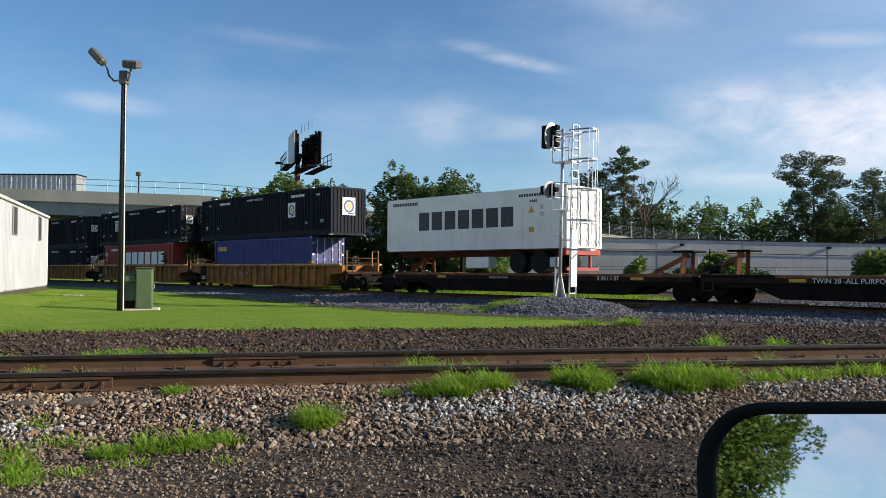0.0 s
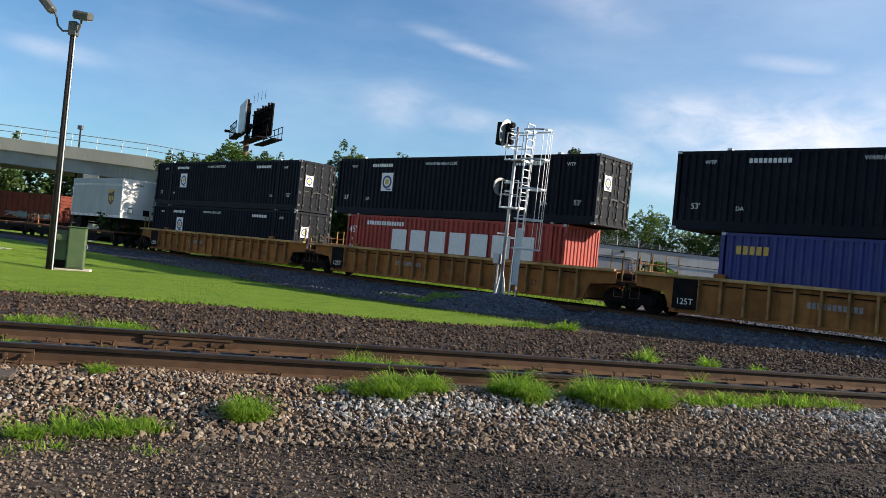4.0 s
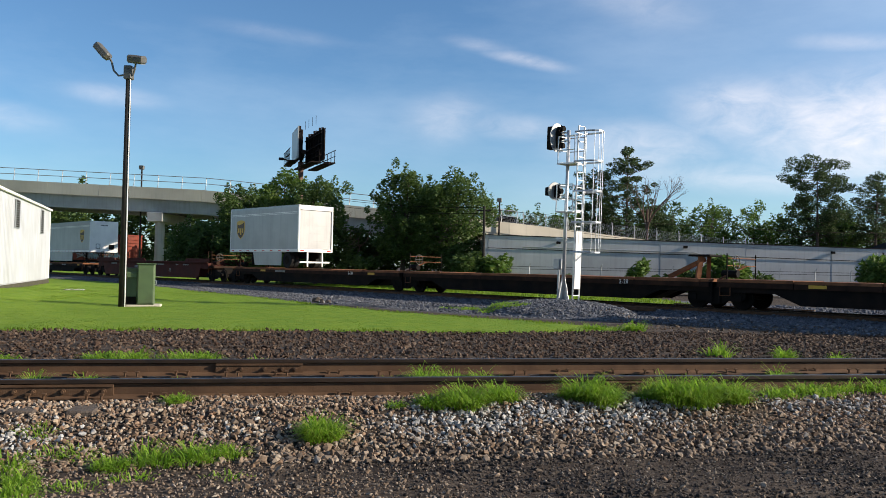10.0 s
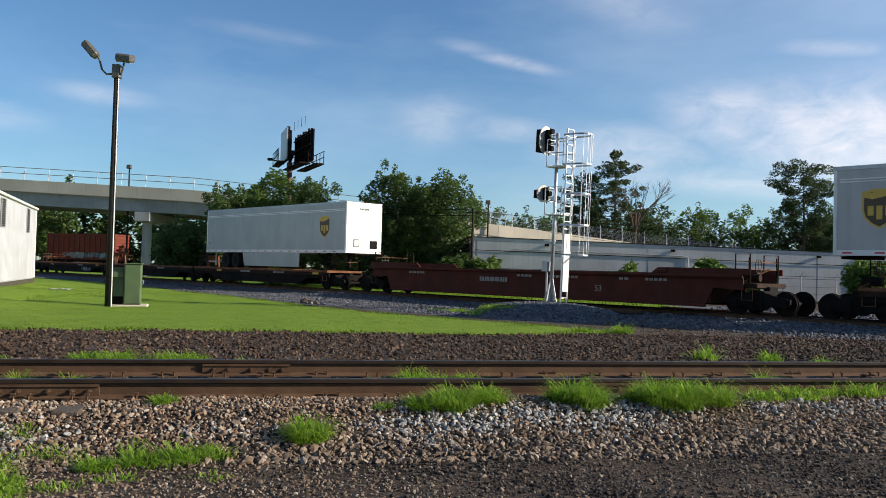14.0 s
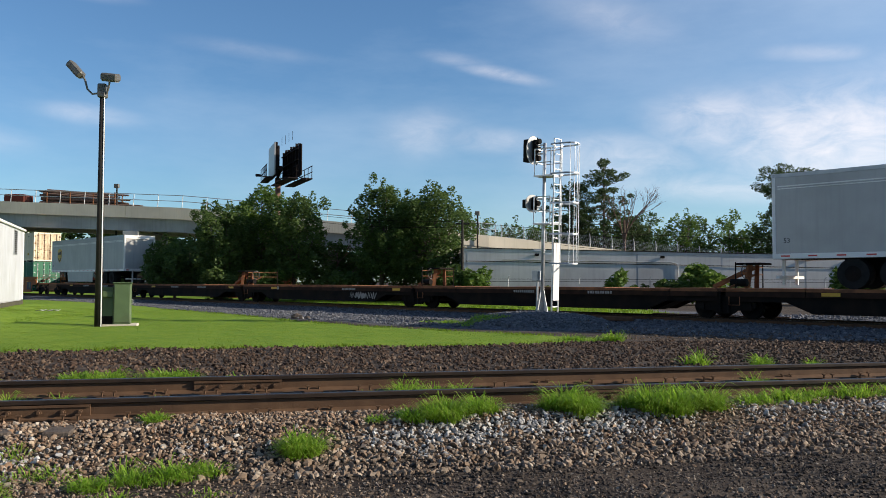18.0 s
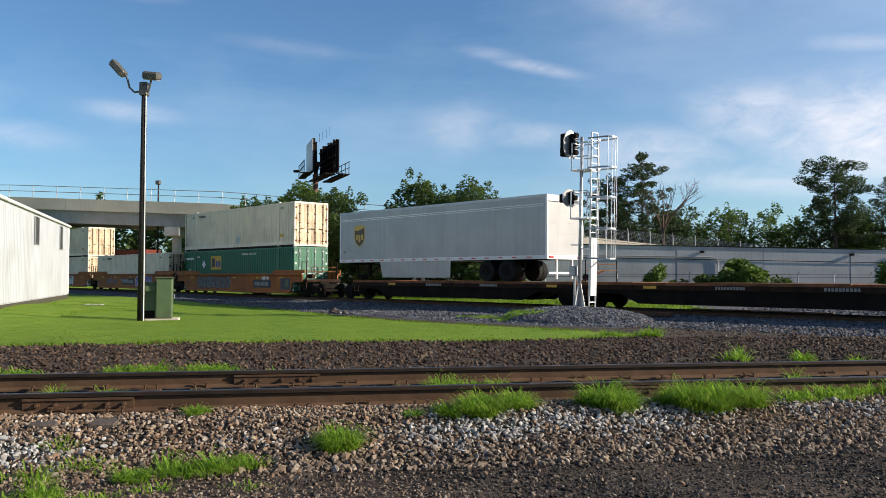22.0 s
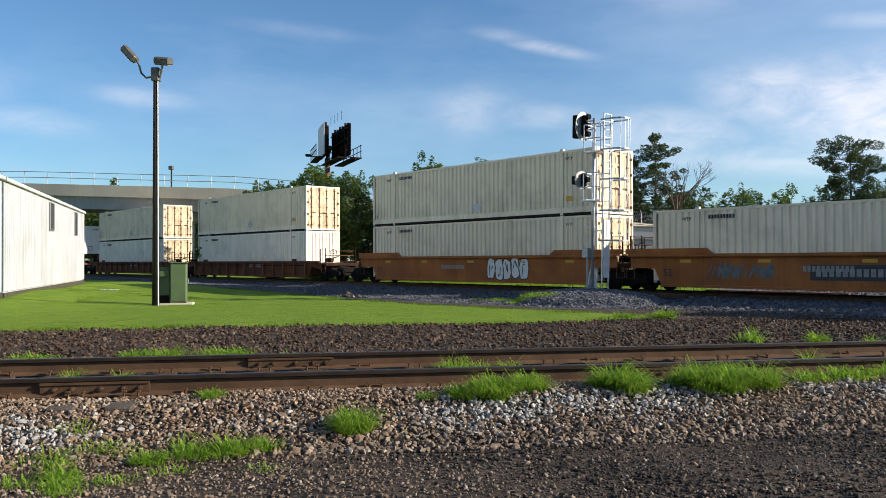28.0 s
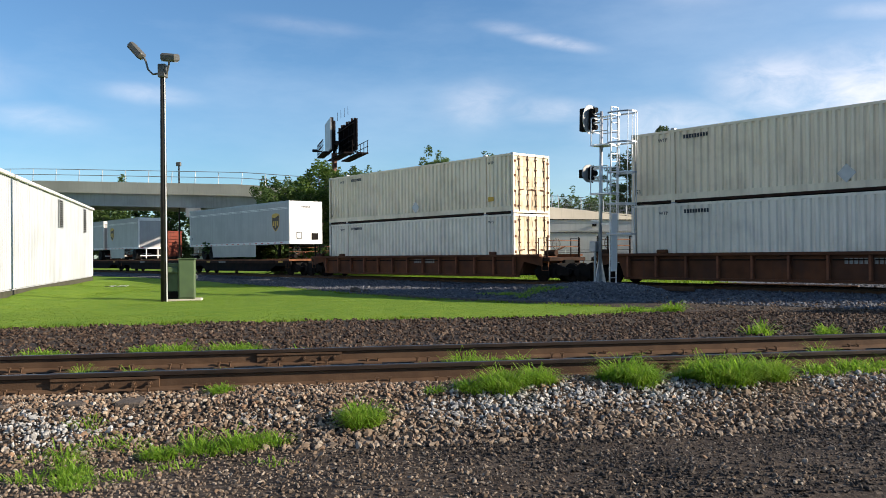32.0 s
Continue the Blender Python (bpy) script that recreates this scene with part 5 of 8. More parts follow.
def make_billboard():
    ob = thing("billboard", "dark two-faced billboard with catwalks on a rusty post", "billboard", pose(-13.05, 75.0, -0.2))
    D = M["rustboard"]
    part("post", MB().tube((0, 0, -0.2), (0, 0, 11.2), 0.26, n=16), M["rustpost"], ob, smooth=True)
    part("post_top", MB().tube((0, 0, 11.2), (0, 0, 14.2), 0.14, n=10), D, ob)
    part("torsion_tube", MB().tube((-0.3, 1.8, 11.7), (0.8, -3.2, 11.7), 0.2, n=10), D, ob)

    def board(name, p0, p1, z0, z1, face, back, label, walks):
        p0, p1 = Vector((*p0, 0)), Vector((*p1, 0))
        u, L = (p1 - p0).normalized(), (p1 - p0).length
        n = Vector((u.y, -u.x, 0))

        def slab(a, b, lo, hi, o0, o1):
            vs = [p0 + u * s + n * o + Vector((0, 0, h)) for s in (a, b) for o in (o0, o1) for h in (lo, hi)]
            return MB().add(vs, [(0, 1, 3, 2), (4, 6, 7, 5), (0, 4, 5, 1), (2, 3, 7, 6), (0, 2, 6, 4), (1, 5, 7, 3)])
        b = part(name, slab(0, L, z0, z1, -0.05, 0.05), face, ob, label)
        for k in range(7):
            s = 0.2 + k * (L - 0.4) / 6
            part("stringer", slab(s - 0.06, s + 0.06, z0 - 0.1, z1 + 0.05 + 0.12 * (k % 2), -0.25, -0.052), back, b)
        for h in (z0 + 0.4, (z0 + z1) / 2, z1 - 0.4):
            part("cross_bar", slab(0.05, L - 0.05, h - 0.05, h + 0.05, -0.34, -0.252), back, b)
        for o0, o1 in walks:
            part("catwalk", slab(-0.2, L + 0.2, z0 - 0.35, z0 - 0.25, o0, o1), D, b)
            for k in range(6):
                s = k * L / 5
                part("rail_post", slab(s - 0.025, s + 0.025, z0 - 0.25, z0 + 0.85, o1 - 0.05, o1), D, b)
            for h in (0.3, 0.82):
                part("hand_rail", slab(-0.2, L + 0.2, z0 + h - 0.025, z0 + h + 0.025, o1 - 0.05, o1), D, b)
    # near-black paint carries the shade of the side turned from the sun
    board("board", (2.72, -3.9), (0.28, 2.0), 11.0, 13.75, D, D, "dark board seen from behind, its shade put into the colour", ((0.1, 0.95), (-1.25, -0.4)))
    board("board", (-1.0, 1.0), (0.25, -3.0), 11.2, 14.0, M["trailer"], D, "pale sheet board seen from the side", ((0.1, 0.75),))
    for p0, p1 in (((-0.4, -2.5, 10.95), (-1.2, -3.0, 11.05)), ((2.2, -3.4, 11.0), (3.0, -4.2, 10.6))):
        arm = part("light_arm", MB().tube(p0, p1, 0.05, n=6), D, ob)
        part("flood_lamp", MB().cbox(p1[0] - 0.22, p1[0] + 0.22, p1[1] - 0.15, p1[1] + 0.15, p1[2] - 0.1, p1[2] + 0.12, 0.03), D, arm)
    for k in range(4):
        part("antenna", MB().tube((0.2 + k * 0.5, 0.8 - k * 1.1, 14.3), (0.2 + k * 0.5, 0.8 - k * 1.1, 15.1), 0.02, n=4), D, ob)


def make_poles():
    for x, y, h, lamp in ((3.0, 57.2, 5.9, False), (6.0, 84.5, 8.6, True), (-31.3, 84.9, 11.27, True), (-29.0, 108, 6.5, False), (-30.2, 108, 6.5, False)):
        ob = thing("utility_pole", "slim dark utility pole%s" % (" with a small lamp" if lamp else " carrying wires"), "pole", pose(x, y, 0), "poles")
        part("shaft", MB().tube((0, 0, -0.3), (0, 0, h), 0.11, 0.08, 8), M["polewood"], ob)
        if lamp:
            part("lamp_head", MB().cbox(-0.28, 0.22, -0.18, 0.18, h - 0.15, h + 0.28, 0.06), M["lamp"], ob)
        else:
            part("cross_arm", MB().box(-0.5, 0.5, -0.05, 0.05, h - 0.35, h - 0.25), M["polewood"], ob)
    for k, (p, q, sag) in enumerate((((3.0, 57.2, 5.6), (20.0, 60.0, 3.9), 0.7), ((3.0, 57.2, 5.8), (-13, 67, 7.6), 0.4), ((3.0, 57.2, 5.4), (-13, 67, 7.1), 0.45), ((3.0, 57.2, 5.7), (60, 72, 6.0), 0.9))):
        pts = [Vector(p).lerp(Vector(q), t) - Vector((0, 0, sag * 4 * t * (1 - t))) for t in np.linspace(0, 1, 13)]
        solid("overhead_wire", MB().line(pts, 0.018, 4), M["black"], "thin black overhead wire between poles", "wire", group="overhead wires")


make_light_pole()
make_signal()
make_billboard()
make_poles()


def bare_tree(x, y, h, spread, seed, label, levels=4, z=-0.1, stem=0.38, fork=1.0):
    """A leafless tree: limbs that fork again and again."""
    rng = np.random.default_rng(seed)
    ob = thing("bare_tree", label, "tree", pose(x, y, z))
    wood, twigs = MB(), MB()

    def grow(p, d, length, r, level):
        q = p + d * length
        (wood if level > 1 else twigs).tube(p, q, r, r * 0.62, 6 if level > 1 else 4, False)
        if level == 0:
            return
        for k in range(3 if level > 1 else 4):
            e = Vector(rng.normal(size=3)) * spread
            nd = (d + e + Vector((0, 0, 0.12))).normalized()
            grow(p.lerp(q, rng.uniform(0.55, 1.0)), nd, length * rng.uniform(0.55, 0.8) * (fork if level == levels else 1), r * 0.55, level - 1)
    grow(Vector((0, 0, 0)), Vector((0, 0, 1)), h * stem, h * 0.014, levels)
    part("trunk", wood, M["log"], ob)
    tagged(part("twig_work", twigs, M["log"], ob), kind="stuff")


bare_tree(28.3, 112, 15.5, 0.36, 33, "tall leafless grey tree beside the pines", 5, -0.1, 0.66, 0.5)
bare_tree(-7.4, 65.5, 8.0, 0.5, 9, "leafless grey shrub between the broadleaf trees", 5)
bare_tree(-6.6, 64.0, 6.5, 0.5, 12, "leafless grey shrub between the broadleaf trees", 5)


def bush(name, label, x, y, r, h, leaves, size, material, seed, z=None):
    rng = np.random.default_rng(seed)
    z = float(ground_z(x, y)) if z is None else z
    ob = thing(name, label, "bush", pose(x, y, z), "bushes")
    stems = MB()
    bl = []
    for k in range(9):
        a = k * 2.4
        p = (math.cos(a) * r * rng.uniform(0.15, 0.75), math.sin(a) * r * rng.uniform(0.15, 0.75), h * rng.uniform(0.35, 0.82))
        stems.tube((0, 0, 0), p, 0.03, 0.012, 5, False)
        bl.append((*p, r * 0.42, r * 0.42, h * 0.2))
    bl.append((0, 0, h * 0.3, r * 0.7, r * 0.7, h * 0.3))
    tagged(part("stem", stems, M["bark"], ob), kind="stuff")
    v, f = leaf_cloud(bl, leaves, size, rng)
    v[:, 2] = np.maximum(v[:, 2], 0.02)
    part("foliage", mesh_from("foliage", v, f, material), None, ob)


for k, (x, y, r, h, n, sz, m_) in enumerate(((19.2, 54.6, 1.7, 3.0, 2600, 0.22, LEAF_LIGHT), (17.2, 54.4, 1.3, 1.9, 1500, 0.18, LEAF), (13.3, 55.2, 0.9, 2.4, 900, 0.17, LEAF_LIGHT), (15.2, 55.4, 0.8, 1.5, 700, 0.15, LEAF),
                                             (22.0, 55.5, 0.9, 1.8, 800, 0.15, LEAF), (29.0, 53.0, 2.3, 3.3, 3200, 0.18, LEAF_LIGHT), (4.0, 56.2, 1.4, 2.6, 1600, 0.17, LEAF_LIGHT), (2.0, 57.2, 1.6, 2.8, 1600, 0.18, LEAF),
                                             (-6.0, 61.5, 1.6, 2.4, 1500, 0.18, LEAF), (-6.9, 64.5, 1.9, 4.6, 5200, 0.14, LEAF), (-5.0, 66.5, 1.7, 4.9, 4200, 0.14, LEAF_LIGHT), (-11.5, 62.0, 1.6, 2.6, 1500, 0.18, LEAF_LIGHT), (-15.0, 61.8, 1.7, 2.6, 1500, 0.18, LEAF), (9.0, 56.6, 0.7, 1.3, 500, 0.14, LEAF), (-30.5, 112, 3.0, 5.5, 2600, 0.3, LEAF_LIGHT), (-36, 118, 3.5, 6, 2600, 0.32, LEAF))):
    bush("bush", "leafy green bush growing along the fence" if x > 3 else "leafy green bush under the trees", x, y, r, h, n, sz, m_, 300 + k)
tree("broadleaf_tree", "full broadleaf tree behind the parked car, seen in its mirror", -23.9, -8.4, 8.0, 2.9, 60000, 0.075, LEAF_LIGHT, 401, 0.1, "trees beside the road")
bush("bush", "leafy green bush beside the road behind the car", -21.0, -14.5, 3.0, 3.6, 26000, 0.075, LEAF_LIGHT, 402)


def make_car():
    """The lower body of the car from which the view is taken; its door mirror stands ahead of the open window."""
    paint = mat("dark_car_paint", (0.03, 0.032, 0.036), (0.025, 0.027, 0.03), 3, 0.3)
    car = thing("parked_car", "dark parked car with an open window and a black door mirror", "car", pose(0, 0, 0))
    side = [(-2.6, 0.32), (1.9, 0.32), (1.95, 0.6), (1.85, 0.82), (0.95, 0.95), (-2.4, 0.98), (-2.65, 0.8)]
    part("body", MB().prism(side, -1.45, 0.22), paint, car)
    part("door", MB().cbox(-0.55, 0.55, 0.222, 0.26, 0.36, 0.95, 0.015), paint, car)
    for x in (-1.75, 1.2):
        for y, f in ((0.13, 180), (-1.36, 0)):
            w = part("wheel", MB().tube((0, -0.1, 0), (0, 0.1, 0), 0.33, n=22), M["rubber"], car, at=pose(x, y + (0.11 if f else -0.11), 0.33, 0, 0, f))
            part("rim", MB().tube((0, -0.115, 0), (0, -0.101, 0), 0.21, 0.23, 16), M["alu"], w)

    def outline(w, h, r, n=7):
        pts = []
        for cx, cz, a0 in ((w - r, h - r, 0), (r - w, h - r, 90), (r - w, r - h, 180), (w - r, r - h, 270)):
            pts += [(cx + r * math.cos(radians(a0 + k * 90 / n)), cz + r * math.sin(radians(a0 + k * 90 / n))) for k in range(n + 1)]
        return pts
    o, i_ = outline(0.13, 0.085, 0.07), outline(0.117, 0.073, 0.06)
    n = len(o)
    spot = pose(*MIRROR_AT, 0, 0, -42.5) @ pose(0, 0, 0, -10, -7, 0)
    loops = [(o, 0.0), (outline(0.128, 0.083, 0.068), -0.012), (outline(0.121, 0.077, 0.063), -0.012), (i_, 0.004)]
    vs = [(x, y, z) for lp, y in loops for x, z in lp]
    fs = [(j * n + k, j * n + (k + 1) % n, (j + 1) * n + (k + 1) % n, (j + 1) * n + k) for j in range(3) for k in range(n)]
    rim = part("door_mirror", MB().add(vs, fs), M["rubber"], car, "black plastic mirror rim", smooth=True, at=spot)
    loops = [(o, 0.0), (outline(0.128, 0.083, 0.068), 0.04), (outline(0.10, 0.06, 0.05), 0.085)]
    vs = [(x, y, z) for lp, y in loops for x, z in lp]
    fs = [(j * n + (k + 1) % n, j * n + k, (j + 1) * n + k, (j + 1) * n + (k + 1) % n) for j in range(2) for k in range(n)] + [tuple(range(2 * n, 3 * n))]
    part("housing", MB().add(vs, fs), M["rubber"], rim, smooth=True)
    gm = bpy.data.materials.new("mirror_glass")
    gm.use_nodes = True
    b = gm.node_tree.nodes["Principled BSDF"]
    b.inputs["Metallic"].default_value, b.inputs["Roughness"].default_value, b.inputs["Base Color"].default_value = 1.0, 0.015, (0.66, 0.66, 0.68, 1)
    part("glass", MB().add([(x, 0.003, z) for x, z in i_], [tuple(range(n - 1, -1, -1))]), gm, rim, "silvered mirror glass")
    part("arm", MB().beam((0.0, 0.05, -0.05), (-0.18, 0.02, -0.30), 0.05, 0.07), M["rubber"], rim)


MIRROR_AT = (0.431, 0.625, 1.176)
make_car()
# ------------------------------------------------------------------ train
SPEED = 10.25
RIDING = []                                               # things that ride along, with their place on the train


def ride(ob, q, z=0.0, b=0.0, rz=0.0):
    RIDING.append((ob, q, z, b, rz))
    ob.matrix_basis = far_pose(q, b, F_RAIL + z, rz)
    return ob


def bars(name, parent, x0, x1, z, h, y, material, pieces, label="", turned=False):
    """Unreadable or withheld writing: plain bars of its size."""
    w = (x1 - x0) / pieces
    mb = MB()
    for k in range(pieces):
        if turned:
            mb.box(y - 0.003, y + 0.003, x0 + k * w, x0 + (k + 0.72) * w, z - h / 2, z + h / 2)
        else:
            mb.box(x0 + k * w, x0 + (k + 0.72) * w, y - 0.003, y + 0.003, z - h / 2, z + h / 2)
    return tagged(part(name, mb, material, parent, label), kind="stuff")


CASTING_ME = MB().cbox(-0.09, 0.09, -0.081, 0.081, -0.059, 0.059, 0.012).mesh("corner_casting", M["galv"])


def container(label, L, W, H, body, end_right="doors", posts=True, smooth_band=True, group="containers on the train", trim=None, doors=None, foot=None, rods=None):
    """A steel box: corrugated sides and end, flat roof, posts, rails, castings and, at the right end, a pair of doors with lock rods."""
    ob = thing("container", label, "container", group=group)
    trim, doors, foot, rods = trim or body, doors or body, foot or trim or body, rods or M["galv"]
    x, y = L / 2, W / 2
    band = 0.34 if smooth_band else 0.16
    stops = [-x + 0.14] + ([-6.1, 6.1] if posts else []) + [x - 0.14]
    for side, yy in ((-1, -y), (1, y)):
        for a, b in zip(stops, stops[1:]):
            part("side_panel", MB().ribbed(a + 0.06, b - 0.06, band, H - 0.12, yy + (0.067 if side < 0 else -0.067), 0.07, 0.30, side), body, ob)
            part("lower_rail", MB().box(a, b, min(yy, yy - side * 0.05), max(yy, yy - side * 0.05), 0.10, band), trim, ob)
        part("top_rail", MB().box(-x + 0.14, x - 0.14, min(yy, yy - side * 0.07), max(yy, yy - side * 0.07), H - 0.12, H - 0.02), trim, ob)
        part("bottom_rail", MB().box(-x + 0.14, x - 0.14, min(yy, yy - side * 0.06), max(yy, yy - side * 0.06), 0.0, 0.098), foot, ob)
        for px in stops[1:-1]:
            part("side_post", MB().cbox(px - 0.09, px + 0.09, min(yy - side * 0.09, yy + side * 0.004), max(yy - side * 0.09, yy + side * 0.004), 0.02, H - 0.0, 0.01), trim, ob)
            part("corner_casting", CASTING_ME, None, ob, at=pose(px, yy - side * 0.08, H + 0.002))
        for px in (-x + 0.07, x - 0.07):
            part("corner_post", MB().cbox(px - 0.07, px + 0.07, min(yy, yy - side * 0.12), max(yy, yy - side * 0.12), 0.02, H, 0.01), trim, ob)
            part("corner_casting", CASTING_ME, None, ob, at=pose(px + (0.021 if px < 0 else -0.021), yy - side * 0.079, 0.06))
            part("corner_casting", CASTING_ME, None, ob, at=pose(px + (0.021 if px < 0 else -0.021), yy - side * 0.079, H - 0.056))
    part("roof", MB().ribbed(-x + 0.1, x - 0.1, -y + 0.06, y - 0.06, 0, 0.02, 0.35, 1), body, ob, at=Matrix(((1, 0, 0, 0), (0, 0, 1, 0), (0, 1, 0, H - 0.05), (0, 0, 0, 1))))
    part("floor", MB().box(-x + 0.1, x - 0.1, -y + 0.07, y - 0.07, 0.06, 0.16), M["black"], ob)
    part("front_wall", MB().ribbed(-y + 0.12, y - 0.12, 0.16, H - 0.14, x - 0.06, 0.04, 0.26, 1).turn90(), body, ob)
    part("front_sill", MB().box(-x, -x + 0.1, -y + 0.12, y - 0.12, 0.02, 0.16), trim, ob)
    part("front_header", MB().box(-x, -x + 0.1, -y + 0.12, y - 0.12, H - 0.14, H - 0.01), trim, ob)
    part("rear_sill", MB().box(x - 0.1, x, -y + 0.12, y - 0.12, 0.02, 0.16), trim, ob)
    part("rear_header", MB().box(x - 0.1, x, -y + 0.12, y - 0.12, H - 0.14, H - 0.01), trim, ob)
    if end_right == "doors":
        for sgn in (-1, 1):
            d = MB()
            y0, y1 = (-y + 0.125, -0.006) if sgn < 0 else (0.006, y - 0.125)
            d.box(x - 0.07, x - 0.035, y0, y1, 0.165, H - 0.145)
            door = part("door", d, doors, ob)
            for zk in np.linspace(0.5, H - 0.5, 5):
                part("door_rib", MB().box(x - 0.0345, x - 0.015, y0 + 0.06, y1 - 0.06, zk - 0.14, zk + 0.14), doors, door)
            for ry in (y0 + 0.28, y1 - 0.28):
                part("lock_rod", MB().tube((x + 0.012, ry, 0.1), (x + 0.012, ry, H - 0.1), 0.022, n=6), rods, door, "steel lock rod")
                for zk in (0.35, 0.9, 1.5, 2.1, H - 0.3):
                    part("rod_bracket", MB().box(x - 0.015, x + 0.03, ry - 0.06, ry + 0.06, zk - 0.03, zk + 0.03), rods, door)
                part("handle", MB().beam((x + 0.03, ry, 1.12), (x + 0.03, ry + 0.32 * sgn * -1, 1.16), 0.03, 0.05), rods, door)
            for zk in (0.35, 1.05, 1.8, H - 0.4):
                hy = y0 if sgn < 0 else y1
                part("hinge", MB().box(x - 0.03, x + 0.006, hy - 0.07, hy + 0.07, zk - 0.06, zk + 0.06), rods, door)
    else:
        part("rear_wall", MB().ribbed(-y + 0.12, y - 0.12, 0.165, H - 0.145, -x + 0.06, 0.04, 0.26, -1).turn90(), body, ob)
    return ob


def ring_logo(parent, x, z, w, y, turned=False):
    """A pale square sign with a dark open ring and a small panel in it."""
    k = w / 2
    mb = MB().box(x - k, x + k, y - 0.004, y, z - k * 1.12, z + k * 1.12)
    ring = MB()
    n = 22
    for i in range(n):
        a0, a1 = i * math.tau / n, (i + 1) * math.tau / n
        pts = [(x + r * k * math.cos(a), z + r * k * math.sin(a)) for r, a in ((0.55, a0), (0.8, a0), (0.8, a1), (0.55, a1))]
        ring.add([(px, y - 0.008, pz) for px, pz in pts], [(0, 1, 2, 3)])
    ring.box(x - 0.1 * k, x + 0.75 * k, y - 0.009, y - 0.006, z - 0.98 * k, z - 0.82 * k)
    panel = MB().box(x - 0.28 * k, x + 0.28 * k, y - 0.009, y - 0.005, z - 0.32 * k, z + 0.32 * k)
    out = []
    for nm, m_, col in (("sign", mb, M["pale"]), ("ring", ring, M["navy"]), ("panel", panel, M["gold"])):
        if turned:
            m_.v = [(-vy, vx, vz) for vx, vy, vz in m_.v]
        out.append(part(nm, m_, col, parent if nm == "sign" else out[0]))
    return out[0]


def dark_box(end, logo_x, mark="53'"):
    c = container("dark navy 53-foot corrugated steel container with pale lettering", 16.15, 2.59, 2.896, M["dark"], end, rods=M["hub"])
    ring_logo(c, logo_x, 1.66, 0.82, -1.303)
    if end == "ribbed":
        ring_logo(c, 0.0, 1.75, 0.95, -8.10, True)
    else:
        ring_logo(c, -0.62, 1.75, 0.55, -8.13, True)
    for sx in (-1, 1):
        lettering("size_mark", mark, 0.31, M["pale"], c, sx * 7.2, 0.85, -1.305)
        lettering("code_mark", "WTP", 0.2, M["pale"], c, sx * 6.75, 2.45, -1.305)
        lettering("code_mark", "DA", 0.21, M["pale"], c, sx * 5.55, 0.8, -1.305)
        bars("number", c, sx * 4.6 - 0.75, sx * 4.6 + 0.75, 2.5, 0.16, -1.305, M["pale"], 9)
    lettering("warning", "WARNING HIGH CUBE", 0.2, M["pale"], c, -0.6, 2.55, -1.305)
    return c


WHEEL_RIM = [(0.0, 0.26 * math.cos(k * math.tau / 14), 0.26 * math.sin(k * math.tau / 14)) for k in range(15)]
BRAKE_ME = MB().line(WHEEL_RIM, 0.018, 5).line([(0, -0.26, 0), (0, 0.26, 0)], 0.012, 4).line([(0, 0, -0.26), (0, 0, 0.26)], 0.012, 4).mesh("brake_wheel", M["hub"])


def end_gear(ob, x, z, body):
    """Hand rails, a brake wheel, a brake cylinder and hanging hoses at the end of a car."""
    for yy in (-1.12, 1.12):
        part("end_post", MB().tube((x, yy, z), (x, yy, z + 0.95), 0.025, n=6), M["black"], ob)
        part("step_iron", MB().line([(x + 0.2, yy * 1.12, z - 0.05), (x + 0.2, yy * 1.12, z - 0.6), (x - 0.2, yy * 1.12, z - 0.6), (x - 0.2, yy * 1.12, z - 0.05)], 0.018, 5), M["rustdeck"], ob)
    for h in (0.5, 0.78):
        part("end_rail", MB().tube((x, -1.12, z + h), (x, 1.12, z + h), 0.018, n=5), M["rustdeck"], ob)
    part("brake_wheel", BRAKE_ME, None, ob, "dark steel brake wheel", at=pose(x + 0.08, -0.55, z + 0.62))
    part("brake_cylinder", MB().tube((x - 0.35, -0.75, z + 0.2), (x + 0.25, -0.75, z + 0.2), 0.14, n=10), body, ob)
    part("cross_brace", MB().beam((x - 0.3, -1.1, z), (x + 0.3, -0.2, z + 0.5), 0.06, 0.06), M["rustdeck"], ob)
    part("air_hose", MB().line([(x, -0.35, z - 0.1), (x + 0.08, -0.4, z - 0.45), (x + 0.2, -0.38, z - 0.62), (x + 0.38, -0.32, z - 0.55)], 0.025, 6), M["rubber"], ob)


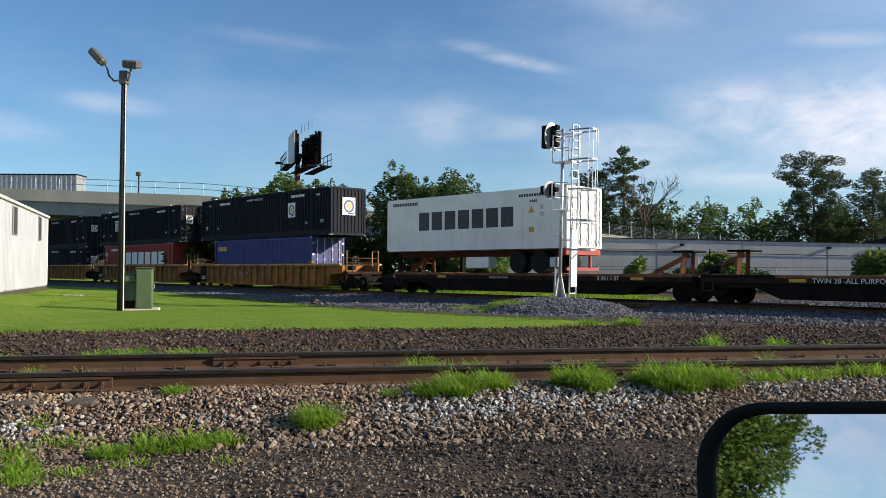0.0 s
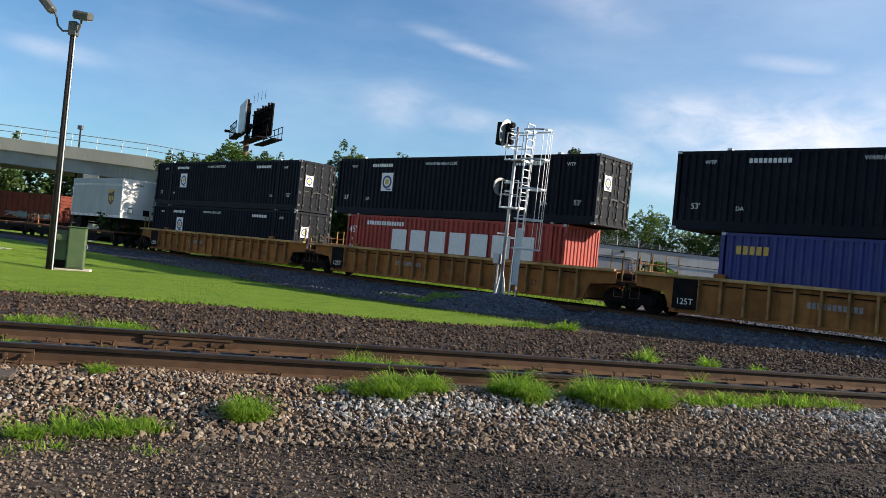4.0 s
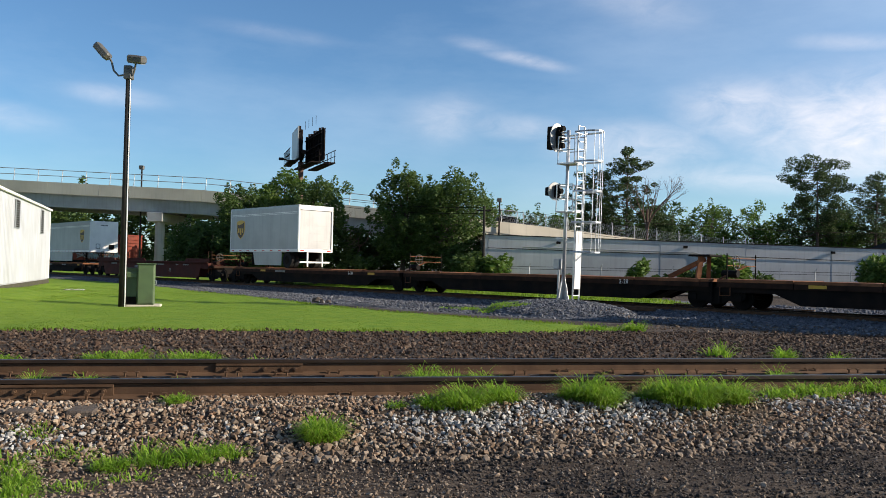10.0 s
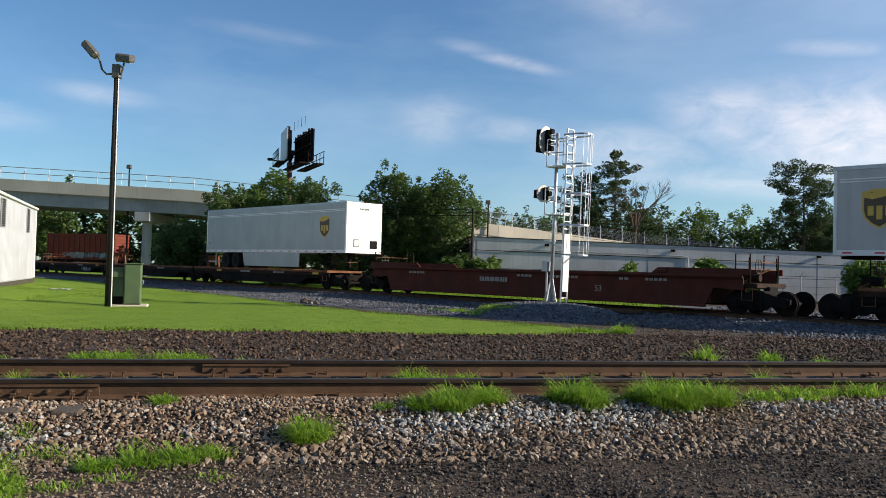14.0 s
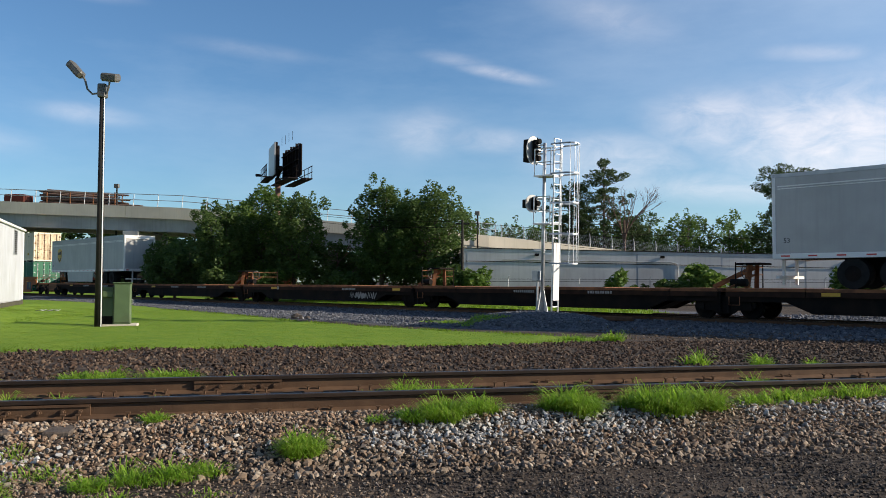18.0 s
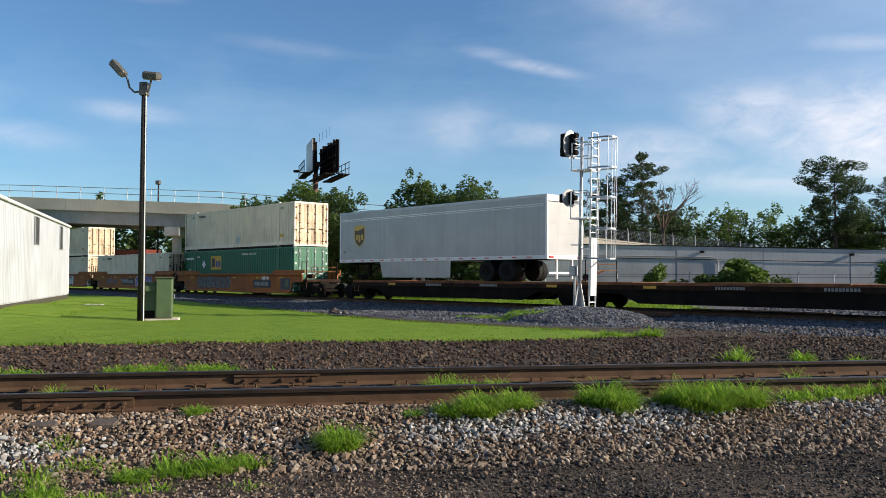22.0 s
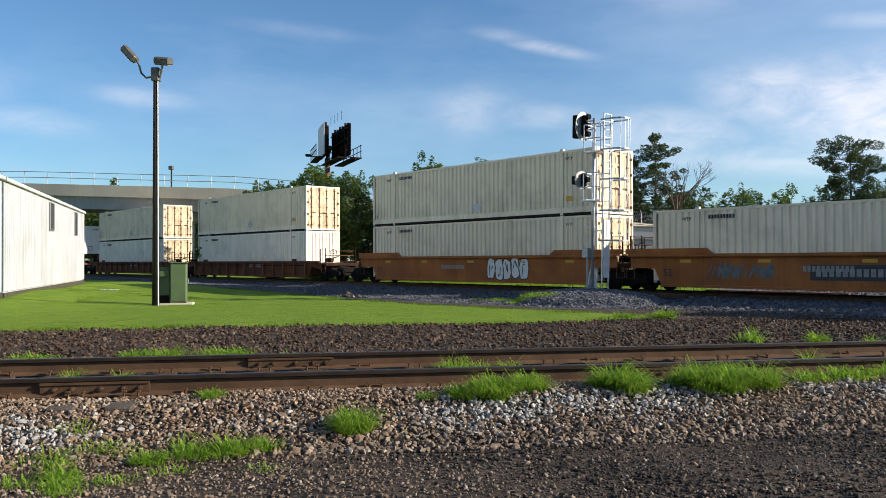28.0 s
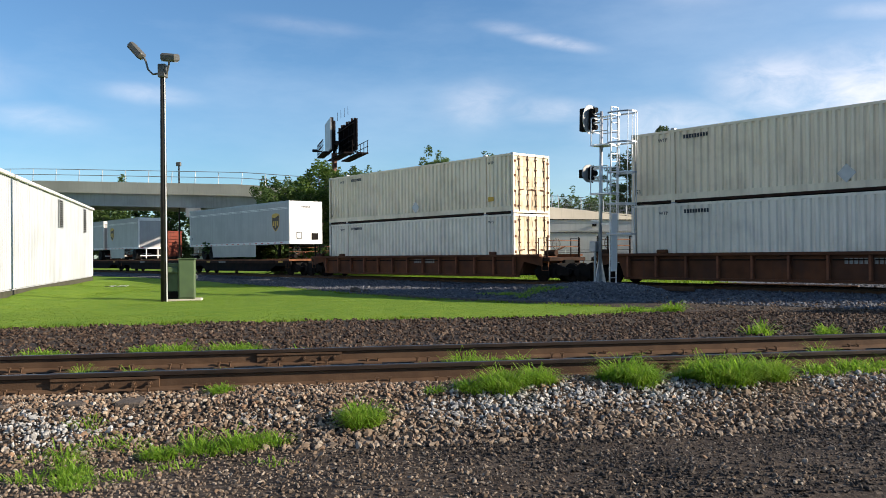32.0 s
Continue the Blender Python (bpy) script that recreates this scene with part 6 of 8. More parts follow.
def well_unit(label, L, style, body, top, right_truck=False, number_x=-2.0, group="well cars of the train"):
    """A sunken container car: deep side sills, a low floor between them, and raised platforms over the bogies."""
    ob = thing("well_car", label, "rail car", group=group)
    h = L / 2
    well = h - 1.75
    # yellow cars: dusty chord paint made paler to show its sunlit ledge
    chord = M["wellsunlit"] if body is M["wellyellow"] else body
    for y, s in ((-1.36, -1), (1.36, 1)):
        ya, yb = (y, y + 0.06) if s < 0 else (y - 0.06, y)
        part("side_sill", MB().prism([(-h + 0.4, top - 0.55), (-well - 0.2, 0.92), (-well + 0.1, 0.28), (well - 0.1, 0.28), (well + 0.2, 0.92), (h - 0.4, top - 0.55), (h - 0.4, top - 0.1), (-h + 0.4, top - 0.1)], ya, yb), body, ob)
        part("top_chord", MB().cbox(-h + 0.4, h - 0.4, min(y, y + s * 0.2), max(y, y + s * 0.2), top - 0.12, top, 0.015), chord, ob)
        part("bottom_chord", MB().cbox(-well + 0.1, well - 0.1, y - 0.08, y + 0.08, 0.2, 0.30, 0.015), body, ob)
        if style == "ribbed":
            n = 19 if body is M["wellyellow"] else 13
            for k in range(n):
                xk = -well + 0.35 + k * (2 * well - 0.7) / (n - 1)
                # ribs are painted lighter than the panels, in place of relief lighting
                part("rib", MB().cbox(xk - 0.045, xk + 0.045, min(y, y + s * 0.17), max(y, y + s * 0.17), 0.3, top - 0.1, 0.012), M["wellrib"] if body is M["wellyellow"] else M["brownrib"], ob)
                if k < n - 1:
                    xe = xk + (2 * well - 0.7) / (n - 1)
                    part("pocket_bar", MB().box(xk + 0.12, xe - 0.12, min(y + s * 0.004, y + s * 0.05), max(y + s * 0.004, y + s * 0.05), top - 0.3, top - 0.255), M["black"], ob)
        else:
            for k, xk in enumerate((-6.6, -3.4, 0.2, 3.5, 6.6) if body is not M["fecbrown"] else ()):
                part("reflector", MB().box(xk - 0.24, xk + 0.24, y + s * 0.002 - 0.004, y + s * 0.006 + 0.004, top - 0.34, top - 0.22), M["yellow"], ob, "yellow reflector strip")
            for sx in (-1, 1):
                part("raised_edge", MB().prism([(sx * (well - 2.4), top), (sx * h * 0.985, top), (sx * h * 0.985, top + 0.22), (sx * (well - 2.1), top + 0.22)], ya + s * 0.012, yb + s * 0.012), body, ob)
    part("floor", MB().box(-well, well, -1.3, 1.3, 0.3, 0.345), M["black"], ob)
    for sx in (-1, 1):
        part("bulkhead", MB().cbox(sx * well - 0.06, sx * well + 0.06, -1.29, 1.29, 0.35, top - 0.1, 0.01), body, ob)
        part("end_platform", MB().cbox(min(sx * well + 0.07 * sx, sx * h), max(sx * well + 0.07 * sx, sx * h), -1.28, 1.28, 0.95, 1.12, 0.02), M["grimeshade"], ob)
        part("end_beam", MB().cbox(sx * h - 0.12, sx * h + 0.12, -0.35, 0.35, 0.72, 1.0, 0.03), M["black"], ob)
        for yy in (-1.15, 1.15):
            part("grab_iron", MB().line([(sx * (h - 0.25), yy, 1.1), (sx * (h - 0.25), yy, top + 0.75), (sx * (h - 0.8), yy, top + 0.75), (sx * (h - 0.8), yy, 1.1)], 0.03), M["wellsunlit"] if style == "ribbed" and top > 1.5 else M["grimeshade"], ob)
        part("corner_guide", MB().cbox(sx * (well - 1.9) - 0.22, sx * (well - 1.9) + 0.22, -1.42, -1.2, top, top + 0.14, 0.03), body, ob)
    end_gear(ob, -h + 0.3, 1.12, M["grimeshade"])
    end_gear(ob, h - 0.3, 1.12, M["grimeshade"])
    truck(ob, -h)
    if right_truck:
        truck(ob, h)
    bars("number", ob, number_x - 1.0, number_x + 0.75, 0.95, 0.2, -1.366, M["dull"], 11)
    return ob


def flat_unit(label, L, right_truck, marks=(), hitches=(), reflectors=True, rusty=True, group="spine cars of the train"):
    """A low black car: a deep centre sill with a rusty deck of platforms, on bogies, with folding trailer hitches."""
    ob = thing("spine_car", label, "rail car", group=group)
    h = L / 2
    belly = [(-h + 0.1, 0.62), (-h + 2.3, 0.62), (-h + 3.2, 0.24), (h - 3.2, 0.24), (h - 2.3, 0.62), (h - 0.1, 0.62), (h - 0.1, 0.98), (-h + 0.1, 0.98)]
    for cy in (-1.17, 1.17):
        part("side_web", MB().prism(belly, cy - 0.05, cy + 0.05), M["black"], ob)
    part("centre_sill", MB().prism([(a, min(b, 0.9)) for a, b in belly], -0.4, 0.4), M["black"], ob)
    x = -h + 0.15
    k = 0
    while x < h - 0.5:
        w = min(2.85, h - 0.15 - x)
        part("deck_plate", MB().cbox(x, x + w - 0.03, -1.3, 1.3, 0.985 - 0.02 * (k % 2), 1.10 - 0.015 * (k % 3 == 1), 0.012), M["rustdeck"] if rusty or k % 3 else M["black"], ob)
        for cy in (-1.28, 1.28):
            part("side_channel", MB().box(x, x + w - 0.03, min(cy, cy * 1.02), max(cy, cy * 1.02), 0.80, 0.982), M["grimeshade"], ob)
        if reflectors and k % 4 == 1:
            part("reflector", MB().box(x + 0.5, x + 1.1, -1.312, -1.306, 0.85, 0.965), M["yellow"], ob, "yellow reflector strip")
        x += w
        k += 1
    for hx, sgn in hitches:
        hit = part("hitch_stand", MB().beam((hx - 0.12, -0.4, 1.1), (hx - 0.05, -0.3, 1.95), 0.14, 0.18).beam((hx - 0.12, 0.4, 1.1), (hx - 0.05, 0.3, 1.95), 0.14, 0.18), M["rustdeck"], ob, "rusty trailer hitch stand")
        part("hitch_plate", MB().cbox(hx - 0.5, hx + 0.42, -0.5, 0.5, 1.95, 2.03, 0.02), M["black"], hit)
        part("hitch_brace", MB().beam((hx - 0.05, 0, 1.85), (hx - 1.6 * sgn, 0, 1.14), 0.16, 0.16), M["rustdeck"], hit)
    end_gear(ob, -h + 0.45, 1.1, M["black"])
    truck(ob, -h)
    if right_truck:
        truck(ob, h)
        end_gear(ob, h - 0.45, 1.1, M["black"])
    for mx, body_text in marks:
        if body_text:
            lettering("side_lettering", body_text, 0.24, M["pale"], ob, mx, 0.90, -1.312)
        else:
            bars("number", ob, mx - 0.6, mx + 0.6, 0.9, 0.11, -1.312, M["dull"], 10)
    for sx in (-1, 1):
        part("coupler", MB().cbox(sx * h - 0.45, sx * h + 0.45, -0.16, 0.16, 0.72, 0.96, 0.03), M["black"], ob)
    return ob


TYRE_ME = MB().tube((0, -0.14, 0), (0, 0.14, 0), 0.5, n=22).mesh("tyre", M["rubber"])
HUB_ME = MB().tube((0, -0.16, 0), (0, -0.05, 0), 0.26, 0.24, 14).tube((0, -0.19, 0), (0, -0.16, 0), 0.1, n=10).mesh("hub", M["black"])


def shield(parent, x, z, w, y):
    """A gold-edged brown shield badge."""
    out = [(-0.5, 0.52), (-0.25, 0.6), (0, 0.62), (0.25, 0.6), (0.5, 0.52), (0.5, -0.05), (0.43, -0.27), (0.25, -0.46), (0, -0.6), (-0.25, -0.46), (-0.43, -0.27), (-0.5, -0.05)]
    s = part("shield", MB().prism([(x + a * w, z + b * w) for a, b in out], y - 0.004, y + 0.002), M["gold"], parent, "gold and brown shield badge")
    part("shield_field", MB().prism([(x + a * w * 0.88, z + b * w * 0.88 - 0.01) for a, b in out], y - 0.008, y - 0.0045), M["brown"], s)
    part("shield_sweep", MB().prism([(x - 0.44 * w, z + 0.36 * w), (x - 0.2 * w, z + 0.30 * w), (x + 0.1 * w, z + 0.36 * w), (x + 0.44 * w, z + 0.5 * w), (x, z + 0.545 * w), (x - 0.44 * w, z + 0.46 * w)], y - 0.012, y - 0.0085), M["gold"], s)
    for k, (bx, bh, bz) in enumerate(((-0.25, 0.30, 0.0), (0.0, 0.42, -0.06), (0.25, 0.30, 0.0))):
        part("badge_bar", MB().box(x + (bx - 0.085) * w, x + (bx + 0.085) * w, y - 0.011, y - 0.0085, z + (bz - bh / 2 - 0.05) * w, z + (bz + bh / 2 - 0.05) * w), M["gold"], s)


def trailer(label, L, rear_right, shield_x, axles, skirt=None, deck=1.10):
    """A road trailer: sheet sides on a bottom rail, roof, nose or roller door, landing legs and a wheel bogie, standing on a car's deck."""
    ob = thing("semi_trailer", label, "trailer", group="trailers on the train")
    x, y, b, t = L / 2, 1.29, 2.12, 5.06
    rs = 1 if rear_right else -1
    W = M["trailer"]
    n = round(L / 1.22)
    w = (L - 0.24) / n
    for side, yy in ((-1, -y), (1, y)):
        for k in range(n):
            a = -x + 0.12 + k * w
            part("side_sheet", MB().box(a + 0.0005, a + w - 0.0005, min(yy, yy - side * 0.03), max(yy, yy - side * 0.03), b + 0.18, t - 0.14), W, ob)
        part("top_rail", MB().cbox(-x, x, min(yy - side * 0.05, yy + side * 0.012), max(yy - side * 0.05, yy + side * 0.012), t - 0.14, t, 0.01), M["galv"], ob)
        part("rub_strip", MB().box(-x + 0.2, x - 0.2, min(yy, yy + side * 0.012), max(yy, yy + side * 0.012), t - 0.46, t - 0.42).box(-x + 0.2, x - 0.2, min(yy, yy + side * 0.012), max(yy, yy + side * 0.012), t - 0.54, t - 0.51), M["white"], ob)
        part("bottom_rail", MB().cbox(-x, x, min(yy - side * 0.06, yy + side * 0.015), max(yy - side * 0.06, yy + side * 0.015), b, b + 0.18, 0.01), M["white"], ob)
        for px in (-x + 0.06, x - 0.06):
            part("corner_post", MB().cbox(px - 0.06, px + 0.06, min(yy - side * 0.1, yy + side * 0.01), max(yy - side * 0.1, yy + side * 0.01), b, t + 0.005, 0.015), M["white"], ob)
    part("reflective_tape", tape(L, b, -y - 0.016), M["redlens"], ob, "red reflective tape")
    part("roof", MB().box(-x + 0.02, x - 0.02, -y + 0.05, y - 0.05, t - 0.06, t - 0.01), M["galv"], ob)
    part("floor", MB().box(-x + 0.05, x - 0.05, -y + 0.06, y - 0.06, b + 0.02, b + 0.14), M["black"], ob)
    for sgn, rear in ((rs, True), (-rs, False)):
        e = sgn * x
        if rear:
            part("door_frame", MB().box(min(e, e - sgn * 0.1), max(e, e - sgn * 0.1), -y + 0.1, y - 0.1, t - 0.3, t - 0.02), M["white"], ob)
            part("door_sill", MB().box(min(e, e - sgn * 0.12), max(e, e - sgn * 0.12), -y + 0.1, y - 0.1, b, b + 0.2), M["white"], ob)
            n2 = 5
            hh = (t - 0.31 - b - 0.21) / n2
            for k in range(n2):
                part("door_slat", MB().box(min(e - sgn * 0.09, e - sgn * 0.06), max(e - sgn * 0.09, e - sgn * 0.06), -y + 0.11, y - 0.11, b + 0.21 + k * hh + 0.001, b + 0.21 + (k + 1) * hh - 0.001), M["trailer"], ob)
            bump = MB().beam((e - sgn * 0.08, -0.55, 1.22), (e - sgn * 0.08, -0.55, b), 0.10, 0.08).beam((e - sgn * 0.08, 0.55, 1.22), (e - sgn * 0.08, 0.55, b), 0.10, 0.08).box(e - sgn * 0.08 - 0.045, e - sgn * 0.08 + 0.045, -1.1, 1.1, 1.44, 1.54)
            part("rear_bumper", bump, M["white"], ob)
            for yy in (-1.0, 1.0):
                part("tail_light", MB().cbox(e - 0.02, e + 0.03, yy - 0.14, yy + 0.14, b + 0.05, b + 0.14, 0.01), M["redlens"], ob)
        else:
            part("nose_wall", MB().cbox(min(e, e - sgn * 0.06), max(e, e - sgn * 0.06), -y + 0.1, y - 0.1, b, t - 0.02, 0.02), M["white"], ob)
            part("document_frame", MB().box(min(e, e + sgn * 0.015), max(e, e + sgn * 0.015), -0.75, -0.35, b + 0.35, b + 0.8), M["ink"], ob)
            part("document_sheet", MB().box(min(e + sgn * 0.016, e + sgn * 0.022), max(e + sgn * 0.016, e + sgn * 0.022), -0.70, -0.40, b + 0.40, b + 0.75), M["pale"], ob)
            part("connector_panel", MB().cbox(min(e, e + sgn * 0.05), max(e, e + sgn * 0.05), 0.45, 0.95, b + 0.3, b + 0.75, 0.015), M["black"], ob)
            bars("number", ob, -0.35, 0.35, t - 0.4, 0.1, e + sgn * 0.004, M["ink"], 6, turned=True)
    for k in range(axles):
        ax = rs * (x - (1.35 if L < 10 else 2.6) - k * 1.3)
        axle = part("axle", MB().tube((ax, -1.1, deck + 0.5), (ax, 1.1, deck + 0.5), 0.07, n=8), M["black"], ob)
        for yy, f in ((-1.08, 0), (-0.76, 0), (0.76, 180), (1.08, 180)):
            part("tyre", TYRE_ME, None, axle, at=pose(ax, yy, deck + 0.5, 0, 0, f))
        for yy, f in ((-1.08, 0), (1.08, 180)):
            part("hub", HUB_ME, None, axle, at=pose(ax, yy, deck + 0.5, 0, 0, f))
    bx = rs * (x - (1.35 if L < 10 else 3.2))
    part("suspension", MB().box(bx - 1.1, bx + 1.1, -0.5, -0.38, 1.72, b).box(bx - 1.1, bx + 1.1, 0.38, 0.5, 1.72, b), M["black"], ob)
    lx = -rs * (x - 2.3)
    for yy in (-0.75, 0.75):
        leg = part("landing_leg", MB().cbox(lx - 0.08, lx + 0.08, yy - 0.08, yy + 0.08, 1.34, b, 0.01), M["black"], ob)
        part("foot", MB().cbox(lx - 0.16, lx + 0.16, yy - 0.14, yy + 0.14, 1.3, 1.34, 0.01), M["black"], leg)
    part("leg_brace", MB().beam((lx, -0.7, 1.5), (lx + rs * 1.2, -0.7, b), 0.06, 0.06).beam((lx, 0.7, 1.5), (lx + rs * 1.2, 0.7, b), 0.06, 0.06), M["black"], ob)
    part("kingpin_plate", MB().cbox(-rs * (x - 0.5) - 0.5, -rs * (x - 0.5) + 0.5, -0.6, 0.6, b - 0.09, b, 0.02), M["black"], ob)
    if skirt:
        s0, s1 = skirt
        # white skirt in the greyer sheet material: its shade is in the colour
        part("side_skirt", MB().prism([(s0, b), (s0 + 0.25, 1.26), (s1, 1.26), (s1 + 0.05, b)], -y + 0.03, -y + 0.05), M["trailer"], ob, "white aerodynamic side skirt")
    if L > 10:
        lettering("size_mark", "53", 0.24, M["ink"], ob, -x + 0.5, b + 0.62, -y - 0.004)
    shield(ob, shield_x, 3.62, 1.05, -y - 0.002)
    return ob


def tape(L, b, y):
    mb = MB()
    n = int(L / 0.95)
    for k in range(n):
        a = -L / 2 + 0.3 + k * (L - 0.6) / n
        mb.box(a, a + 0.3, y - 0.004, y, b + 0.07, b + 0.12)
    return mb


def bubble_paint(parent, x0, x1, z0, z1, y, fill, ink, seed, n, label):
    """Fat sprayed shapes side by side, crossed by thin strokes; no readable letters."""
    rng = np.random.default_rng(seed)
    mb, lines = MB(), MB()
    w = (x1 - x0) / n
    for k in range(n):
        cx, cz, hh = x0 + (k + 0.5) * w, (z0 + z1) / 2 + rng.uniform(-0.06, 0.06), (z1 - z0) / 2
        ring = [(cx + w * 0.56 * rng.uniform(0.75, 1.1) * math.copysign(abs(math.cos(a)) ** 0.6, math.cos(a)), cz + hh * rng.uniform(0.75, 1.05) * math.copysign(abs(math.sin(a)) ** 0.6, math.sin(a))) for a in np.linspace(0, math.tau, 13)[:-1]]
        yk = y - 0.0006 * k
        mb.add([(cx, yk, cz)] + [(a, yk, b) for a, b in ring], [(0, 1 + (i + 1) % 12, 1 + i) for i in range(12)])
        strokes = [ring + ring[:1]] + [[(cx + rng.uniform(-0.3, 0.3) * w, cz + hh * rng.uniform(-0.7, 0.7)) for _ in range(3)] for _ in range(2)]
        for pts in strokes:
            for (ax, az), (bx, bz) in zip(pts, pts[1:]):
                d = Vector((bx - ax, bz - az))
                d = d.normalized() * 0.022 if d.length > 1e-6 else Vector((0.02, 0))
                lines.add([(ax - d.y, yk - 0.003, az + d.x), (ax + d.y, yk - 0.003, az - d.x), (bx + d.y, yk - 0.003, bz - d.x), (bx - d.y, yk - 0.003, bz + d.x)], [(0, 1, 2, 3)])
    s = tagged(part("scrawl", mb, fill, parent, label), kind="stuff")
    tagged(part("scrawl_outline", lines, ink, s), kind="stuff")
    return s


CROSSING = []


def make_lorries():
    """A box trailer, a load of logs and a dark pickup that cross the overpass."""
    ob = thing("box_lorry", "silver ribbed box lorry crossing the overpass", "lorry")
    part("side", MB().ribbed(-14.0, 0, 1.2, 3.9, -1.28, 0.06, 0.62, -1), M["galv"], ob)
    part("box", MB().cbox(-14.0, 0, -1.27, 1.28, 1.15, 3.92, 0.03), M["galv"], ob)
    part("roof_edge", MB().cbox(-14.05, 0.05, -1.36, 1.36, 3.93, 4.1, 0.03), M["black"], ob)
    part("cab", MB().cbox(-17.2, -14.4, -1.2, 1.2, 0.8, 3.4, 0.12), M["white"], ob)
    part("frame", MB().box(-17, -0.2, -0.5, 0.5, 0.85, 1.14), M["black"], ob)
    for x in (-16.2, -11.2, -10.0, -2.6, -1.3):
        for y in (-1.05, 1.05):
            part("wheel", MB().tube((x, y - 0.14, 0.5), (x, y + 0.14, 0.5), 0.5, n=16), M["rubber"], ob)
    CROSSING.append((ob, -44.5, 12.3, 6.5))
    lg = thing("log_lorry", "lorry loaded with long brown logs crossing the overpass", "lorry")
    rng = np.random.default_rng(8)
    for k in range(34):
        r = rng.uniform(0.11, 0.2)
        y, z = rng.uniform(-1.05, 1.05), 1.5 + 2.2 * rng.uniform(0, 1) ** 0.9
        e = rng.uniform(9.5, 13.0) - (z - 1.5) * 1.2
        part("log", MB().tube((rng.uniform(-0.3, 0.3), y, z), (e, y * 0.8, max(1.4, z - 1.0 * rng.uniform(0.5, 1.1))), r, r * 0.6, 8), M["log"], lg)
    for x in (0.8, 3.6, 6.4, 9.0):
        for y in (-1.22, 1.22):
            part("stake", MB().box(x - 0.06, x + 0.06, y - 0.05, y + 0.05, 1.0, 3.2), M["rustdeck"], lg)
    part("frame", MB().box(-4.2, 9.6, -0.5, 0.5, 0.85, 1.3), M["black"], lg)
    part("cab", MB().cbox(-4.4, -1.9, -1.2, 1.2, 0.8, 2.9, 0.12), M["fecbrown"], lg)
    for x in (-3.6, 1.0, 2.2, 8.0, 9.2):
        for y in (-1.05, 1.05):
            part("wheel", MB().tube((x, y - 0.14, 0.5), (x, y + 0.14, 0.5), 0.5, n=16), M["rubber"], lg)
    CROSSING.append((lg, -37.8 + 16.8 * 17.5, 16.8, 6.5))
    car = thing("pickup_truck", "dark blue pickup truck crossing the overpass", "car")
    body = mat("dark_blue_car_paint", (0.012, 0.016, 0.028), (0.016, 0.02, 0.034), 3, 0.3)
    part("body", MB().prism([(-3.1, 0.5), (3.1, 0.5), (3.15, 1.0), (2.9, 1.28), (1.5, 1.36), (-3.1, 1.36)], -1.0, 1.0), body, car)
    part("cab", MB().prism([(-1.5, 1.362), (1.5, 1.362), (0.7, 2.15), (-1.3, 2.2)], -0.92, 0.92), body, car)
    for y in (-0.925, 0.925):
        part("side_window", MB().prism([(-1.2, 1.45), (1.1, 1.45), (0.6, 2.0), (-1.15, 2.05)], y - 0.006, y + 0.006), M["black"], car)
    part("bed_cover", MB().cbox(-3.1, -1.52, -0.95, 0.95, 1.362, 1.75, 0.05), body, car)
    for x in (-1.9, 1.95):
        for y in (-0.92, 0.92):
            part("wheel", MB().tube((x, y - 0.13, 0.45), (x, y + 0.13, 0.45), 0.45, n=16), M["rubber"], car)
    CROSSING.append((car, -167.3, -17.5, 3.0))


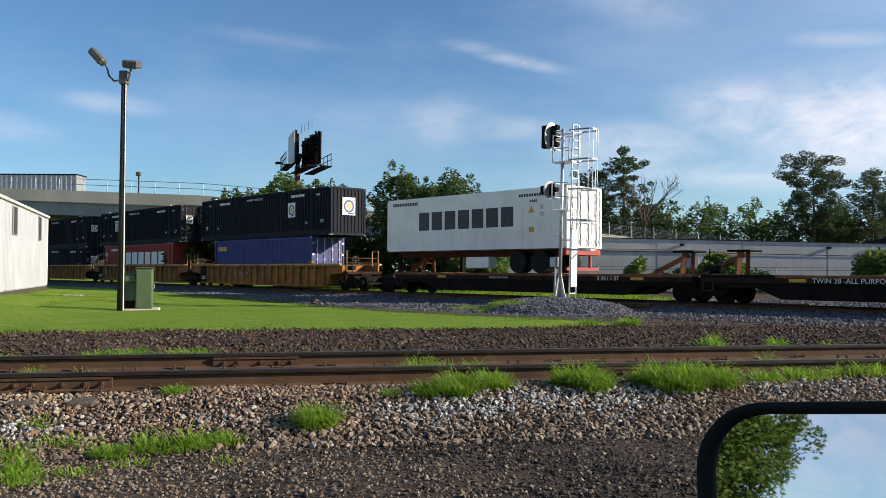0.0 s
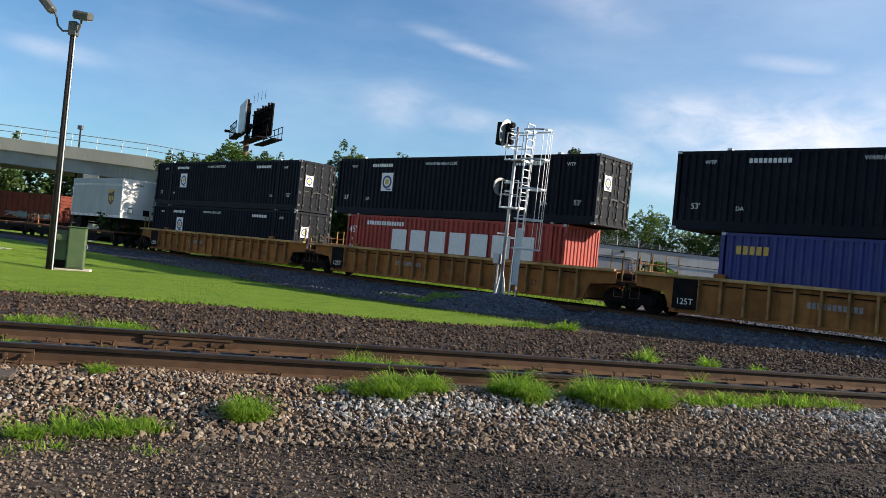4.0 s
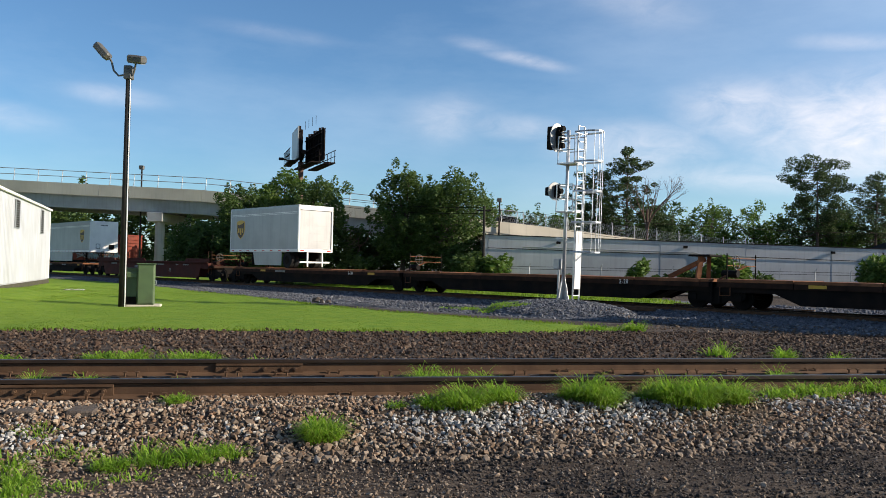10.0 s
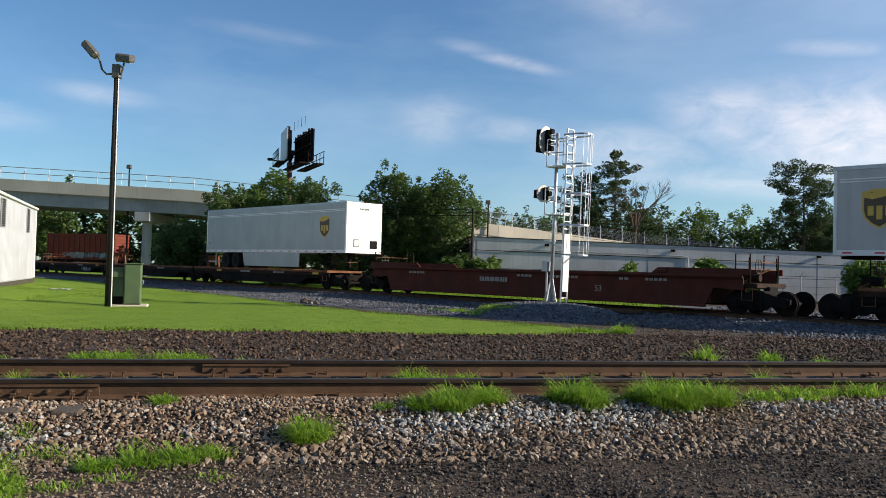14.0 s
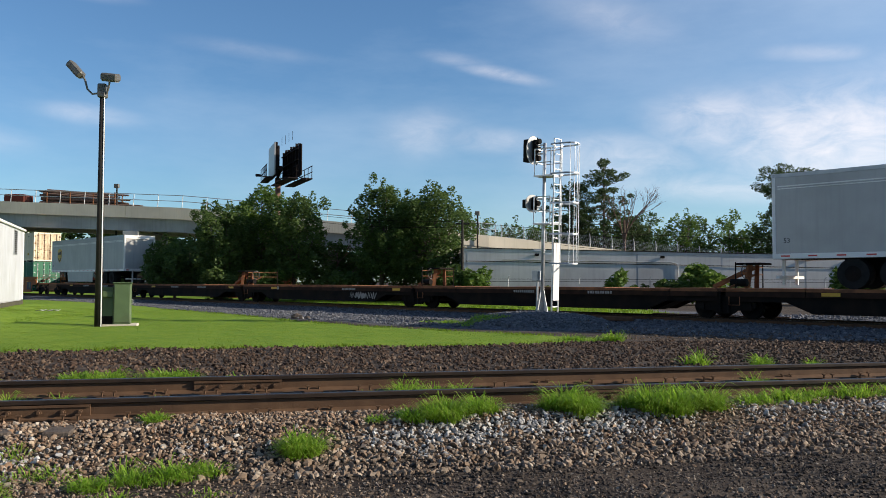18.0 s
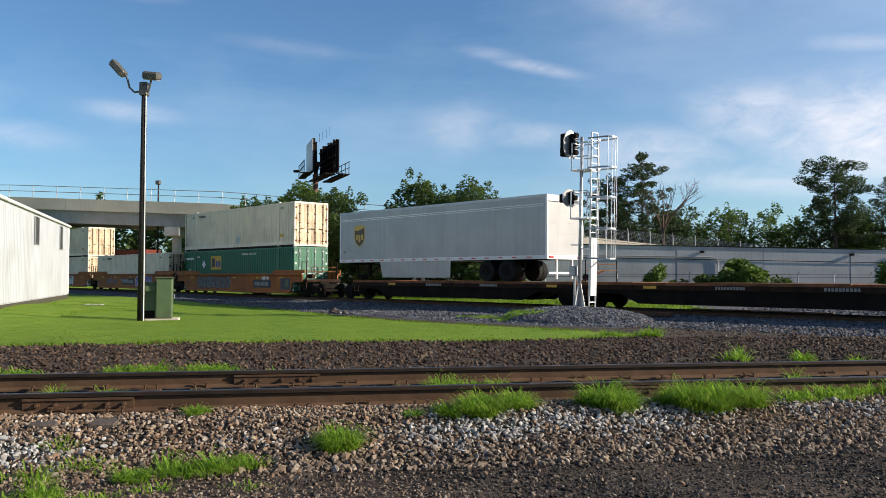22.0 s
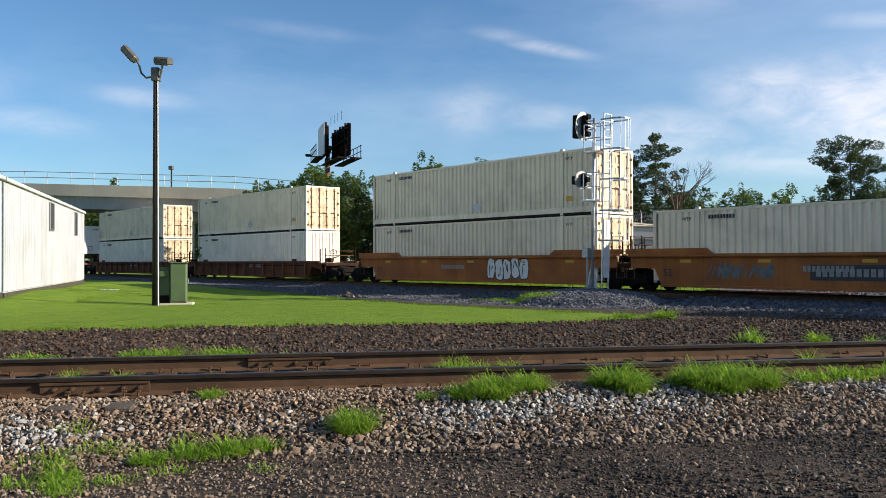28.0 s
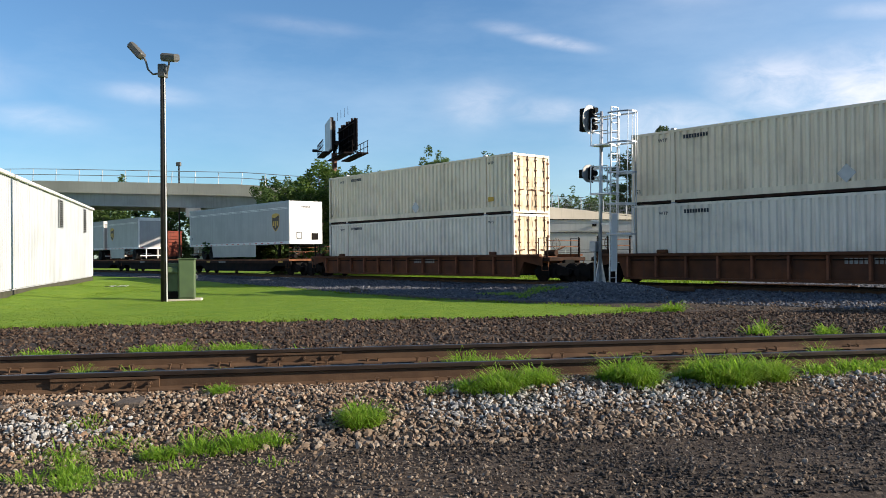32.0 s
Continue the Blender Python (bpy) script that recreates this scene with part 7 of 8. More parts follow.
def make_train():
    # articulated yellow-brown well car with dark boxes
    for q, rt in ((-17.3, True), (-36.8, False), (-56.3, False)):
        u = well_unit("faded yellow-brown ribbed container well car, dusty and rust stained", 19.4, "ribbed", M["wellyellow"], 1.58, rt)
        ride(u, q)
        part("number_panel", MB().box(-7.7, -6.75, -1.535, -1.531, 0.36, 1.44), M["black"], u, "black stencil panel")
        lettering("capacity", "125T", 0.32, M["pale"], u, -7.22, 0.62, -1.538)
        lettering("length_mark", "53", 0.36, M["ink"], u, 5.4, 0.7, -1.366)
    ride(dark_box("ribbed", 3.9), -17.33, 3.27)
    ride(dark_box("doors", -4.2), -36.83, 3.27)
    ride(dark_box("doors", -4.45), -56.33, 3.27)
    ride(dark_box("doors", -4.45), -56.33, 0.35)
    blue = container("blue 40-foot corrugated steel container with worn paint", 12.19, 2.44, 2.896, M["blue"], "doors", False, False)
    bars("name", blue, -5.5, -4.3, 2.28, 0.3, -1.226, M["gold"], 5, "gold brand bars")
    ride(blue, -17.4, 0.35)
    red = container("red 45-foot corrugated steel container with large pale letters", 13.72, 2.59, 2.896, M["red"], "ribbed", True, False)
    for k in range(7):
        bars("brand_letter", red, -3.4 + k * 1.28, -2.0 + k * 1.28, 1.75, 1.0, -1.305, M["pale"], 1)
    lettering("length_mark", "45'", 0.5, M["pale"], red, -6.35, 2.1, -1.305)
    lettering("length_mark", '102"', 0.38, M["pale"], red, -6.3, 1.2, -1.305)
    lettering("length_mark", "x", 0.3, M["pale"], red, -6.35, 1.65, -1.305)
    bars("web_address", red, -5.3, -2.6, 2.5, 0.2, -1.305, M["pale"], 15)
    ride(red, -36.9, 0.35)
    # spine cars with trailers
    pitch = 17.8
    flat_label = "black spine car with a rusted deck and yellow reflector strips"
    ride(flat_unit(flat_label, pitch, False, ((-1.2, ""), (4.9, "2-28 / 1-57"), ), ((7.9, 1), (-7.4, 1))), 5.4)
    ride(flat_unit(flat_label, pitch, True, ((-3.0, "TWIN 28 -ALL PURPOSE SPINE"),), ((-7.6, 1),), True, False), 23.2)
    for k, (q, marks, hit) in enumerate(((-78.8, ((2.0, ""),), ()), (-96.6, ((5.0, "2-28"),), ((7.9, 1),)), (-114.4, ((-3.0, ""), (4.4, "2-28")), ()))):
        ride(flat_unit(flat_label, pitch, k == 0, marks, hit, k != 1), q)
    fec = well_unit("low oxide-red container well car, empty", 21.6, "smooth", M["fecbrown"], 1.42, True, -1.5)
    lettering("length_mark", "53", 0.36, M["dull"], fec, 4.2, 0.72, -1.366)
    for bx, bw in ((-7.5, 1.2), (-0.2, 0.9), (1.6, 1.6), (5.2, 0.5), (6.4, 1.0)):
        bars("stencil", fec, bx, bx + bw, 1.16, 0.1, -1.366, M["dull"], max(2, int(bw * 5)))
    ride(fec, -137.4)
    p2 = 16.5
    for k in range(5):
        hit = ((-7.6, 1),) if k in (0, 1) else ((6.9, 1),) if k == 3 else ()
        spine = flat_unit(flat_label, p2, k == 0, ((-4.0, "53") if k == 2 else (-1.0, ""), (3.0, "")), hit, k != 1)
        if k == 2:
            scrawl(spine, 3.0, 5.2, 0.34, 0.78, -1.224, M["dull"], 41, 5, "pale sprayed scrawl")
        ride(spine, -160.2 - k * p2)
    for q, L, rr, sx, ax, sk in ((-73.65, 8.53, False, 2.55, 1, None), (-119.7, 8.53, True, -2.85, 1, (-1.2, 2.3)), (-158.5, 16.15, False, 6.0, 2, (-3.2, 3.4)),
                                 (-227.6, 16.15, True, -6.1, 2, (-4.2, 1.6)), (-354.5, 16.15, False, 6.2, 2, (-4.0, 3.2)), (-378.3, 8.53, True, -2.85, 1, (-3.4, 0.4)), (-388.0, 8.53, True, -2.85, 1, None)):
        ride(trailer("white sheet-sided %s trailer with a brown shield badge" % ("28-foot" if L < 10 else "53-foot"), L, rr, sx, ax, sk), q)
    # refrigerated box on a road chassis
    crow = container("white 40-foot refrigerated container with big dark letters", 12.19, 2.55, 2.75, M["white"], "doors", False, False)
    for o in [c for c in crow.children if c.name.startswith("side_panel")]:
        bpy.data.objects.remove(o)
    for side in (-1, 1):
        for k in range(10):
            a = -5.95 + k * 1.19
            part("side_panel", MB().box(a + 0.003, a + 1.187, min(side * 1.245, side * 1.272), max(side * 1.245, side * 1.272), 0.162, 2.63), M["white"], crow)
    for k in range(7):
        bars("brand_letter", crow, -3.5 + k * 0.957, -3.5 + k * 0.957 + 1.07, 1.5, 0.92, -1.277, M["ink"], 1)
    bars("web_address", crow, -5.6, -3.6, 2.45, 0.16, -1.277, M["ink"], 15)
    bars("number", crow, 3.35, 5.0, 2.42, 0.13, -1.277, M["ink"], 11)
    bars("number", crow, 4.0, 4.45, 2.15, 0.11, -1.277, M["ink"], 4)
    part("warning_sign", MB().prism([(3.9, 1.62), (4.3, 1.62), (4.1, 1.95)], -1.278, -1.272), M["yellow"], crow, "yellow warning triangle")
    part("placard", MB().box(3.95, 4.25, -1.278, -1.272, 0.75, 0.98), M["yellow"], crow, "yellow notice")
    for zk in (1.45, 1.75):
        part("placard", MB().box(4.6, 4.8, -1.278, -1.272, zk, zk + 0.2), M["galv"], crow, "small grey notice")
    ride(crow, 2.05, 2.2)
    ch = thing("chassis", "rusty red road chassis under the white container", "trailer chassis")
    part("main_beam", MB().box(-5.9, 6.0, -0.55, -0.4, 1.88, 2.18).box(-5.9, 6.0, 0.4, 0.55, 1.88, 2.18), M["fecbrown"], ch)
    part("rear_bolster", MB().cbox(5.8, 6.05, -1.25, 1.25, 1.9, 2.19, 0.02), M["red"], ch)
    part("rear_bumper", MB().beam((5.95, -0.6, 1.3), (5.95, -0.6, 1.9), 0.12, 0.1).beam((5.95, 0.6, 1.3), (5.95, 0.6, 1.9), 0.12, 0.1).box(5.88, 6.0, -1.1, 1.1, 1.22, 1.36), M["red"], ch)
    for ax in (3.2, 4.5):
        axle = part("axle", MB().tube((ax, -1.1, 1.6), (ax, 1.1, 1.6), 0.07, n=8), M["black"], ch)
        for yy, f in ((-1.05, 0), (-0.74, 0), (0.74, 180), (1.05, 180)):
            part("tyre", TYRE_ME, None, axle, at=pose(ax, yy, 1.6, 0, 0, f))
    for yy in (-0.7, 0.7):
        part("landing_leg", MB().cbox(-2.4, -2.22, yy - 0.08, yy + 0.08, 1.12, 1.88, 0.01), M["black"], ch)
    part("tool_box", MB().cbox(-0.2, 1.35, -1.15, -0.6, 1.32, 1.86, 0.03), M["white"], ch)
    ride(ch, 2.05)
    # orange well cars with cream boxes
    orange = []
    for q, rt in ((-248.8, True), (-268.0, False), (-287.0, False)):
        u = well_unit("rusty orange smooth-sided container well car with painted scrawls", 19.1, "smooth", M["wellorange"], 1.5, rt, -1.0)
        lettering("length_mark", "53", 0.42, M["ink"], u, -7.4, 0.75, -1.366)
        ride(u, q)
        orange.append(u)
    part("name_panel", MB().box(-1.75, 1.05, -1.368, -1.364, 0.55, 1.08), M["ink"], orange[1], "black name panel")
    bars("name_bar", orange[1], -1.55, 0.9, 0.81, 0.26, -1.372, M["dull"], 11)
    part("name_panel", MB().box(2.9, 5.3, -1.368, -1.364, 0.55, 1.08), M["ink"], orange[0], "black name panel")
    bars("name_bar", orange[0], 3.1, 5.0, 0.81, 0.26, -1.372, M["dull"], 11)
    bubble_paint(orange[1], 1.4, 4.9, 0.4, 1.35, -1.367, M["purple"], M["pale"], 3, 5, "purple sprayed scrawl")
    scrawl(orange[1], -5.6, -3.0, 0.45, 1.2, -1.37, M["haze"], 4, 6, "grey sprayed scrawl")
    bubble_paint(orange[0], -5.6, -0.4, 0.38, 1.38, -1.367, M["haze"], M["wellbrown"], 5, 7, "grey sprayed scrawl")
    scrawl(orange[0], 3.9, 5.0, 1.02, 1.36, -1.372, M["pale"], 6, 5, "small pale scrawl")
    part("paint_patch", MB().box(6.5, 7.7, -1.367, -1.364, 0.45, 1.2), M["fadedblue"], orange[0], "faded blue paint patch")
    part("paint_patch", MB().box(7.1, 7.5, -1.37, -1.3675, 0.65, 1.1), M["boxgreen"], orange[0], "small green paint patch")
    bubble_paint(orange[2], 1.4, 4.1, 0.30, 1.44, -1.367, M["pale"], M["ink"], 7, 5, "white sprayed scrawl with dark outlines")
    def cream(end="doors", paint="cream"):
        # dark foot rail paints in the shadow line between stacked boxes
        c = container("%s 53-foot corrugated steel container with rust-stained doors" % ("cream" if paint == "cream" else "greyish white"), 16.15, 2.59, 2.896, M[paint], end, doors=M["creamdoor"], foot=M["grimeshade"], rods=M["wellbrown"])
        part("notice", MB().box(6.35, 6.75, -1.306, -1.30, 0.62, 0.84), M["yellow"], c, "small yellow notice")
        for sx in (-1, 1):
            lettering("code_mark", "WTP", 0.2, M["ink"], c, sx * 6.55, 2.5, -1.305)
        lettering("size_mark", "53", 0.26, M["ink"], c, -7.75, 0.5, -1.305)
        bars("number", c, -5.6, -4.5, 2.55, 0.15, -1.305, M["ink"], 9)
        d = 0.32
        part("placard", MB().prism([(0.6 - d, 0.62), (0.6, 0.62 - d), (0.6 + d, 0.62), (0.6, 0.62 + d)], -1.306, -1.30), M["galv"], c, "grey diamond placard holder")
        return c
    green = container("green 53-foot corrugated steel container with a yellow sign", 16.15, 2.59, 2.896, M["green"], "doors")
    part("sign", MB().box(-3.55, -1.9, -1.306, -1.30, 1.45, 2.45), M["yellow"], green, "yellow brand sign")
    bars("brand_bar", green, -3.4, -2.7, 1.95, 0.66, -1.31, M["ink"], 1)
    bars("brand_bar", green, -2.75, -1.95, 1.85, 0.45, -1.31, M["navy"], 2)
    part("placard", MB().prism([(-5.0, 1.85), (-4.7, 1.55), (-4.4, 1.85), (-4.7, 2.15)], -1.306, -1.30), M["pale"], green, "white diamond placard")
    lettering("warning", "WARNING HIGH CUBE", 0.2, M["pale"], green, 2.2, 2.5, -1.305)
    lettering("size_mark", "53'", 0.34, M["pale"], green, -7.1, 1.4, -1.305)
    lettering("code_mark", "WTP", 0.2, M["pale"], green, -5.6, 2.4, -1.305)
    bars("number", green, -7.7, -6.4, 2.3, 0.16, -1.305, M["pale"], 10)
    ride(green, -248.83, 0.35)
    ride(cream(), -248.83, 3.27)
    ride(cream(), -268.03, 0.35)
    ride(cream(), -287.0, 0.35)
    ride(cream(), -287.0, 3.27)
    for q in (-310.4, -333.4):
        u = well_unit("rust-brown ribbed container well car, scratched and dusty", 20.6, "ribbed", M["wellbrown"], 1.27, True, 1.5)
        ride(u, q)
    ride(cream("ribbed", "offwhite"), -310.43, 0.35)
    ride(cream(), -310.43, 3.27)
    ride(cream("doors", "offwhite"), -333.43, 0.35)
    ride(cream(), -333.43, 3.27)
    for k in range(3):
        ride(flat_unit(flat_label, p2, k == 0, ((-2.0, ""),), (), k != 1), -354.6 - k * p2)


make_train()
make_lorries()
for lorry, _x, _v, _lane in CROSSING:
    for piece_ in lorry.children:
        piece_.data.transform(Matrix.Diagonal((O_SCALE, O_SCALE, O_SCALE * 0.866, 1)))


# ------------------------------------------------------------------ loose stones and grass
def rock_shapes(rng, k):
    """Angular crushed stones: lumps with flats cut off by random planes."""
    t = (1 + 5 ** 0.5) / 2
    v = np.array([(-1, t, 0), (1, t, 0), (-1, -t, 0), (1, -t, 0), (0, -1, t), (0, 1, t), (0, -1, -t), (0, 1, -t), (t, 0, -1), (t, 0, 1), (-t, 0, -1), (-t, 0, 1)]) / 1.9
    f = np.array([(0, 11, 5), (0, 5, 1), (0, 1, 7), (0, 7, 10), (0, 10, 11), (1, 5, 9), (5, 11, 4), (11, 10, 2), (10, 7, 6), (7, 1, 8), (3, 9, 4), (3, 4, 2), (3, 2, 6), (3, 6, 8), (3, 8, 9), (4, 9, 5), (2, 4, 11), (6, 2, 10), (8, 6, 7), (9, 8, 1)])
    out = []
    for _ in range(k):
        w = v * rng.uniform(0.7, 1.3, (12, 1)) * rng.uniform(0.6, 1.25, (1, 3))
        for _ in range(3):
            d = rng.normal(size=3)
            d /= np.linalg.norm(d)
            over = np.maximum(w @ d - rng.uniform(0.3, 0.6), 0)
            w = w - over[:, None] * d
        out.append(w)
    return np.stack(out), f


def stones(name, label, x, y, size, material, seed, sink=0.25, lift=0.0, spread=0.35):
    """Loose stones on the ground: one mesh of many separate rocks."""
    rng = np.random.default_rng(seed)
    n = len(x)
    shapes, f = rock_shapes(rng, 40)
    v = shapes[rng.integers(0, 40, n)]
    sc = size * np.minimum(rng.lognormal(0, spread, n), 1.9)
    v = v * (sc[:, None] * rng.uniform(0.65, 1.25, (n, 3)))[:, None, :]
    q = rng.normal(size=(n, 4))
    q /= np.linalg.norm(q, axis=1)[:, None]
    w, a, b, c = q.T
    R = np.stack([1 - 2 * (b * b + c * c), 2 * (a * b - c * w), 2 * (a * c + b * w), 2 * (a * b + c * w), 1 - 2 * (a * a + c * c), 2 * (b * c - a * w), 2 * (a * c - b * w), 2 * (b * c + a * w), 1 - 2 * (a * a + b * b)], -1).reshape(n, 3, 3)
    v = np.einsum("nij,nkj->nki", R, v)
    z = ground_z(x, y) + sc * (0.5 - sink) + lift
    v[:, :, 2] *= 0.88
    v = v + np.stack([x, y, z], -1)[:, None, :]
    me = mesh_from(name, v.reshape(-1, 3), (f[None] + 12 * np.arange(n)[:, None, None]).reshape(-1, 3), material)
    return tagged(new(name, me), label, "stones", kind="stuff")


def along_near(n, s0, s1, a0, a1, rng, power=1.0):
    s, a = rng.uniform(s0, s1, n), a0 + (a1 - a0) * rng.uniform(0, 1, n) ** power
    return N_C[0] + N_U[0] * s + N_N[0] * a, N_C[1] + N_U[1] * s + N_N[1] * a


def along_far(n, s0, s1, b0, b1, rng):
    s, b = rng.uniform(s0, s1, n), rng.uniform(b0, b1, n)
    return F_C[0] + F_U[0] * s + F_N[0] * b, F_C[1] + F_U[1] * s + F_N[1] * b


def make_stones():
    rng = np.random.default_rng(11)
    x, y = along_near(33000, -6.5, 8.5, -2.25, -0.86, rng)
    a = near_a(x, y)
    pale = np.sin(x * 1.3 + 0.4) + 0.7 * np.sin(x * 3.7 + 1) + 0.5 * np.sin(x * 8.3 + 9 * a) - 2.2 * np.abs(a + 1.52 - 0.06 * np.clip(x, -3, 3)) / 0.34 + 0.9 + 1.1 * rng.normal(size=len(x)) > 1.25 - 0.75 * (x > -0.6)
    dark = (a + 0.18 * rng.normal(size=len(x)) < -1.82) & (x + 0.5 * rng.normal(size=len(x)) > -1.6) & ~pale
    warm = ~pale & ~dark
    stones("ballast", "coarse brown crushed ballast on the siding's shoulder", x[warm], y[warm], 0.0158, STONE, 1, 0.22, 0, 0.38)
    stones("ballast", "pale grey crushed limestone among the brown ballast", x[pale], y[pale], 0.0165, STONE_GREY, 2, 0.12, 0, 0.42)
    stones("ballast", "large dark brown stones along the foot of the shoulder", x[dark], y[dark], 0.0195, STONE_TOE, 12, 0.15, 0, 0.40)
    x, y = along_near(5000, -6.5, 8.5, -0.62, 0.62, rng)
    stones("ballast", "brown ballast between the siding's rails", x, y, 0.022, STONE_DARK, 3)
    x, y = along_near(26000, -7, 9, -4.1, -2.0, rng, 0.8)
    left = x + 0.6 * (near_a(x, y) + 2) + rng.normal(0, 0.7, len(x)) < -0.9
    stones("gravel", "small brown gravel stones trodden into the dirt", x[left], y[left], 0.0096, STONE_TOE, 4, 0.2, 0, 0.45)
    stones("gravel", "small dark gravel trodden into the dirt", x[~left], y[~left], 0.0082, STONE_GREYBROWN, 14, 0.2, 0, 0.5)
    x, y = along_near(15000, -4, 9, -4.1, -2.1, rng)
    keep = (np.sin(x * 2.3 + y * 1.1) + np.sin(x * 0.9 - y * 2.7) + 0.8 * rng.normal(size=len(x)) > 0.1) & (x > -1.2)
    stones("gravel", "dark lumps of grit in drifts on the dirt", x[keep], y[keep], 0.0130, STONE_LUMP, 15, 0.3, 0, 0.45)
    x, y = along_near(2600, -6, 8, -3.9, -2.0, rng, 2.4)
    stones("gravel", "scattered larger stones on the dirt", x, y, 0.0135, STONE_TOE, 5, 0.25, 0, 0.4)
    x, y = along_near(30000, -10, 16, 0.95, 8.6, rng)
    keep = lawn_distance(x, y) < 0.15
    stones("gravel", "dark brown lumpy gravel beyond the siding", x[keep], y[keep], 0.024, STONE_BERM, 6, 0.2, 0, 0.45)
    x, y = along_far(30000, -34, 26, -9.4, -0.9, rng)
    keep = lawn_distance(x, y) < 0.0
    x, y = x[keep], y[keep]
    stones("ballast", "grey crushed stone ballast of the main line", x, y, 0.04, STONE_BLUE, 7)
    x, y = along_far(3500, -30, 30, 0.9, 3.6, rng)
    x2, y2 = along_far(5000, 10, 40, 3.6, 11, rng)
    x, y = np.concatenate([x, x2[x2 > 12.3]]), np.concatenate([y, y2[x2 > 12.3]])
    stones("ballast", "grey crushed stone ballast of the main line", x, y, 0.055, STONE_BLUE, 8)
    a, r = rng.uniform(0, 6.283, 4500), np.sqrt(rng.uniform(0, 1, 4500))
    stones("gravel_mound", "mound of grey crushed stone round the signal mast", 4.45 + 2.75 * r * np.cos(a), 29.6 + 5.4 * r * np.sin(a), 0.036, STONE_MOUND, 9)
    x, y = rng.uniform(5, 22, 3500), rng.uniform(15, 27, 3500)
    keep = far_b(x, y) < -4.5
    stones("gravel", "mixed gravel of the service track", x[keep], y[keep], 0.03, STONE_DARK, 10)


def blades(x, y, z, height, width, rng, bend=0.5):
    """Bent three-point grass blades standing at the given places."""
    n = len(x)
    a, h = rng.uniform(0, math.tau, n), height * rng.uniform(0.5, 1.25, n)
    dx, dy, l = np.cos(a), np.sin(a), h * bend * rng.uniform(0.2, 1.3, n)
    w = width * rng.uniform(0.7, 1.3, n)
    base = np.stack([x, y, z], -1)
    side = np.stack([-dy * w, dx * w, 0 * w], -1)
    mid = base + np.stack([dx * l * 0.35, dy * l * 0.35, h * 0.6], -1)
    tip = base + np.stack([dx * l, dy * l, h], -1)
    v = np.stack([base - side, base + side, mid + side * 0.7, mid - side * 0.7, tip], 1).reshape(-1, 3)
    k = 5 * np.arange(n)[:, None]
    return v, (k + np.array([[0, 1, 2, 3]])).tolist() + (k + np.array([[3, 2, 4]])).tolist()


def arched(x, y, z, height, width, way, bend, rng):
    """Long blades that rise and arch over towards their own way."""
    n = len(x)
    h, w = height * rng.uniform(0.55, 1.2, n), width * rng.uniform(0.7, 1.3, n)
    dx, dy, l = np.cos(way), np.sin(way), height * bend * rng.uniform(0.6, 1.3, n)
    side = np.stack([-dy * w, dx * w, 0 * w], -1)
    at = [np.stack([x + dx * l * a, y + dy * l * a, z + h * b], -1) for a, b in ((0, 0), (0.25, 0.6), (0.68, 0.95), (1.2, 0.72))]
    v = np.stack([at[0] - side, at[0] + side, at[1] + side * 0.9, at[1] - side * 0.9, at[2] + side * 0.65, at[2] - side * 0.65, at[3]], 1).reshape(-1, 3)
    k = 7 * np.arange(n)[:, None]
    return v, (k + np.array([[0, 1, 2, 3]])).tolist() + (k + np.array([[3, 2, 4, 5]])).tolist() + (k + np.array([[5, 4, 6]])).tolist()


def grass_mesh(name, v, f, material):
    me = bpy.data.meshes.new(name)
    me.from_pydata(v.tolist(), [], f)
    me.materials.append(material)
    return me


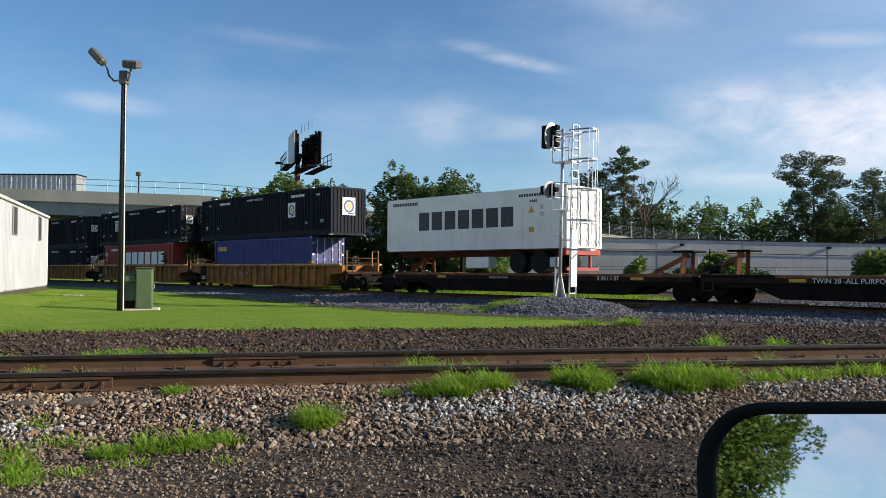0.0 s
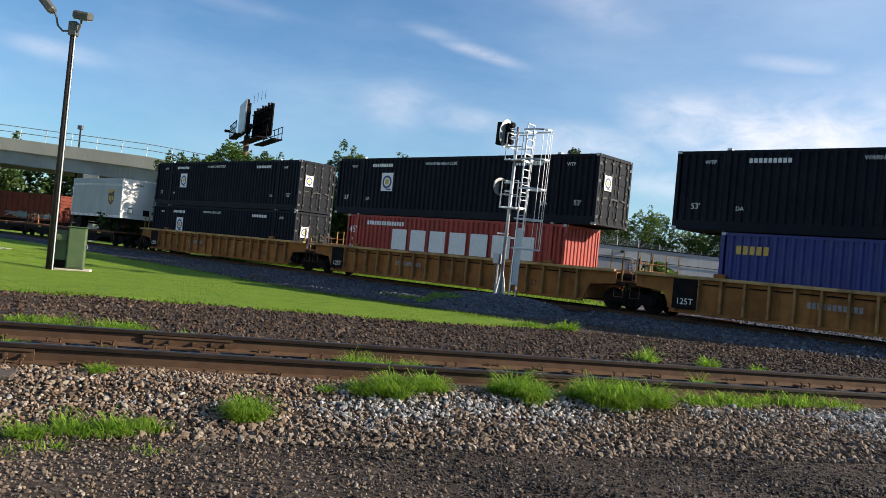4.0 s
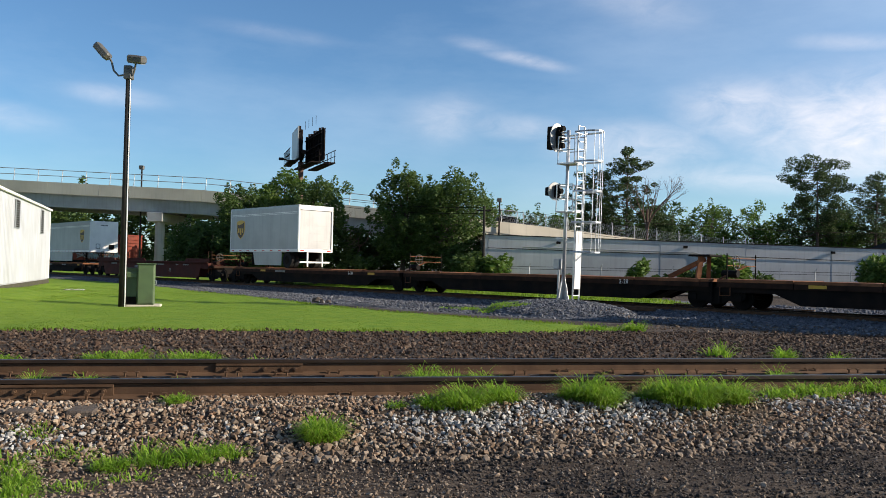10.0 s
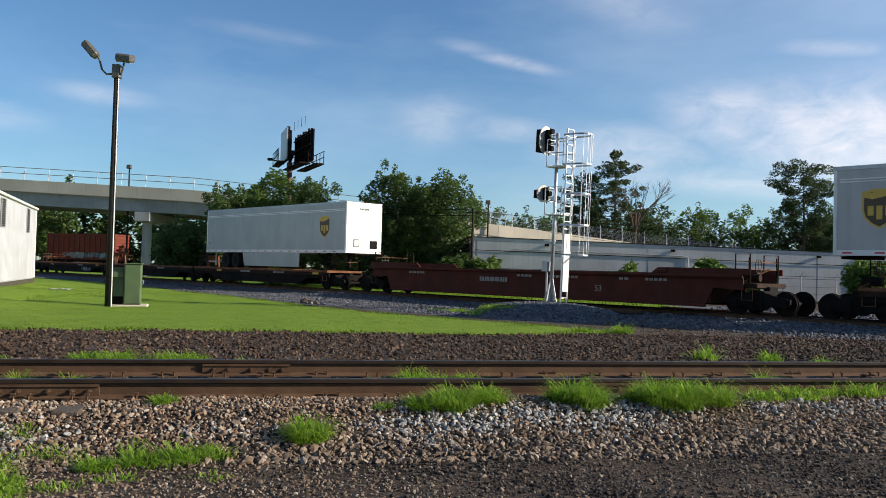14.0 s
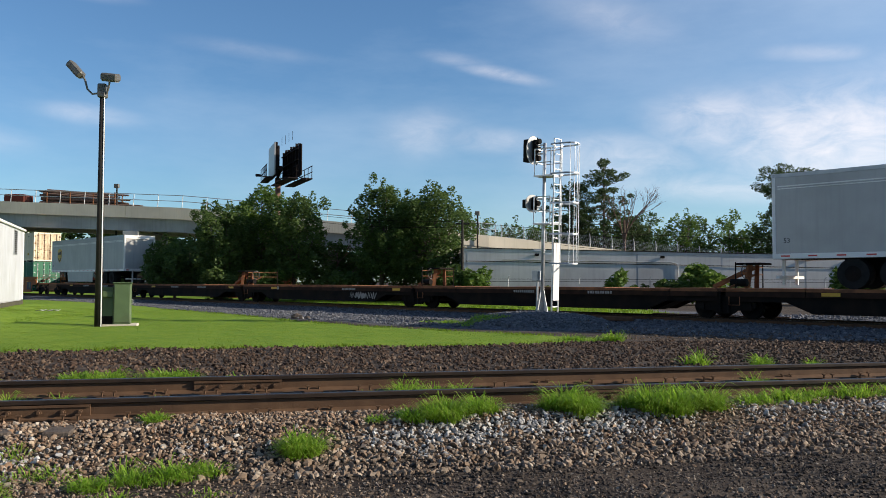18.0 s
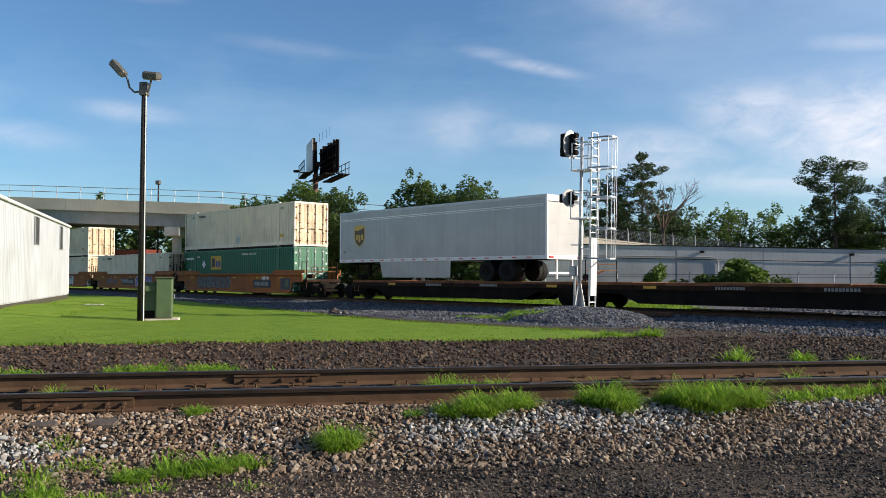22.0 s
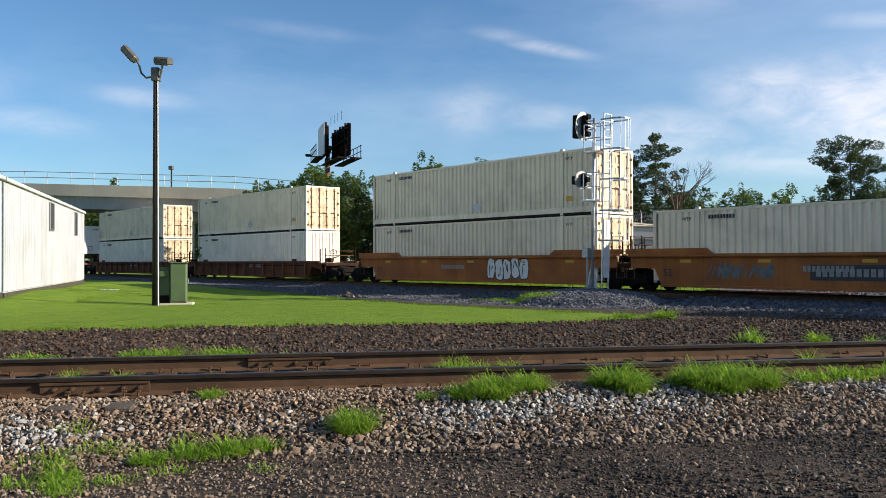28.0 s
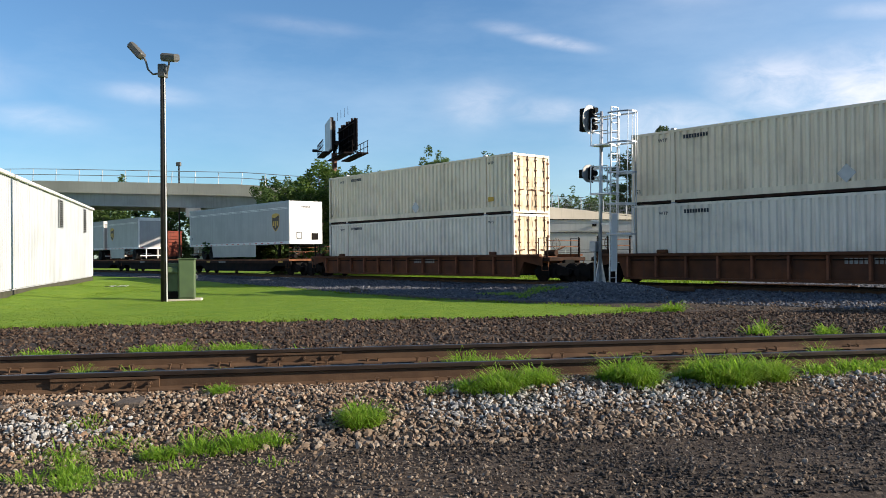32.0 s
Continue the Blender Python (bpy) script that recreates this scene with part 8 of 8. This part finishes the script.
def make_grass():
    rng = np.random.default_rng(23)
    n = 150000
    x = rng.uniform(-24, 5, n)
    y = 13 + 32 * rng.uniform(0, 1, n) ** 1.6
    d = lawn_distance(x, y)
    keep = (d > 0.02 + 0.25 * rng.uniform(0, 1, n) - 0.15) & (np.abs(x) < y * 0.64 + 1)
    x, y = x[keep], y[keep]
    d = d[keep]
    v, f = blades(x, y, ground_z(x, y) - 0.01, np.where(d < 0.3 + 0.25 * np.sin(3 * x), 0.075, 0.019), 0.005 + 0.0004 * y, rng, 1.2)
    tagged(new("lawn_grass", grass_mesh("lawn_grass", v, f, LAWN)), "short bright green mown lawn grass", "grass", kind="stuff")
    x, y = along_far(9000, -25, 30, 4.2, 12, rng)
    x, y = x[x < 12.3], y[x < 12.3]
    v, f = blades(x, y, ground_z(x, y), 0.14 + 0 * x, 0.03, rng, 0.8)
    tagged(new("verge_grass", grass_mesh("verge_grass", v, f, LAWN)), "sunlit yellow-green grass verge beyond the main line", "grass", kind="stuff")
    # single tufts on the gravel: place, radius, height, blades
    for k, (tx, ty, r, h, cnt) in enumerate((
            (0.20, 7.26, 0.20, 0.24, 620), (-0.02, 7.20, 0.15, 0.18, 260), (0.56, 7.36, 0.17, 0.22, 420), (1.40, 7.56, 0.27, 0.30, 900), (1.52, 7.5, 0.14, 0.22, 300), (2.10, 7.66, 0.24, 0.29, 700), (2.42, 7.68, 0.26, 0.31, 800), (2.74, 7.72, 0.22, 0.26, 560),
            (3.40, 8.0, 0.26, 0.18, 240), (3.80, 8.2, 0.28, 0.2, 280), (4.2, 8.32, 0.26, 0.18, 230), (4.62, 8.45, 0.28, 0.2, 260), (5.1, 8.55, 0.3, 0.18, 220),
            (-0.92, 6.49, 0.17, 0.23, 560), (-1.80, 6.0, 0.20, 0.18, 230), (-2.05, 5.92, 0.20, 0.18, 240), (-2.3, 5.8, 0.18, 0.16, 170), (-1.58, 6.1, 0.16, 0.15, 130), (-2.72, 5.4, 0.2, 0.13, 130), (-3.0, 5.75, 0.26, 0.12, 130), (-2.62, 5.1, 0.16, 0.13, 120), (-2.7, 6.0, 0.26, 0.11, 110),
            (-2.2, 6.98, 0.15, 0.13, 160), (-0.35, 7.1, 0.10, 0.11, 80), (0.0, 8.62, 0.34, 0.26, 420), (0.45, 8.7, 0.22, 0.2, 170), (-0.45, 8.6, 0.22, 0.12, 110), (-3.4, 8.0, 0.14, 0.2, 110), (-3.9, 7.9, 0.12, 0.24, 70), (-2.6, 8.1, 0.12, 0.14, 60), (2.6, 9.0, 0.2, 0.12, 100), (3.9, 9.3, 0.13, 0.26, 130), (1.6, 8.9, 0.2, 0.12, 90),
            (-4.2, 10.9, 0.5, 0.2, 420), (-3.3, 11.0, 0.45, 0.18, 320), (-5.6, 10.3, 0.45, 0.17, 260), (-2.5, 10.9, 0.3, 0.13, 130), (-1.0, 10.7, 0.35, 0.12, 130), (4.5, 13.0, 0.3, 0.3, 90), (5.5, 12.9, 0.22, 0.26, 150), (6.2, 12.6, 0.2, 0.2, 60), (4.3, 18.5, 0.35, 0.3, 200), (3.6, 18.9, 0.3, 0.2, 120), (1.2, 31.2, 0.8, 0.19, 320), (1.9, 30.5, 0.7, 0.2, 320), (2.4, 29.6, 0.6, 0.2, 280), (2.6, 28.5, 0.5, 0.18, 220), (1.8, 29.2, 0.7, 0.17, 240), (0.4, 31.9, 0.7, 0.14, 180),
            (-2.35, 5.25, 0.3, 0.10, 60), (-2.1, 5.5, 0.25, 0.10, 50), (-2.9, 5.2, 0.3, 0.12, 80), (-2.2, 6.2, 0.2, 0.10, 40), (-3.0, 6.3, 0.3, 0.10, 50), (-2.5, 4.9, 0.25, 0.10, 60), (-1.4, 5.6, 0.18, 0.09, 30))):
        cnt = int(cnt * 1.5)
        a, rr = rng.uniform(0, math.tau, cnt), r * rng.uniform(0, 1, cnt) ** 0.6
        clump = rng.integers(0, 6, cnt)                       # blades spring from a few crowns, so that the tuft has an uneven top
        ca, cr = rng.uniform(0, math.tau, 6), r * rng.uniform(0.1, 0.95, 6)
        px, py = tx + 0.5 * rr * np.cos(a) + 0.75 * (cr * np.cos(ca))[clump], ty + 0.4 * rr * np.sin(a) + 0.5 * (cr * np.sin(ca))[clump]
        tall = rng.uniform(0.7, 1.2, 6)[clump] * rng.uniform(0.45, 1.1, cnt) * (1.15 - 0.45 * (rr / r) ** 2)
        v, f = arched(px, py, ground_z(px, py) - 0.01, 0.68 * h * tall, 0.0044 if ty < 10 else 0.008, a + rng.normal(0, 0.7, cnt), 0.75 + 0.6 * rr / r, rng)
        tagged(new("grass_tuft", grass_mesh("grass_tuft", v, f, GRASS)), "tuft of long bright green grass in the gravel" if h > 0.19 else "low thin tuft of green weeds in the gravel", "grass tuft", "grass tufts")


def make_litter():
    mb = MB()
    for k in range(9):
        a, b = RNG.uniform(-0.5, 0.5, 2), RNG.uniform(-0.12, 0.12, 2)
        mb.add([(a[0], b[0], 0.02), (a[0] + 0.3, b[0] + 0.1, 0.09), (a[0] + 0.26, b[0] - 0.08, 0.03), (a[0] + 0.05, b[0] - 0.12, 0.07)], [(0, 1, 2), (0, 2, 3)])
    gx, gy = -16.6, 36.5
    solid("crumpled_sheet", mb, M["pale"], "crumpled pale plastic sheet lying on the lawn", "litter", m=pose(gx, gy, float(ground_z(gx, gy))))
    for gx, gy, s in ((-5.2, 35.0, 0.26), (-4.75, 34.7, 0.2), (-4.95, 34.5, 0.16)):
        sh, f = rock_shapes(np.random.default_rng(int(s * 100)), 1)
        solid("boulder", MB().add((sh[0] * s).tolist(), f.tolist()), M["tie"], "brown weathered boulder beside the ballast", "rock", group="boulders", m=pose(gx, gy, float(ground_z(gx, gy)) + s * 0.25))
    for s, b, L in ((9.5, -2.3, 7.0), (14.0, 2.4, 6.0)):
        ob = solid("spare_rail", MB().cbox(-L / 2, L / 2, -0.07, 0.07, 0.0, 0.16, 0.02), M["rail"], "spare rusty rail lying on the ballast", "rail", m=far_pose(s, b, 0.02))


make_stones()
make_grass()
make_litter()


# ------------------------------------------------------------------ movement
def motions():
    """The train runs by at an even speed."""
    for ob, q, z, b, rz in RIDING:
        walk(ob, [(t, far_pose(q + SPEED * t, b, F_RAIL + z, rz)) for t in (0.0, 8.0, 16.0, 24.0, 32.0)])
    # every wheelset turns as the train rolls; those at the same place in their bogies share one set of keys
    for dx, sets in ROLLING.items():
        walk(sets[0], [(k / FPS, pose(dx, 0, 0.42, 0, math.degrees(SPEED * k / FPS / 0.42) % 360, 0)) for k in range(int(32 * FPS) + 1)])
        keys = sets[0].animation_data
        for w in sets[1:]:
            w.rotation_mode = "QUATERNION"
            w.animation_data_create()
            w.animation_data.action = keys.action
            w.animation_data.action_slot = keys.action_slot
    # two lorries cross the overpass
    for ob, x0, v, lane in CROSSING:
        rows = []
        for k in range(65):
            t = k / 2
            x = min(300.0, x0 - v * t) + (40 * max(0.0, 15 - t) if v > 14 else 0.0)      # the log lorry slows as it climbs the ramp
            px, py, pz = bend((x, OY + lane, deck_top(x) - 1.05))
            rows.append((t, pose(px, py, max(pz, 0.0), 0, 0, float(np.interp(x, [2, 12], [0, 18])))))
        walk(ob, rows)


motions()
